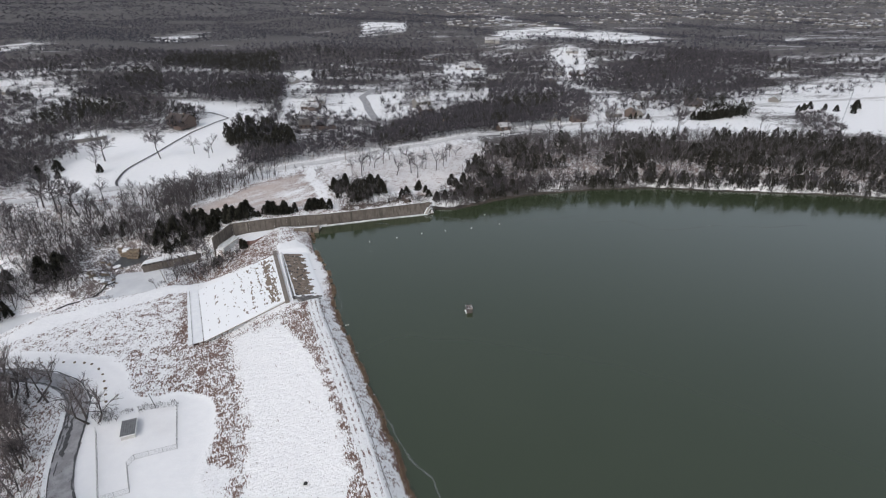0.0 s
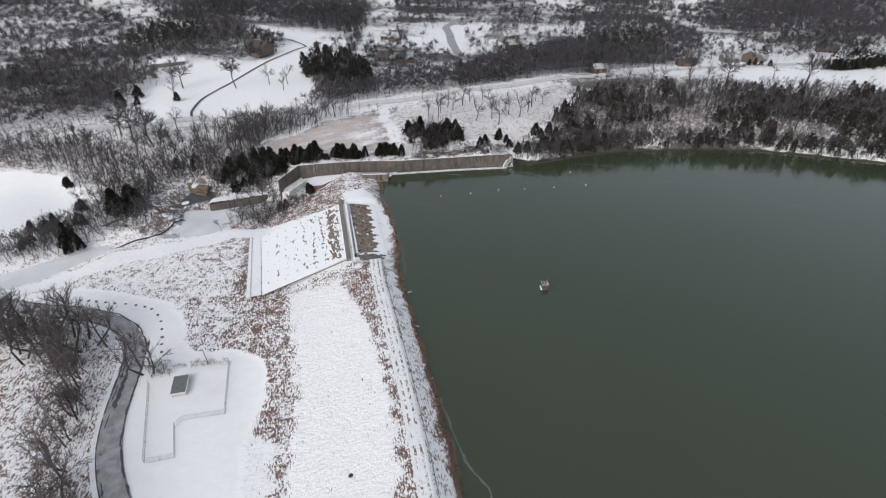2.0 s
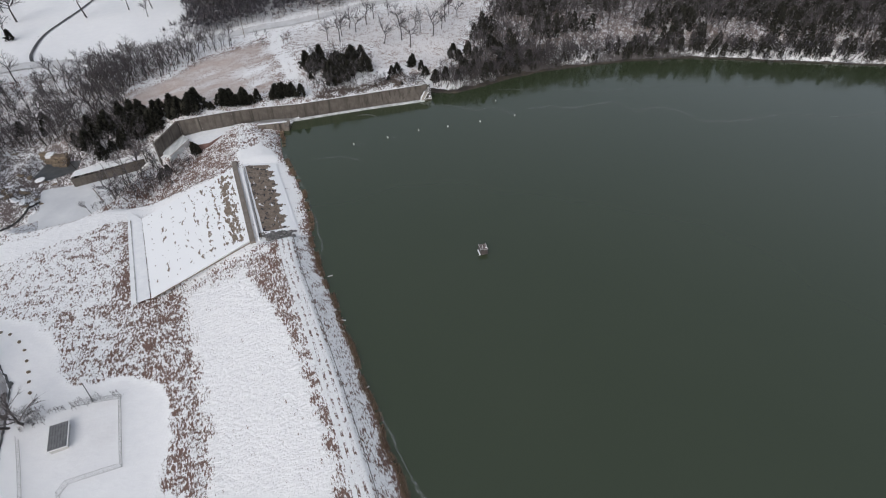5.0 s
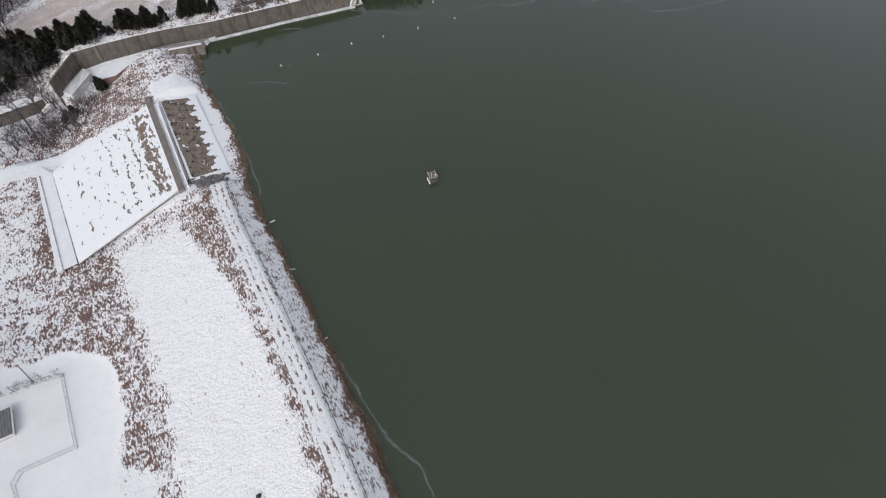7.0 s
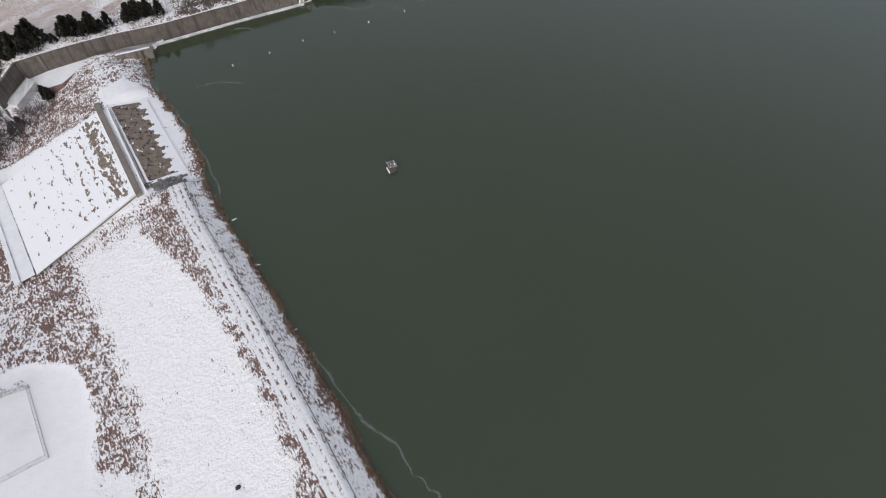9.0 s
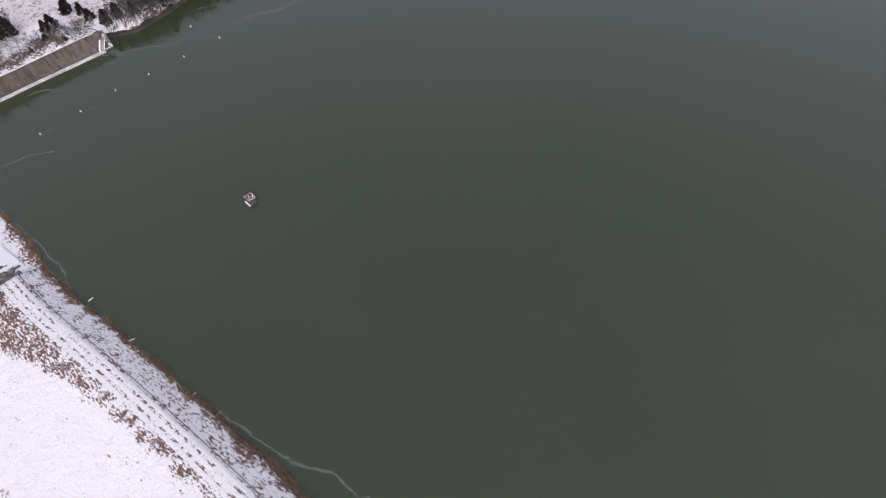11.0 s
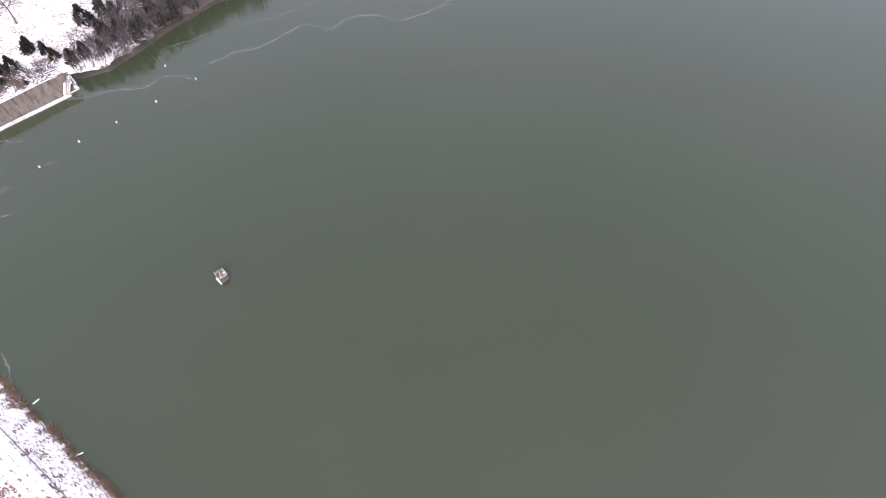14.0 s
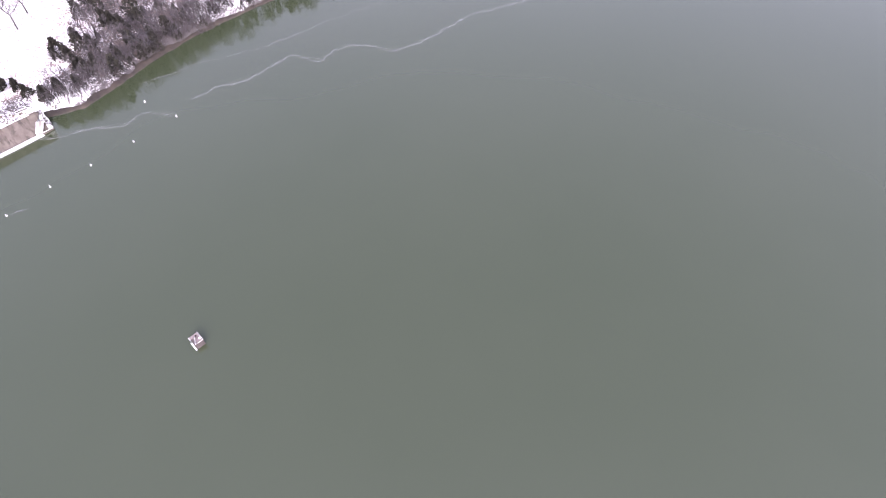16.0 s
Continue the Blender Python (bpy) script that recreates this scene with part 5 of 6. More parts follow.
def far_spots(r0, r1, spacing, keep):
    gx, gy = np.meshgrid(np.arange(-r1, r1, spacing), np.arange(150, r1, spacing))
    x = gx.ravel() + RNG.uniform(-0.5, 0.5, gx.size) * spacing
    y = gy.ravel() + RNG.uniform(-0.5, 0.5, gx.size) * spacing
    d = np.hypot(x, y)
    ok = (d > r0) & (d < r1) & (np.abs(x) < 0.95 * y + 30) & (y > 240)
    ok &= (d < 900) | (lattice(x * 0.45, y, 60, 61) > 0.3)
    x, y = x[ok], y[ok]
    # woods and clearings alternate in patches
    ok = RNG.uniform(0, 1, x.size) < 0.20 + (keep - 0.15) * wooded(x, y)
    for q in (SHORE_WOOD, WEST_WOOD, LAKE, FIELD, MEADOW, EAST_FIELD, NORTH_FIELD, OPEN_HILL, BROWN_HILL):
        ok &= ~inside(x, y, q)
    road = np.array([(-40, 424), (-54, 446), (-66, 490), (-71, 518), (-79, 545), (-72, 590), (-40, 640), (10, 690)])
    ok &= (poly_dist(x, y, FAR_ROAD) > 10) & (poly_dist(x, y, LANE) > 6) & (poly_dist(x, y, SPUR) > 6) & (poly_dist(x, y, road.tolist()) > 9)
    ok &= (y - 240 > np.interp(x, [-400, -226, -124, -31, 74, 300], [-100, 25, 62, 118, 170, 260]))
    x, y = x[ok], y[ok]
    return np.stack([x, y, height(x, y), RNG.uniform(0.7, 1.2, x.size)], -1)


def stuff(name, va, mat, label):
    return tagged(new(name, mesh_arrays(name, va[0], va[1], mat)), label, "wood", kind="stuff")


near_far = far_spots(200, 950, 7.2, 0.9)
stuff("far_wood", merged(FAR_TREES, near_far, None), M_FAR_TINT_TWIG, "leafless woods beyond the road")
stuff("meadow_wood", merged(FAR_TREES, meadow_spots, None), M_TWIG, "dense leafless wood beside the meadow")
ROAD_WOOD = [(-47, 340), (-28, 350), (4, 367), (39, 386), (75, 402), (94, 412), (96, 424), (110, 436), (104, 453), (88, 477), (46, 476), (8, 470), (-6, 452), (-24, 448), (-30, 424), (-44, 400)]
VERGE_WOOD = [(-118, 313), (-77, 334), (-31, 361), (18, 391), (74, 414), (100, 425), (90, 445), (40, 440), (-10, 420), (-60, 392), (-100, 362), (-122, 338)]
stuff("drive_wood", merged(FAR_TREES, scatter([(-262, 398), (-236, 396), (-216, 399), (-214, 430), (-196, 436), (-194, 458), (-238, 484), (-266, 520), (-290, 470)], 5.0, 0.85, 0.7, 1.1), None), M_TWIG, "leafless trees round the house by the drive")
woods("meadow_cedars", clumped(scatter([(-150, 374), (-138, 366), (-122, 355), (-102, 345), (-98, 362), (-120, 412), (-152, 424), (-157, 397)], 3.9, 0.9, 0.6, 1.5), 9, 0.34), WOOD_CEDARS, M_BARK, M_CEDAR, "dark cedars at the edge of the meadow")
stuff("meadow_edge", merged(FAR_TREES, scatter([(-134, 313), (-124, 329), (-138, 358), (-100, 345), (-90, 322), (-116, 309)], 4.0, 0.9, 0.6, 1.1), None), M_TWIG, "leafless trees between the meadow and the road")
stuff("knoll_wood", merged(FAR_TREES, scatter([(-345, 522), (-295, 548), (-271, 560), (-232, 534), (-182, 505), (-150, 512), (-172, 640), (-260, 640), (-360, 600)], 5.0, 0.95, 0.8, 1.25), None), M_FAR_TINT_TWIG, "thick dark leafless wood beyond the meadow")
stuff("field_wood", merged(FAR_TREES, scatter([(252, 372), (262, 415), (280, 440), (298, 440), (288, 395), (275, 375)], 3.8, 0.9, 0.6, 1.0), None), M_TWIG, "leafless wood between the snowy fields")
stuff("garden_trees", merged(FAR_TREES, scatter([(98, 428), (130, 428), (185, 438), (222, 470), (215, 500), (120, 490)], 8.0, 0.85, 0.6, 1.1), None), M_TWIG, "leafless garden trees among the houses")
SLOPE_WOOD = [(7, 470), (42, 490), (47, 600), (107, 600), (135, 524), (124, 462), (92, 440), (40, 440), (5, 430)]
stuff("slope_wood", merged(FAR_TREES, scatter(SLOPE_WOOD, 4.2, 0.9, 0.7, 1.1), None), M_FAR_TINT_TWIG, "leafless brown wood below the houses")
stuff("verge_wood", merged(FAR_TREES, clumped(scatter(VERGE_WOOD, 3.4, 0.9, 0.5, 1.05), 10, 0.24), None), M_FAR_TINT_TWIG, "thick leafless wood along the far side of the road")
EAST_WOOD = [(150, 560), (206, 563), (250, 548), (327, 570), (474, 848), (285, 802), (170, 690)]
stuff("roadside_wood", merged(FAR_TREES, clumped(scatter(ROAD_WOOD, 3.4, 0.9, 0.5, 1.0), 10, 0.24), None), M_FAR_TINT_TWIG, "thick leafless wood along the country road")
stuff("east_wood", merged(FAR_TREES, clumped(scatter(EAST_WOOD, 4.8, 0.9, 0.7, 1.2), 18, 0.28), None), M_FAR_TINT_TWIG, "thick leafless wood beyond the houses")
CEDAR_PATCHES = [[(-305, 410), (-339, 460), (-330, 508), (-274, 483), (-243, 429), (-276, 410)],
                 [(-340, 700), (-369, 780), (-242, 860), (-193, 677)], [(-227, 546), (-240, 596), (-174, 604), (-154, 532)], [(-309, 552), (-354, 640), (-313, 640), (-273, 552)],
                 [(191, 427), (205, 458), (242, 494), (260, 470), (241, 431)], [(-70, 342), (-60, 352), (-30, 372), (-10, 382), (-20, 366), (-50, 350)], [(30, 386), (42, 431), (49, 412), (41, 380)],
                 [(31, 469), (59, 506), (113, 520), (82, 458)]]
extra = np.concatenate([scatter(q, 4.2, 0.75, 0.6, 1.2) for q in CEDAR_PATCHES])
ced = near_far[(lattice(near_far[:, 0], near_far[:, 1], 30, 9) > 0.62) & (RNG.uniform(0, 1, len(near_far)) < 0.5)]
ced = np.concatenate([ced, extra])
stuff("far_cedars", merged(FAR_CEDARS, ced, None), M_CEDAR, "dark cedars scattered in the far woods")
stuff("distant_wood", merged(DEEP_TREES, far_spots(930, 2000, 11.0, 0.95), None), M_HAZE_TWIG, "leafless woods in the distance")
stuff("remote_wood", merged(REMOTE_TREES, far_spots(1950, 4900, 34.0, 0.95), None), M_HAZE_TWIG, "woods reaching to the horizon")


# ---- things on and beside the lake ----
M_DECK = plain("worn_deck", (0.13, 0.105, 0.10), (0.30, 0.255, 0.245), 2.2)
# Tower walls darkened in colour so their image in the water turns out dark.
M_TOWER = plain("darkened_concrete", (0.045, 0.038, 0.036), (0.12, 0.10, 0.095), 1.5)


def build_intake():
    t = thing("intake_tower", 9.15, 165.15, 0.0, "weathered square intake tower standing in the lake", "intake tower", turn=13)
    bm = bmesh.new()
    box(bm, -1.5, -1.8, -2.0, 1.5, 1.8, 0.35, 0.05)
    part("base", bm, M_TOWER, t)
    for x0, y0, x1, y1 in ((-1.45, -1.75, -1.2, 1.75), (1.2, -1.75, 1.45, 1.75), (-1.2, 1.5, 1.2, 1.75), (-1.2, -1.75, 1.2, -1.5)):
        bm = bmesh.new()
        box(bm, x0, y0, 0.3, x1, y1, 2.3, 0.03)
        part("wall_panel", bm, M_TOWER, t)
    # the deck leaves an open well at the corner towards the dam
    for x0, y0, x1, y1 in ((-1.55, 0.95, 0.1, 1.85), (0.1, 1.35, 1.55, 1.85), (0.85, -0.05, 1.55, 1.35), (0.1, -1.85, 1.55, -0.05), (-0.45, -1.0, 0.1, 0.95)):
        bm = bmesh.new()
        box(bm, x0, y0, 2.3, x1, y1, 2.45, 0.02)
        part("deck_slab", bm, M_DECK, t)
    bm = bmesh.new()
    box(bm, -1.2, -1.5, 1.55, 1.2, 1.5, 1.7, 0.02)
    part("well_floor", bm, M_DECK, t)
    bm = bmesh.new()
    box(bm, 0.7, -0.95, 2.45, 1.25, -0.4, 2.75, 0.05)
    part("snowy_box", bm, M_SNOW, t, "small box capped with snow")
    for a, b, r in (((0.05, 0.9, 2.55), (-1.05, -1.7, 2.55), 0.09), ((-1.5, 1.7, 2.5), (-1.5, -1.75, 2.5), 0.07), ((-1.45, -1.78, 2.5), (1.5, -1.78, 2.5), 0.05), ((1.5, -1.75, 2.5), (1.5, 1.78, 2.5), 0.05)):
        bm = bmesh.new()
        rod(bm, a, b, r, n=6)
        part("pale_rail", bm, M_WHITE, t, "pale snow-dusted rail")
    for x, y in ((-1.5, 1.7), (-1.5, 0.0), (-1.5, -1.75), (1.5, -1.75), (1.5, 1.78)):
        bm = bmesh.new()
        rod(bm, (x, y, 2.3), (x, y, 3.0), 0.05, n=6)
        part("post", bm, M_METAL, t)
    bm = bmesh.new()
    rod(bm, (1.25, 1.6, 2.4), (1.25, 1.6, 4.0), 0.07)
    rod(bm, (0.95, 1.6, 3.3), (1.55, 1.6, 3.3), 0.05)
    part("gate_stem", bm, M_DARK, t)
    bm = bmesh.new()
    box(bm, -1.95, -1.9, -0.5, -1.5, 1.4, 0.4, 0.04)
    part("ledge", bm, M_SNOW, t, "snow-covered low ledge")
    bm = bmesh.new()
    for y in (-1.1, -0.7):
        rod(bm, (-1.56, y, -0.5), (-1.56, y, 2.6), 0.03)
    for k in range(8):
        rod(bm, (-1.56, -1.1, k * 0.33), (-1.56, -0.7, k * 0.33), 0.02)
    part("ladder", bm, M_METAL, t)
    t.scale = (0.68, 0.68, 0.75)


build_intake()


def buoy_thing():
    t = thing("buoy", 0, 0, 0, "white marker buoy frozen into the lake", "buoy", group="marker buoys")
    bm = bmesh.new()
    bmesh.ops.create_cone(bm, cap_ends=True, segments=12, radius1=0.32, radius2=0.42, depth=0.5, matrix=Matrix.Translation((0, 0, 0.1)))
    part("float", bm, M_WHITE, t)
    bm = bmesh.new()
    rod(bm, (0, 0, 0.3), (0, 0, 1.15), 0.20, 0.18, 10)
    part("post", bm, M_WHITE, t)
    bm = bmesh.new()
    rod(bm, (0, 0, 0.62), (0, 0, 0.78), 0.215, 0.212, 10)
    part("band", bm, plain("grey_band", (0.12, 0.11, 0.10), (0.2, 0.19, 0.18), 4.0), t, "dark grey band round the post")
    return t


BUOYS = [(26.9, 242.5), (13.4, 238.0), (1.1, 234.5), (-9.7, 231.7), (-20.8, 226.9), (-32.6, 222.4), (20.7, 254.5)]
first = buoy_thing()
for i, (x, y) in enumerate(BUOYS):
    m = pose(x, y, 0, (4, -6, 5, 8, -3, 12, -9)[i], (5, 3, -8, 4, 9, -6, 2)[i], i * 50) @ Matrix.Scale(0.55, 4)
    if i == 0:
        first.matrix_basis = m
    else:
        copy_thing(first, m).scale = (0.55, 0.55, 0.55)


def ice_line(pts, width, seed):
    """A wandering ragged seam of thin white ice on the water."""
    rng = np.random.default_rng(seed)
    p = np.array(pts, float)
    t = np.concatenate([[0], np.cumsum(np.hypot(*np.diff(p, axis=0).T))])
    u = np.arange(0, t[-1], 0.35)
    x, y = np.interp(u, t, p[:, 0]), np.interp(u, t, p[:, 1])
    k = np.ones(5) / 5
    if len(u) > 12:
        x[2:-2], y[2:-2] = np.convolve(x, k, "valid"), np.convolve(y, k, "valid")
    x = x + 0.25 * np.sin(u / 1.7 + seed) + 0.8 * (lattice(u, 0 * u, 1.8, seed) - 0.5) + 0.4 * (lattice(u, 0 * u, 0.7, seed + 3) - 0.5)
    y = y + 0.25 * np.sin(u / 2.3 + 2 * seed) + 0.8 * (lattice(u, 0 * u, 2.1, seed + 50) - 0.5) + 0.4 * (lattice(u, 0 * u, 0.8, seed + 53) - 0.5)
    dx, dy = np.gradient(x), np.gradient(y)
    ln = np.hypot(dx, dy) + 1e-9
    w = 0.65 * width * (0.3 + 1.1 * lattice(u, 0 * u, 2.6, seed + 9)) * rng.uniform(0.85, 1.1, u.size)
    w *= np.minimum(1, np.minimum(u, u[-1] - u) / 2.0 + 0.1)
    w = 2.4 * w
    z = np.full_like(x, 0.015)
    rows = [np.stack([x - k * dy / ln * w, y + k * dx / ln * w, z], -1) for k in (-1.0, -0.25, 0.25, 1.0)]
    n = len(u)
    me = mesh_from("ice_seam", np.concatenate(rows).tolist(), [(r * n + i, r * n + i + 1, (r + 1) * n + i + 1, (r + 1) * n + i) for r in range(3) for i in range(n - 1)], M_SEAM)
    me.attributes.new("frost", "FLOAT", "POINT").data.foreach_set("value", np.concatenate([0 * u, 0 * u + 1, 0 * u + 1, 0 * u]).astype(np.float32))
    return tagged(new("ice_seam", me), "pale seam of thin ice on the lake", "ice", kind="structure")


def seam_material():
    """Frost on the ice, thinning to nothing at its edges."""
    m = Mat("frosty_seam", 0.6)
    n = m.noise(1.4, 5.0, 0.65)
    m.colour(m.mix(m.step(n, 0.3, 0.7), (0.22, 0.24, 0.235), (0.38, 0.40, 0.395)))
    m.link(m.math("MULTIPLY", m.attr("frost"), m.math("MULTIPLY", m.step(n, 0.15, 0.8), 0.62), True), m.b.inputs["Alpha"])
    return m.m


M_SEAM = seam_material()
SEAMS = [([(-8.5, 253.1), (-3.5, 251.3), (1.1, 251.5), (9.8, 248), (13.5, 246.5), (17.4, 249.2), (20.6, 248.7), (25.4, 245), (26.7, 242.6)], 0.28),
         ([(32.3, 248.2), (36.8, 248.5), (41.7, 249.8), (49.6, 248.8), (55.3, 249), (62.3, 251.9), (65.8, 253.3), (68.7, 253), (70.9, 248.9), (75.2, 245), (80.9, 248.3), (87.1, 248.2),
           (93.2, 243.5), (96.4, 237.5), (102.4, 236.5), (111.8, 237.2), (122.7, 239.8), (131.2, 241.8), (153.2, 239.1), (175, 243)], 0.34),
         ([(22, 264.1), (29.2, 264.7), (36.6, 265.4), (45.9, 265), (56.8, 263), (66.9, 263.2), (77.8, 264.4), (89.2, 265.7), (111.8, 267.2), (140, 264)], 0.2)]
SEAMS += [([(-16.8, 116), (-13.4, 109.2), (-9.9, 100.8), (-5.2, 95.9), (-1.9, 90.6), (-0.3, 86.7), (3, 82.1), (8, 72)], 0.24),
          ([(-48.4, 202.3), (-45.3, 194.2), (-42.3, 186.6), (-41, 182.7), (-39, 176.9), (-36.7, 171), (-35.9, 166.3), (-35.2, 160.4)], 0.22),
          ([(-33.8, 243.3), (-30, 243.8), (-26.3, 243.2), (-24.4, 240.7), (-21.5, 241.1)], 0.3),
          ([(-44.6, 213.2), (-41.5, 214.0), (-37.2, 215.4), (-34.6, 213.8), (-28.8, 212.6)], 0.46),
          ([(-60, 227.4), (-56.9, 218.9), (-55.1, 213.3), (-51.6, 207.7), (-47.6, 201)], 0.26),
          ([(-32, 222.2), (-29.5, 223.4), (-27.4, 223.2)], 0.2), ([(-32, 221.6), (-29.8, 221.9), (-27.8, 222.6)], 0.08),
          ([(-20.5, 226.9), (-18.4, 227.6), (-15.7, 226.8)], 0.2), ([(-20.4, 226.3), (-18, 226.2), (-15.9, 226.3)], 0.08),
          ([(-34, 228.6), (-31.5, 229.4), (-29.6, 228.4)], 0.2)]
for i, (pts, w) in enumerate(SEAMS):
    ice_line(pts, w, i + 1)
    if i < 2:
        ice_line([(x + 0.5, y + 0.45) for x, y in pts], w * 0.35, i + 31)


def build_log(x, y, ln, turn):
    t = thing("floating_log", x, y, 0.0, "snow-covered log floating by the dam", "log", turn=turn)
    bm = bmesh.new()
    rod(bm, (-ln / 2, 0, 0), (ln / 2, 0, 0.06), 0.17, 0.11, 8)
    rod(bm, (ln * 0.15, 0, 0.05), (ln * 0.3, 0.4, 0.25), 0.05, 0.02, 5)
    part("trunk", bm, M_WOOD, t)
    bm = bmesh.new()
    box(bm, -ln / 2, -0.11, 0.1, ln / 2, 0.11, 0.2, 0.04)
    part("snow", bm, M_SNOW, t)


for x, y, ln, turn in ((-32.2, 156.2, 1.3, 20), (-26.9, 140.7, 1.3, -5), (-19.3, 121.4, 0.7, 30)):
    build_log(x, y, ln, turn)


# dry reeds along the waterline
def reed_strip():
    p = np.array(DAM_SHORE[4:], float)
    t = np.concatenate([[0], np.cumsum(np.hypot(*np.diff(p, axis=0).T))])
    n = 21000
    u = RNG.uniform(0, t[-1], n)
    clump = lattice(u, np.zeros(n), 3.4, 4) * 0.6 + lattice(u, np.zeros(n), 0.8, 6) * 0.4
    keep = clump > np.interp(u, [0, 120, t[-1]], [0.35, 0.39, 0.45])
    u = u[keep]
    k = np.searchsorted(t, u, "right") - 1
    k = np.clip(k, 0, len(p) - 2)
    d = (p[k + 1] - p[k]) / np.hypot(*(p[k + 1] - p[k]).T)[:, None]
    x = np.interp(u, t, p[:, 0])
    y = np.interp(u, t, p[:, 1])
    off = np.interp(u, [0, 105, 115], [0.85, 0.8, -0.1]) + RNG.uniform(-0.35, 0.9, u.size) + 0.35 * np.sin(u / 2.7) + 0.5 * (lattice(u, np.zeros(u.size), 1.9, 13) - 0.5)
    x, y = x - d[:, 1] * off, y + d[:, 0] * off
    z = np.maximum(height(x, y), -0.05)
    a = RNG.uniform(0, 2 * math.pi, u.size)
    hh = RNG.uniform(0.35, 0.95, u.size)
    w = 0.045
    base = np.stack([x, y, z], -1)
    sx = np.stack([np.cos(a) * w, np.sin(a) * w, 0 * a], -1)
    tip = base + np.stack([RNG.normal(0, 0.35, u.size), RNG.normal(0, 0.35, u.size), hh], -1)
    v = np.stack([base - sx, base + sx, tip], 1).reshape(-1, 3)
    f = np.arange(len(v)).reshape(-1, 3)
    return tagged(new("reeds", mesh_arrays("reeds", v, f, M_REED)), "dry brown reeds along the waterline", "reeds", kind="stuff")


reed_strip()


def grass_tufts():
    """Dry grass stems standing out of the snow on the dam and the banks."""
    n = 90000
    x = RNG.uniform(-125, -5, n)
    y = RNG.uniform(66, 240, n)
    ok = ~inside(x, y, LAKE)
    x, y = x[ok], y[ok]
    g = ground_zones(x, y)[0]
    ok = (RNG.uniform(0, 1, x.size) < np.clip((g - 0.2) * 1.6, 0, 1)) & (lattice(x, y, 1.7, 8) > 0.5)
    x, y = x[ok], y[ok]
    z = height(x, y)
    a = RNG.uniform(0, 2 * math.pi, x.size)
    base = np.stack([x, y, z - 0.03], -1)
    sx = np.stack([np.cos(a) * 0.09, np.sin(a) * 0.09, 0 * a], -1)
    tip = base + np.stack([RNG.normal(0, 0.22, x.size), RNG.normal(0, 0.22, x.size), RNG.uniform(0.15, 0.45, x.size)], -1)
    v = np.stack([base - sx, base + sx, tip], 1).reshape(-1, 3)
    f = np.arange(len(v)).reshape(-1, 3)
    return tagged(new("dry_grass", mesh_arrays("dry_grass", v, f, M_BRUSH)), "tufts of dry brown grass in the snow", "grass", kind="stuff")


grass_tufts()


# ---- the fenced yard and pump house ----
def build_pump_house():
    gx, gy = -85.0, 113.5
    z = h1(gx, gy) - 0.95
    t = thing("pump_house", gx, gy, z, "small pump house with a ribbed grey metal roof", "hut", turn=-68)
    bm = bmesh.new()
    box(bm, -3.3, -1.9, 0, 3.3, 1.9, 2.5, 0.03)
    part("wall", bm, plain("cream_block", (0.42, 0.41, 0.39), (0.55, 0.54, 0.52), 1.5), t)
    bm = bmesh.new()
    box(bm, -3.75, -2.25, 2.5, 3.75, 2.25, 2.66, 0.02)
    part("roof_edge", bm, M_WHITE, t, "white roof edge")
    bm = bmesh.new()
    box(bm, -3.5, -2.0, 2.67, 3.5, 2.0, 2.74, 0.01)
    roof = part("roof", bm, plain("grey_sheet", (0.17, 0.17, 0.175), (0.26, 0.26, 0.265), 1.5, 0.5, 0.2, 0.1), t, "grey metal roof")
    for k in range(7):
        y = -1.8 + k * 0.6
        bm = bmesh.new()
        box(bm, -3.48, y - 0.06, 2.74, 3.48, y + 0.06, 2.80)
        part("rib", bm, M_ROOF, roof)
    bm = bmesh.new()
    box(bm, -0.5, -1.96, 0, 0.5, -1.88, 2.1, 0.01)
    part("door", bm, M_METAL, t)
    t.scale = (0.9, 0.9, 0.9)


build_pump_house()



M_FENCE = plain("weathered_steel", (0.09, 0.09, 0.092), (0.17, 0.17, 0.172), 5.0, 0.6, 0.3, 0.0)


def build_fence():
    t = thing("chain_link_fence", 0, 0, 0, "galvanised chain-link fence round the yard", "fence")
    for (ax, ay), (bx, by) in zip(FENCE[:-1], FENCE[1:]):
        ln = math.hypot(bx - ax, by - ay)
        n = max(1, round(ln / 3.0))
        for k in range(n):
            p = [(ax + (bx - ax) * u, ay + (by - ay) * u) for u in (k / n, (k + 1) / n)]
            z = [h1(*q) for q in p]
            bm = bmesh.new()
            rod(bm, (*p[0], z[0] - 0.3), (*p[0], z[0] + 1.6), 0.032, n=6)
            part("post", bm, M_FENCE, t)
            a, b = Vector((*p[0], z[0])), Vector((*p[1], z[1]))
            bm = bmesh.new()
            rod(bm, a + Vector((0, 0, 1.55)), b + Vector((0, 0, 1.55)), 0.025, n=4)
            rod(bm, a + Vector((0, 0, 0.05)), b + Vector((0, 0, 0.05)), 0.025, n=4)
            m = 9
            for j in range(m):
                for s in (-1, 1):
                    u = (j + 0.5) / m
                    w = min(1, max(0, u + s * 0.3))
                    rod(bm, a.lerp(b, u) + Vector((0, 0, 0.1)), a.lerp(b, w) + Vector((0, 0, 0.1 + 1.45 * abs(w - u) / 0.3)), 0.008, n=3)
            part("mesh_panel", bm, M_FENCE, t)


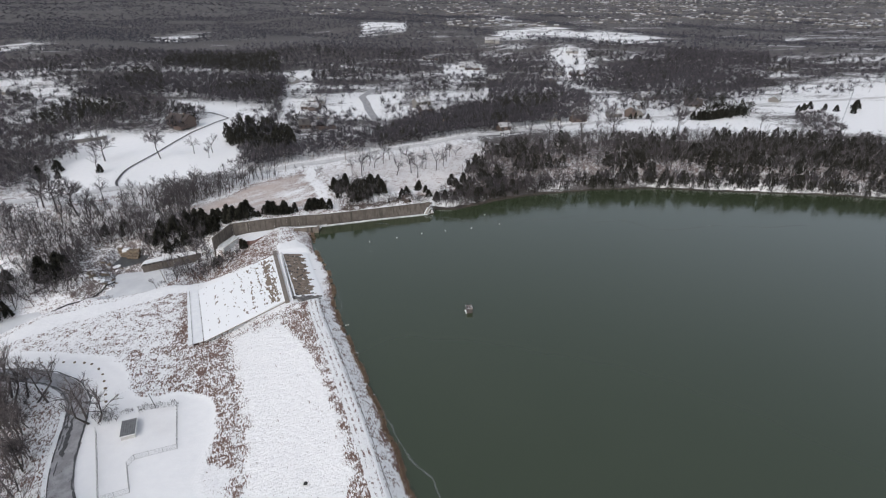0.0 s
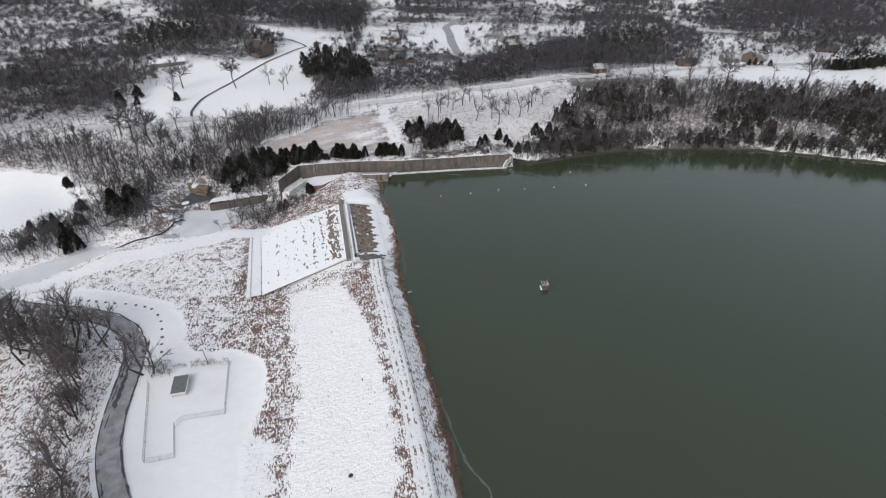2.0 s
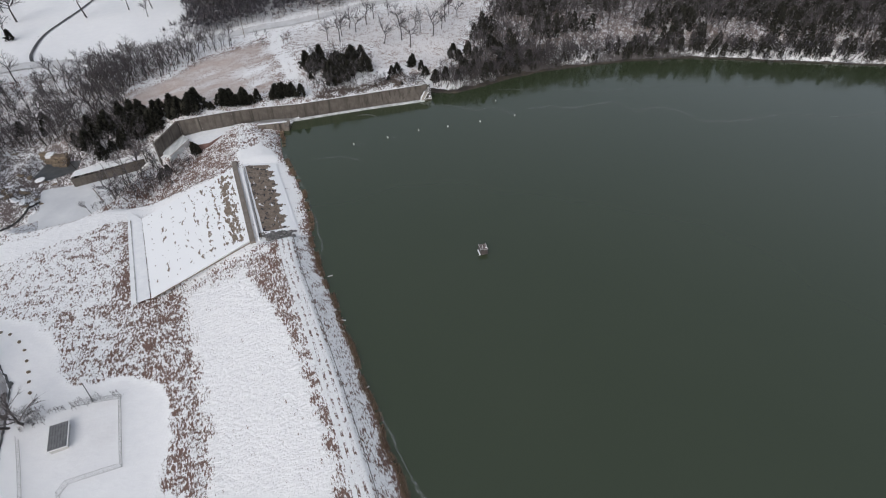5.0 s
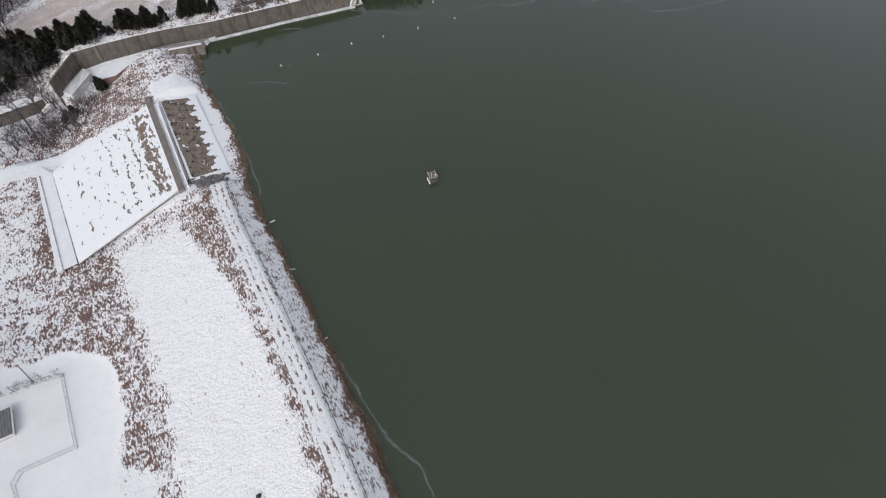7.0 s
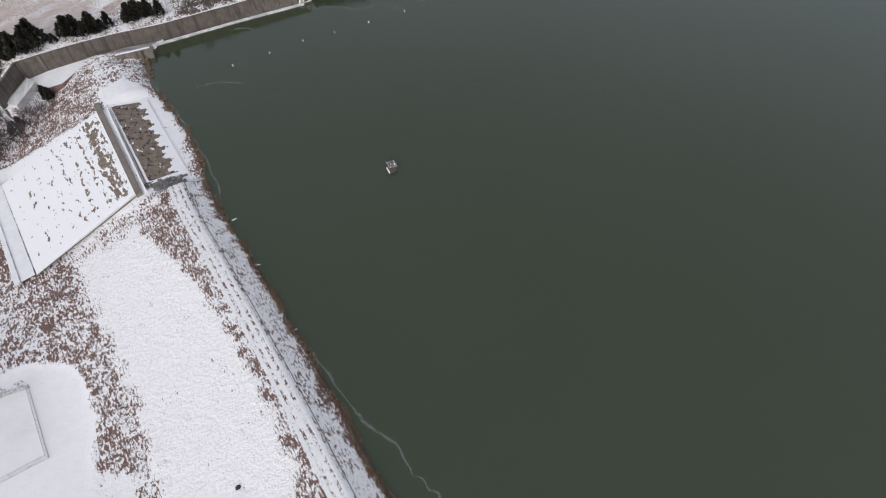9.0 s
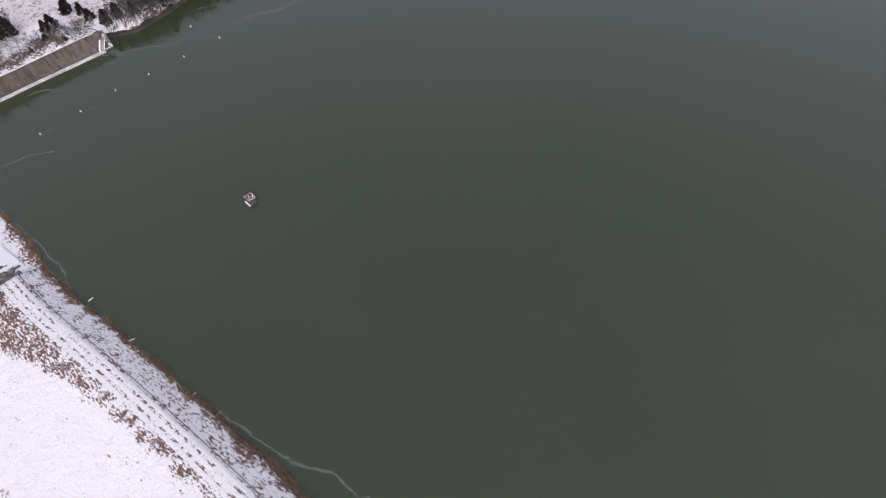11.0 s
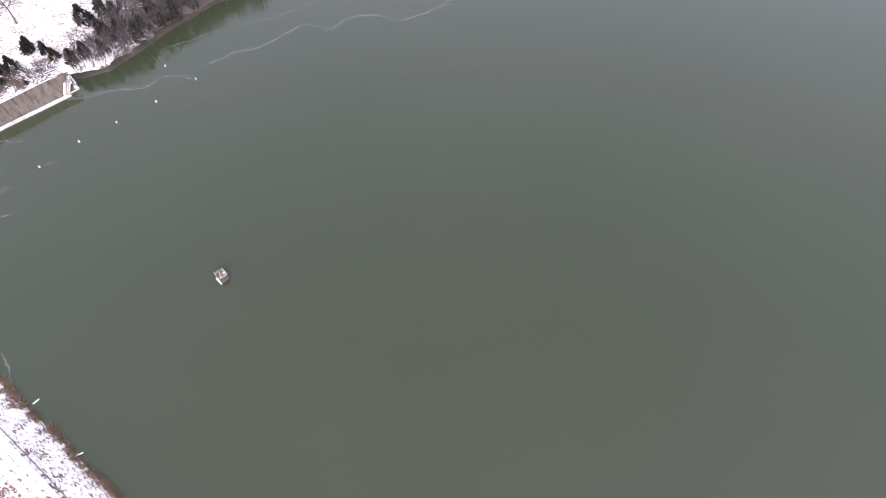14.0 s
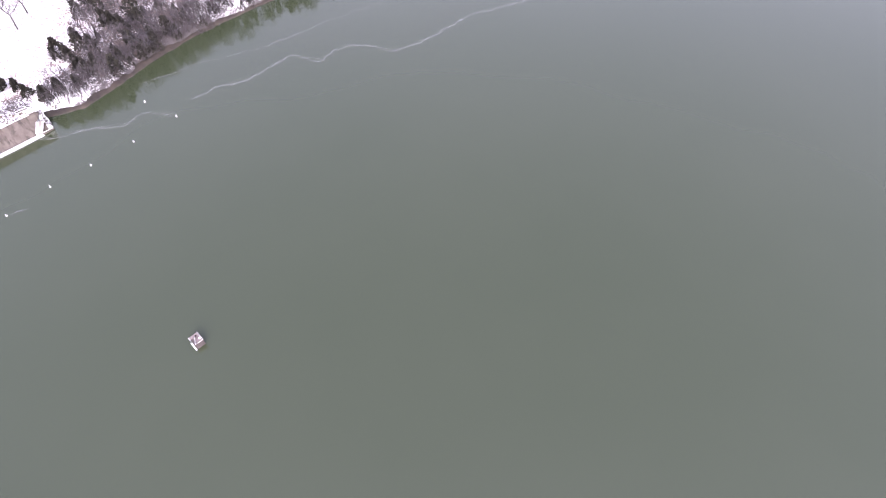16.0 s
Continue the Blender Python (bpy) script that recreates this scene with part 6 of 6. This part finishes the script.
build_fence()
woods("yard_brush", row_spots([(-95, 117.5), (-88, 120.5), (-80, 123.2), (-76, 124)], 0.6, 0.5, 0.10, 0.22), WOOD_TREES, M_BARK, M_TWIG, "tangled dry brush along the yard fence")
woods("tree_brush", scatter([(-100, 113), (-100, 119), (-92, 121), (-90, 117)], 0.9, 0.9, 0.14, 0.34), WOOD_TREES, M_BARK, M_TWIG, "low brush under the trees by the lane")
M_WET = plain("wet_patch", (0.035, 0.035, 0.037), (0.10, 0.10, 0.102), 1.5, 0.35)


def ragged(name, pts, width, lift, seed, mat, label):
    """A ragged strip of meltwater on the asphalt."""
    p = np.array(pts, float)
    t = np.concatenate([[0], np.cumsum(np.hypot(*np.diff(p, axis=0).T))])
    u = np.arange(0, t[-1], 0.22)
    x, y = np.interp(u, t, p[:, 0]), np.interp(u, t, p[:, 1])
    k = min(9, max(3, len(u) // 3))
    ker = np.ones(2 * k + 1) / (2 * k + 1)
    if len(u) > 4 * k:
        x = np.convolve(np.pad(x, k, mode="reflect", reflect_type="odd"), ker, "valid")
        y = np.convolve(np.pad(y, k, mode="reflect", reflect_type="odd"), ker, "valid")
    dx, dy = np.gradient(x), np.gradient(y)
    ln = np.hypot(dx, dy) + 1e-9
    n = len(u)
    fade = np.minimum(1, np.minimum(u, u[-1] - u) / 1.2 + 0.05)
    sides = []
    for q, sign in ((seed, -1), (seed + 40, 1)):
        w = sign * width * fade * np.clip(0.7 * lattice(u, 0 * u, 1.7, q) + 0.6 * lattice(u, 0 * u, 0.6, q + 7) - 0.15, 0.02, 1)
        qx, qy = x - dy / ln * w, y + dx / ln * w
        sides.append(np.stack([qx, qy, height(qx, qy) + lift], -1))
    me = mesh_from(name, np.concatenate(sides).tolist(), [(i, i + 1, n + i + 1, n + i) for i in range(n - 1)], mat)
    return tagged(new(name, me), label, "trim", kind="structure")


for i, (pts, w) in enumerate(((([(-104, 120.5), (-102.6, 117), (-100.8, 112.5), (-99.3, 108), (-98.2, 104.5)]), 0.75), ([(-99.2, 109.5), (-98.4, 106.5), (-97.6, 104.2)], 0.6),
                              ([(-104.2, 128.6), (-103.5, 127.4), (-102.9, 126)], 0.8), ([(-98, 103), (-97, 100.8), (-95.9, 98)], 0.3), ([(-101.9, 112), (-100.6, 109), (-99.8, 106)], 0.35),
                              ([(-106.5, 122.5), (-103.6, 116.5), (-102.5, 113.5)], 0.45), ([(-87.2, 85.0), (-85.4, 82.9), (-84.2, 81.4)], 0.35))):
    ragged("wet_patch", pts, w, 0.15, i + 3, M_WET, "dark wet patch on the asphalt")
for i, pts in enumerate(ROAD_SIDES):
    ragged("road_edge", pts, 0.42, 0.13, i + 21, M_WET, "dark wet edge of the lane")

# pole lying against the bank, boulders along the path, the dark stump on the slope
pole = thing("leaning_pipe", -83.8, 124.4, h1(-83.8, 124.4), "thin dark pipe leaning by the fence", "pipe")
bm = bmesh.new()
rod(bm, (-1.8, 1.9, 1.6), (1.8, -1.9, 0.1), 0.09, n=8)
part("shaft", bm, M_DARK, pole)
bm = bmesh.new()
rod(bm, (1.7, -1.85, -0.5), (1.7, -1.85, 0.5), 0.12, n=8)
part("foot", bm, M_METAL, pole)


def boulder_mesh(seed, r):
    bm = bmesh.new()
    bmesh.ops.create_icosphere(bm, subdivisions=2, radius=r)
    rng = np.random.default_rng(seed)
    for v in bm.verts:
        v.co *= 1 + 0.22 * noise.noise(v.co * (1.6 / r) + Vector((seed, 0, 0)))
        v.co.z *= 0.6
    me = bpy.data.meshes.new("boulder")
    bm.to_mesh(me)
    bm.free()
    me.materials.append(M_ROCK)
    return me


STONES = [boulder_mesh(i, 0.5) for i in range(4)]
for i, (x, y) in enumerate([(-136.8, 143), (-134, 143.2), (-131.5, 143.3), (-128.4, 143.4), (-125.2, 143.5), (-121.7, 143.8), (-118, 143.6), (-114.6, 143.2), (-111.8, 142.4), (-108.2, 140),
                            (-105.6, 137.5), (-103.4, 134.3), (-101.3, 131.1), (-99.7, 128.3), (-97.8, 125.2)]):
    o = new("boulder", STONES[i % 4])
    s = 0.85 + 0.3 * ((i * 7) % 5) / 5
    o.matrix_basis = Matrix.LocRotScale((x, y, h1(x, y) + 0.08), Euler((0, 0, i * 1.3)), (s, s * 0.8, s))
    tagged(o, "dark boulder half sunk in the snow beside the path", "boulder", "boulders along the path")
stump = new("stump", boulder_mesh(11, 0.62))
stump.data.materials[0] = M_DARK
stump.matrix_basis = Matrix.LocRotScale((-31.7, 91.4, h1(-31.7, 91.4) + 0.3), Euler((0, 0, 0.6)), (0.85, 0.7, 1.1))
tagged(stump, "small black stump on the snowy dam slope", "stump")

# dark rubble at the foot of the crest slab
M_RUBBLE = plain("dark_stone", (0.06, 0.058, 0.060), (0.24, 0.228, 0.22), 1.1, 0.85, 0, 0.5, 0.1)
RUBBLE = [boulder_mesh(70 + i, 0.5) for i in range(5)]
for me in RUBBLE:
    me.materials[0] = M_RUBBLE
pile = thing("stone_step", 0, 0, 0, "dark rubble stones stepping down at the end of the crest slab", "rubble", kind="structure")
for i in range(110):
    u, w = RNG.uniform(0, 1), RNG.uniform(0, 1) ** 1.3
    x = -53.8 + 8.6 * u + 1.6 * w * (1 - u) + 1.2 * w
    y = 171.6 + 2.7 * u - 3.6 * w * (0.6 + 0.4 * u)
    o = new("stone", RUBBLE[i % 5])
    s = RNG.uniform(0.8, 1.6)
    z = max(h1(x, y) + 0.2, 2.0 - 1.4 * u - 0.9 * w)
    o.matrix_basis = Matrix.LocRotScale((x, y, z - 0.05), Euler((RNG.normal(0, 0.25), RNG.normal(0, 0.25), RNG.uniform(0, 6))), (s * 1.2, s * 0.8, s))
    o.parent = pile

# limestone ledge and slabs above the pool
cliff = thing("rock_cliff", 0, 0, 0, "tan layered limestone cliff above the pool", "cliff")
for layer in range(4):
    z0 = -10.6 + layer * 1.15
    for k in range(9):
        u = k / 9
        x, y = -160.5 + 23 * u, 226.6 + 1.4 * math.sin(u * 5) + 0.45 * layer + RNG.normal(0, 0.25)
        bm = bmesh.new()
        box(bm, -1.45, -1.2, 0, 1.45, 1.6, 1.12 + RNG.uniform(-0.1, 0.1), 0.12)
        bmesh.ops.transform(bm, matrix=pose(x, y, z0, RNG.normal(0, 3), RNG.normal(0, 3), 4 + RNG.normal(0, 7)), verts=bm.verts)
        part("ledge", bm, M_ROCK if layer < 3 or k % 3 else M_SNOW, cliff)
for k in range(26):
    a = RNG.uniform(0, 1)
    x, y = -150 + 13 * a + RNG.normal(0, 1.5), 214 - 15 * RNG.uniform(0, 1)
    o = new("rock_slab", boulder_mesh(40 + k, RNG.uniform(0.5, 1.2)))
    o.matrix_basis = Matrix.LocRotScale((x, y, h1(x, y) + 0.15), Euler((RNG.normal(0, 0.2), RNG.normal(0, 0.2), RNG.uniform(0, 6))), (1.5, 0.9, 0.5))
    if k % 2:
        o.data.materials[0] = M_SNOW
    tagged(o, "snow-covered rock slab beside the frozen pool" if k % 2 else "bare brown rock slab beside the frozen pool", "rock", "rocks by the pool")
# loose stone on the cut above the wall
for k in range(40):
    u = RNG.uniform(0, 1)
    x, y = -40 + 38 * u, 252.5 + 9 * u + RNG.uniform(0, 5)
    o = new("stone", STONES[k % 4])
    s = RNG.uniform(0.3, 0.9)
    o.matrix_basis = Matrix.LocRotScale((x, y, h1(x, y) + 0.1), Euler((RNG.normal(0, 0.3), 0, RNG.uniform(0, 6))), (s, s, s))
    tagged(o, "loose tan limestone block above the wall", "stone", "stones above the wall")


# ---- poles ----
def build_pole(x, y, h, lean=0.0, arm=True):
    t = thing("utility_pole", x, y, h1(x, y) - 0.3, "grey wooden utility pole", "pole", turn=30, group="utility poles")
    bm = bmesh.new()
    rod(bm, (0, 0, 0), (lean * h, 0, h), 0.17, 0.11, 8)
    part("shaft", bm, M_WOOD, t)
    if arm:
        bm = bmesh.new()
        box(bm, lean * h - 0.08, -1.2, h - 0.7, lean * h + 0.08, 1.2, h - 0.52, 0.01)
        part("crossarm", bm, M_WOOD, t)


for x, y, h, lean, arm in ((-158.6, 275.8, 10, -0.06, True), (-116.8, 204.1, 7, -0.18, False), (-92, 311, 10, 0, True), (-60, 330, 10, 0, True), (150, 430, 11, 0, True), (96, 412, 11, 0, True),
                           (-230, 268, 10, 0.03, True)):
    build_pole(x, y, h, lean, arm)
mast = thing("radio_mast", 300, 416, h1(300, 416), "tall thin pale lattice mast beyond the lake", "mast")
for k in range(3):
    bm = bmesh.new()
    a = k * 2.094
    rod(bm, (math.cos(a) * 0.4, math.sin(a) * 0.4, 0), (math.cos(a) * 0.2 + 1.6, math.sin(a) * 0.2, 25), 0.07, 0.05, 6)
    part("leg", bm, M_METAL, mast)
for k in range(12):
    bm = bmesh.new()
    z = 0.5 + k * 2.0
    c = 1.6 * z / 25
    rod(bm, (c + 0.35, 0, z), (c - 0.2, 0.3, z + 1.9), 0.04, n=4)
    part("brace", bm, M_METAL, mast)


# ---- houses ----
WALLS = [plain("siding", (0.16, 0.148, 0.138), (0.24, 0.225, 0.21), 2.0), plain("brick_wall", (0.095, 0.07, 0.06), (0.15, 0.112, 0.097), 2.0), plain("pale_siding", (0.30, 0.285, 0.265), (0.40, 0.38, 0.36), 2.0)]
ROOFS = [plain("snowy_shingles", (0.09, 0.085, 0.085), (0.72, 0.72, 0.74), 0.35, 0.85), plain("shingles", (0.06, 0.055, 0.055), (0.12, 0.11, 0.105), 1.5), plain("brown_shingles", (0.050, 0.040, 0.038), (0.092, 0.074, 0.069), 1.5), plain("dusted_shingles", (0.30, 0.30, 0.31), (0.70, 0.70, 0.72), 0.2, 0.85)]


def gable(bm, w, d, z0, z1, over=0.5, thick=0.25):
    """A pitched roof with thickness; the ridge runs along x."""
    for s in (-1, 1):
        q = [(-w / 2 - over, s * (d / 2 + over), z0 - over * 0.5), (w / 2 + over, s * (d / 2 + over), z0 - over * 0.5), (w / 2 + over, 0, z1), (-w / 2 - over, 0, z1)]
        top = [bm.verts.new((x, y, z + thick)) for x, y, z in q]
        low = [bm.verts.new(v) for v in q]
        bm.faces.new(top)
        bm.faces.new(low[::-1])
        for i in range(4):
            bm.faces.new((top[i], low[i], low[(i + 1) % 4], top[(i + 1) % 4]))
    bmesh.ops.recalc_face_normals(bm, faces=bm.faces[:])


def build_house(x, y, w, d, turn, wall_mat, roof_mat, label, wing=True, storeys=1):
    z = h1(x, y) - 0.2
    t = thing("house", x, y, z, label, "house", turn=turn)
    hh = 2.8 * storeys + 0.3
    bm = bmesh.new()
    box(bm, -w / 2, -d / 2, 0, w / 2, d / 2, hh)
    for s in (-1, 1):
        bm.faces.new([bm.verts.new(v) for v in ((s * w / 2, -d / 2, hh), (s * w / 2, d / 2, hh), (s * w / 2, 0, hh + d * 0.32))])
    part("wall", bm, wall_mat, t)
    bm = bmesh.new()
    gable(bm, w, d, hh, hh + d * 0.32)
    roof = part("roof", bm, roof_mat, t)
    bm = bmesh.new()
    box(bm, w * 0.2, -0.4, hh, w * 0.2 + 0.8, 0.4, hh + d * 0.32 + 1.1)
    part("chimney", bm, M_ROCK, roof)
    for k in range(max(2, int(w / 3.2))):
        for st in range(storeys):
            for s in (-1, 1):
                cx = -w / 2 + (k + 0.5) * w / max(2, int(w / 3.2))
                bm = bmesh.new()
                box(bm, cx - 0.6, s * d / 2 - 0.05, 0.9 + st * 2.8, cx + 0.6, s * d / 2 + 0.05, 2.2 + st * 2.8)
                part("window", bm, M_GLASS, t)
    bm = bmesh.new()
    box(bm, -0.5, -d / 2 - 0.07, 0, 0.5, -d / 2 - 0.01, 2.1)
    part("door", bm, M_WOOD, t)
    if wing:
        bm = bmesh.new()
        box(bm, w / 2 - 7, -d / 2 - 5, 0, w / 2, -d / 2 + 1, 2.8)
        part("garage", bm, wall_mat, t)
        bm = bmesh.new()
        gable(bm, 7, 6.5, 2.8, 5.0)
        for v in bm.verts:
            a, b = v.co.x, v.co.y
            v.co.x, v.co.y = w / 2 - 3.5 + b, -d / 2 - 2 + a
        part("garage_roof", bm, roof_mat, t)


# x, y, width, depth, turn, wall, roof, storeys
HOUSES = [(-14, 463, 11, 8, 30, 1, 0, 2), (37, 739, 18, 9, 5, 1, 0, 1), (-116, 492, 16, 9, -10, 1, 0, 1), (-100, 424, 20, 10, 8, 1, 1, 1), (84, 1014, 24, 12, 0, 2, 0, 2),
          (136, 443, 11, 7, 10, 0, 0, 1), (131, 690, 22, 10, 10, 2, 0, 1), (-200, 422, 18, 11, -20, 1, 2, 2), (-434, 561, 22, 10, 12, 2, 0, 1), (299, 507, 13, 8, 50, 0, 0, 1)]
HOUSES += [(150, 447, 11, 8, 74, 1, 3, 2), (158, 447, 10, 7, 60, 0, 0, 1), (44, 403, 9, 7, 25, 1, 0, 1), (-2, 408, 12, 8, 30, 0, 1, 1), (189, 529, 16, 9, 5, 1, 0, 1), (217, 487, 14, 9, -15, 1, 2, 1), (185, 517, 13, 8, 4, 0, 0, 1), (104, 427, 12, 6, 16, 1, 2, 1),
           (60, 640, 18, 10, -20, 2, 0, 1), (-19, 491, 14, 9, 35, 0, 0, 2), (-117, 520, 16, 9, 5, 0, 0, 1), (-92, 424, 18, 9, 15, 1, 0, 1), (30, 769, 18, 10, 0, 2, 0, 1), (158, 679, 16, 9, 10, 1, 0, 1), (85, 430, 11, 7, 15, 2, 0, 1), (110, 600, 16, 9, 15, 1, 1, 1), (230, 640, 16, 9, 0, 0, 0, 1), (-170, 640, 16, 9, -30, 2, 0, 1),
           (-230, 800, 18, 10, 10, 2, 0, 1), (-20, 860, 18, 10, 25, 1, 0, 1), (190, 860, 18, 10, -12, 2, 0, 1), (330, 620, 17, 10, 30, 1, 0, 1), (400, 690, 17, 10, -5, 0, 0, 1)]
TONES = ("grey-sided", "brick", "pale-sided")
TOPS = ("a snow-covered roof", "a dark shingle roof", "a brown shingle roof", "a roof dusted with snow")
for x, y, w, d, turn, wa, ro, st in HOUSES:
    build_house(x, y, w, d, turn, WALLS[wa], ROOFS[ro], "%s house with %s among bare trees" % (TONES[wa], TOPS[ro]), w > 15, st)
barn = thing("long_shed", -251, 384, h1(-251, 384) - 0.2, "long low shed with a snow-covered roof", "shed", turn=35)
bm = bmesh.new()
box(bm, -11, -4, 0, 11, 4, 3)
part("wall", bm, WALLS[0], barn)
bm = bmesh.new()
gable(bm, 22, 8, 3, 4.6)
part("roof", bm, M_SNOW, barn)


def suburb():
    """Hundreds of far small houses with snowy roofs, as one mesh."""
    v, f = [], []
    spots = []
    while len(spots) < 1700:
        y = RNG.uniform(1350, 4000)
        x = RNG.uniform(-0.25, 0.85) * y
        if x < 0 and RNG.uniform() < 0.6:
            continue
        if lattice(np.array([x]), np.array([y]), 240, 12)[0] < 0.42:
            continue
        spots.append((x, y))
    z = height(np.array([s[0] for s in spots]), np.array([s[1] for s in spots]))
    mats = []
    for (x, y), zz in zip(spots, z):
        a = RNG.uniform(-0.4, 0.4)
        w, d, hh = RNG.uniform(4, 7), RNG.uniform(3, 4.5), RNG.uniform(2.6, 4.5)
        c, s = math.cos(a), math.sin(a)
        k = len(v)
        for px, py, pz in ((-w, -d, 0), (w, -d, 0), (w, d, 0), (-w, d, 0), (-w, -d, hh), (w, -d, hh), (w, d, hh), (-w, d, hh), (-w, 0, hh + 2), (w, 0, hh + 2)):
            v.append((x + px * c - py * s, y + px * s + py * c, zz + pz))
        q = [(0, 1, 5, 4), (1, 2, 6, 5), (2, 3, 7, 6), (3, 0, 4, 7), (4, 8, 7), (5, 6, 9), (4, 5, 9, 8), (7, 8, 9, 6)]
        f += [tuple(k + i for i in t) for t in q]
        mats += [1] * 6 + [0 if RNG.uniform() < 0.55 else 2] * 2
    me = mesh_from("suburb", v, f, ROOFS[3])
    me.materials.append(WALLS[0])
    me.materials.append(ROOFS[1])
    me.polygons.foreach_set("material_index", mats)
    return tagged(new("suburb", me), "far suburb of small houses with snowy roofs", "houses", kind="stuff")


suburb()
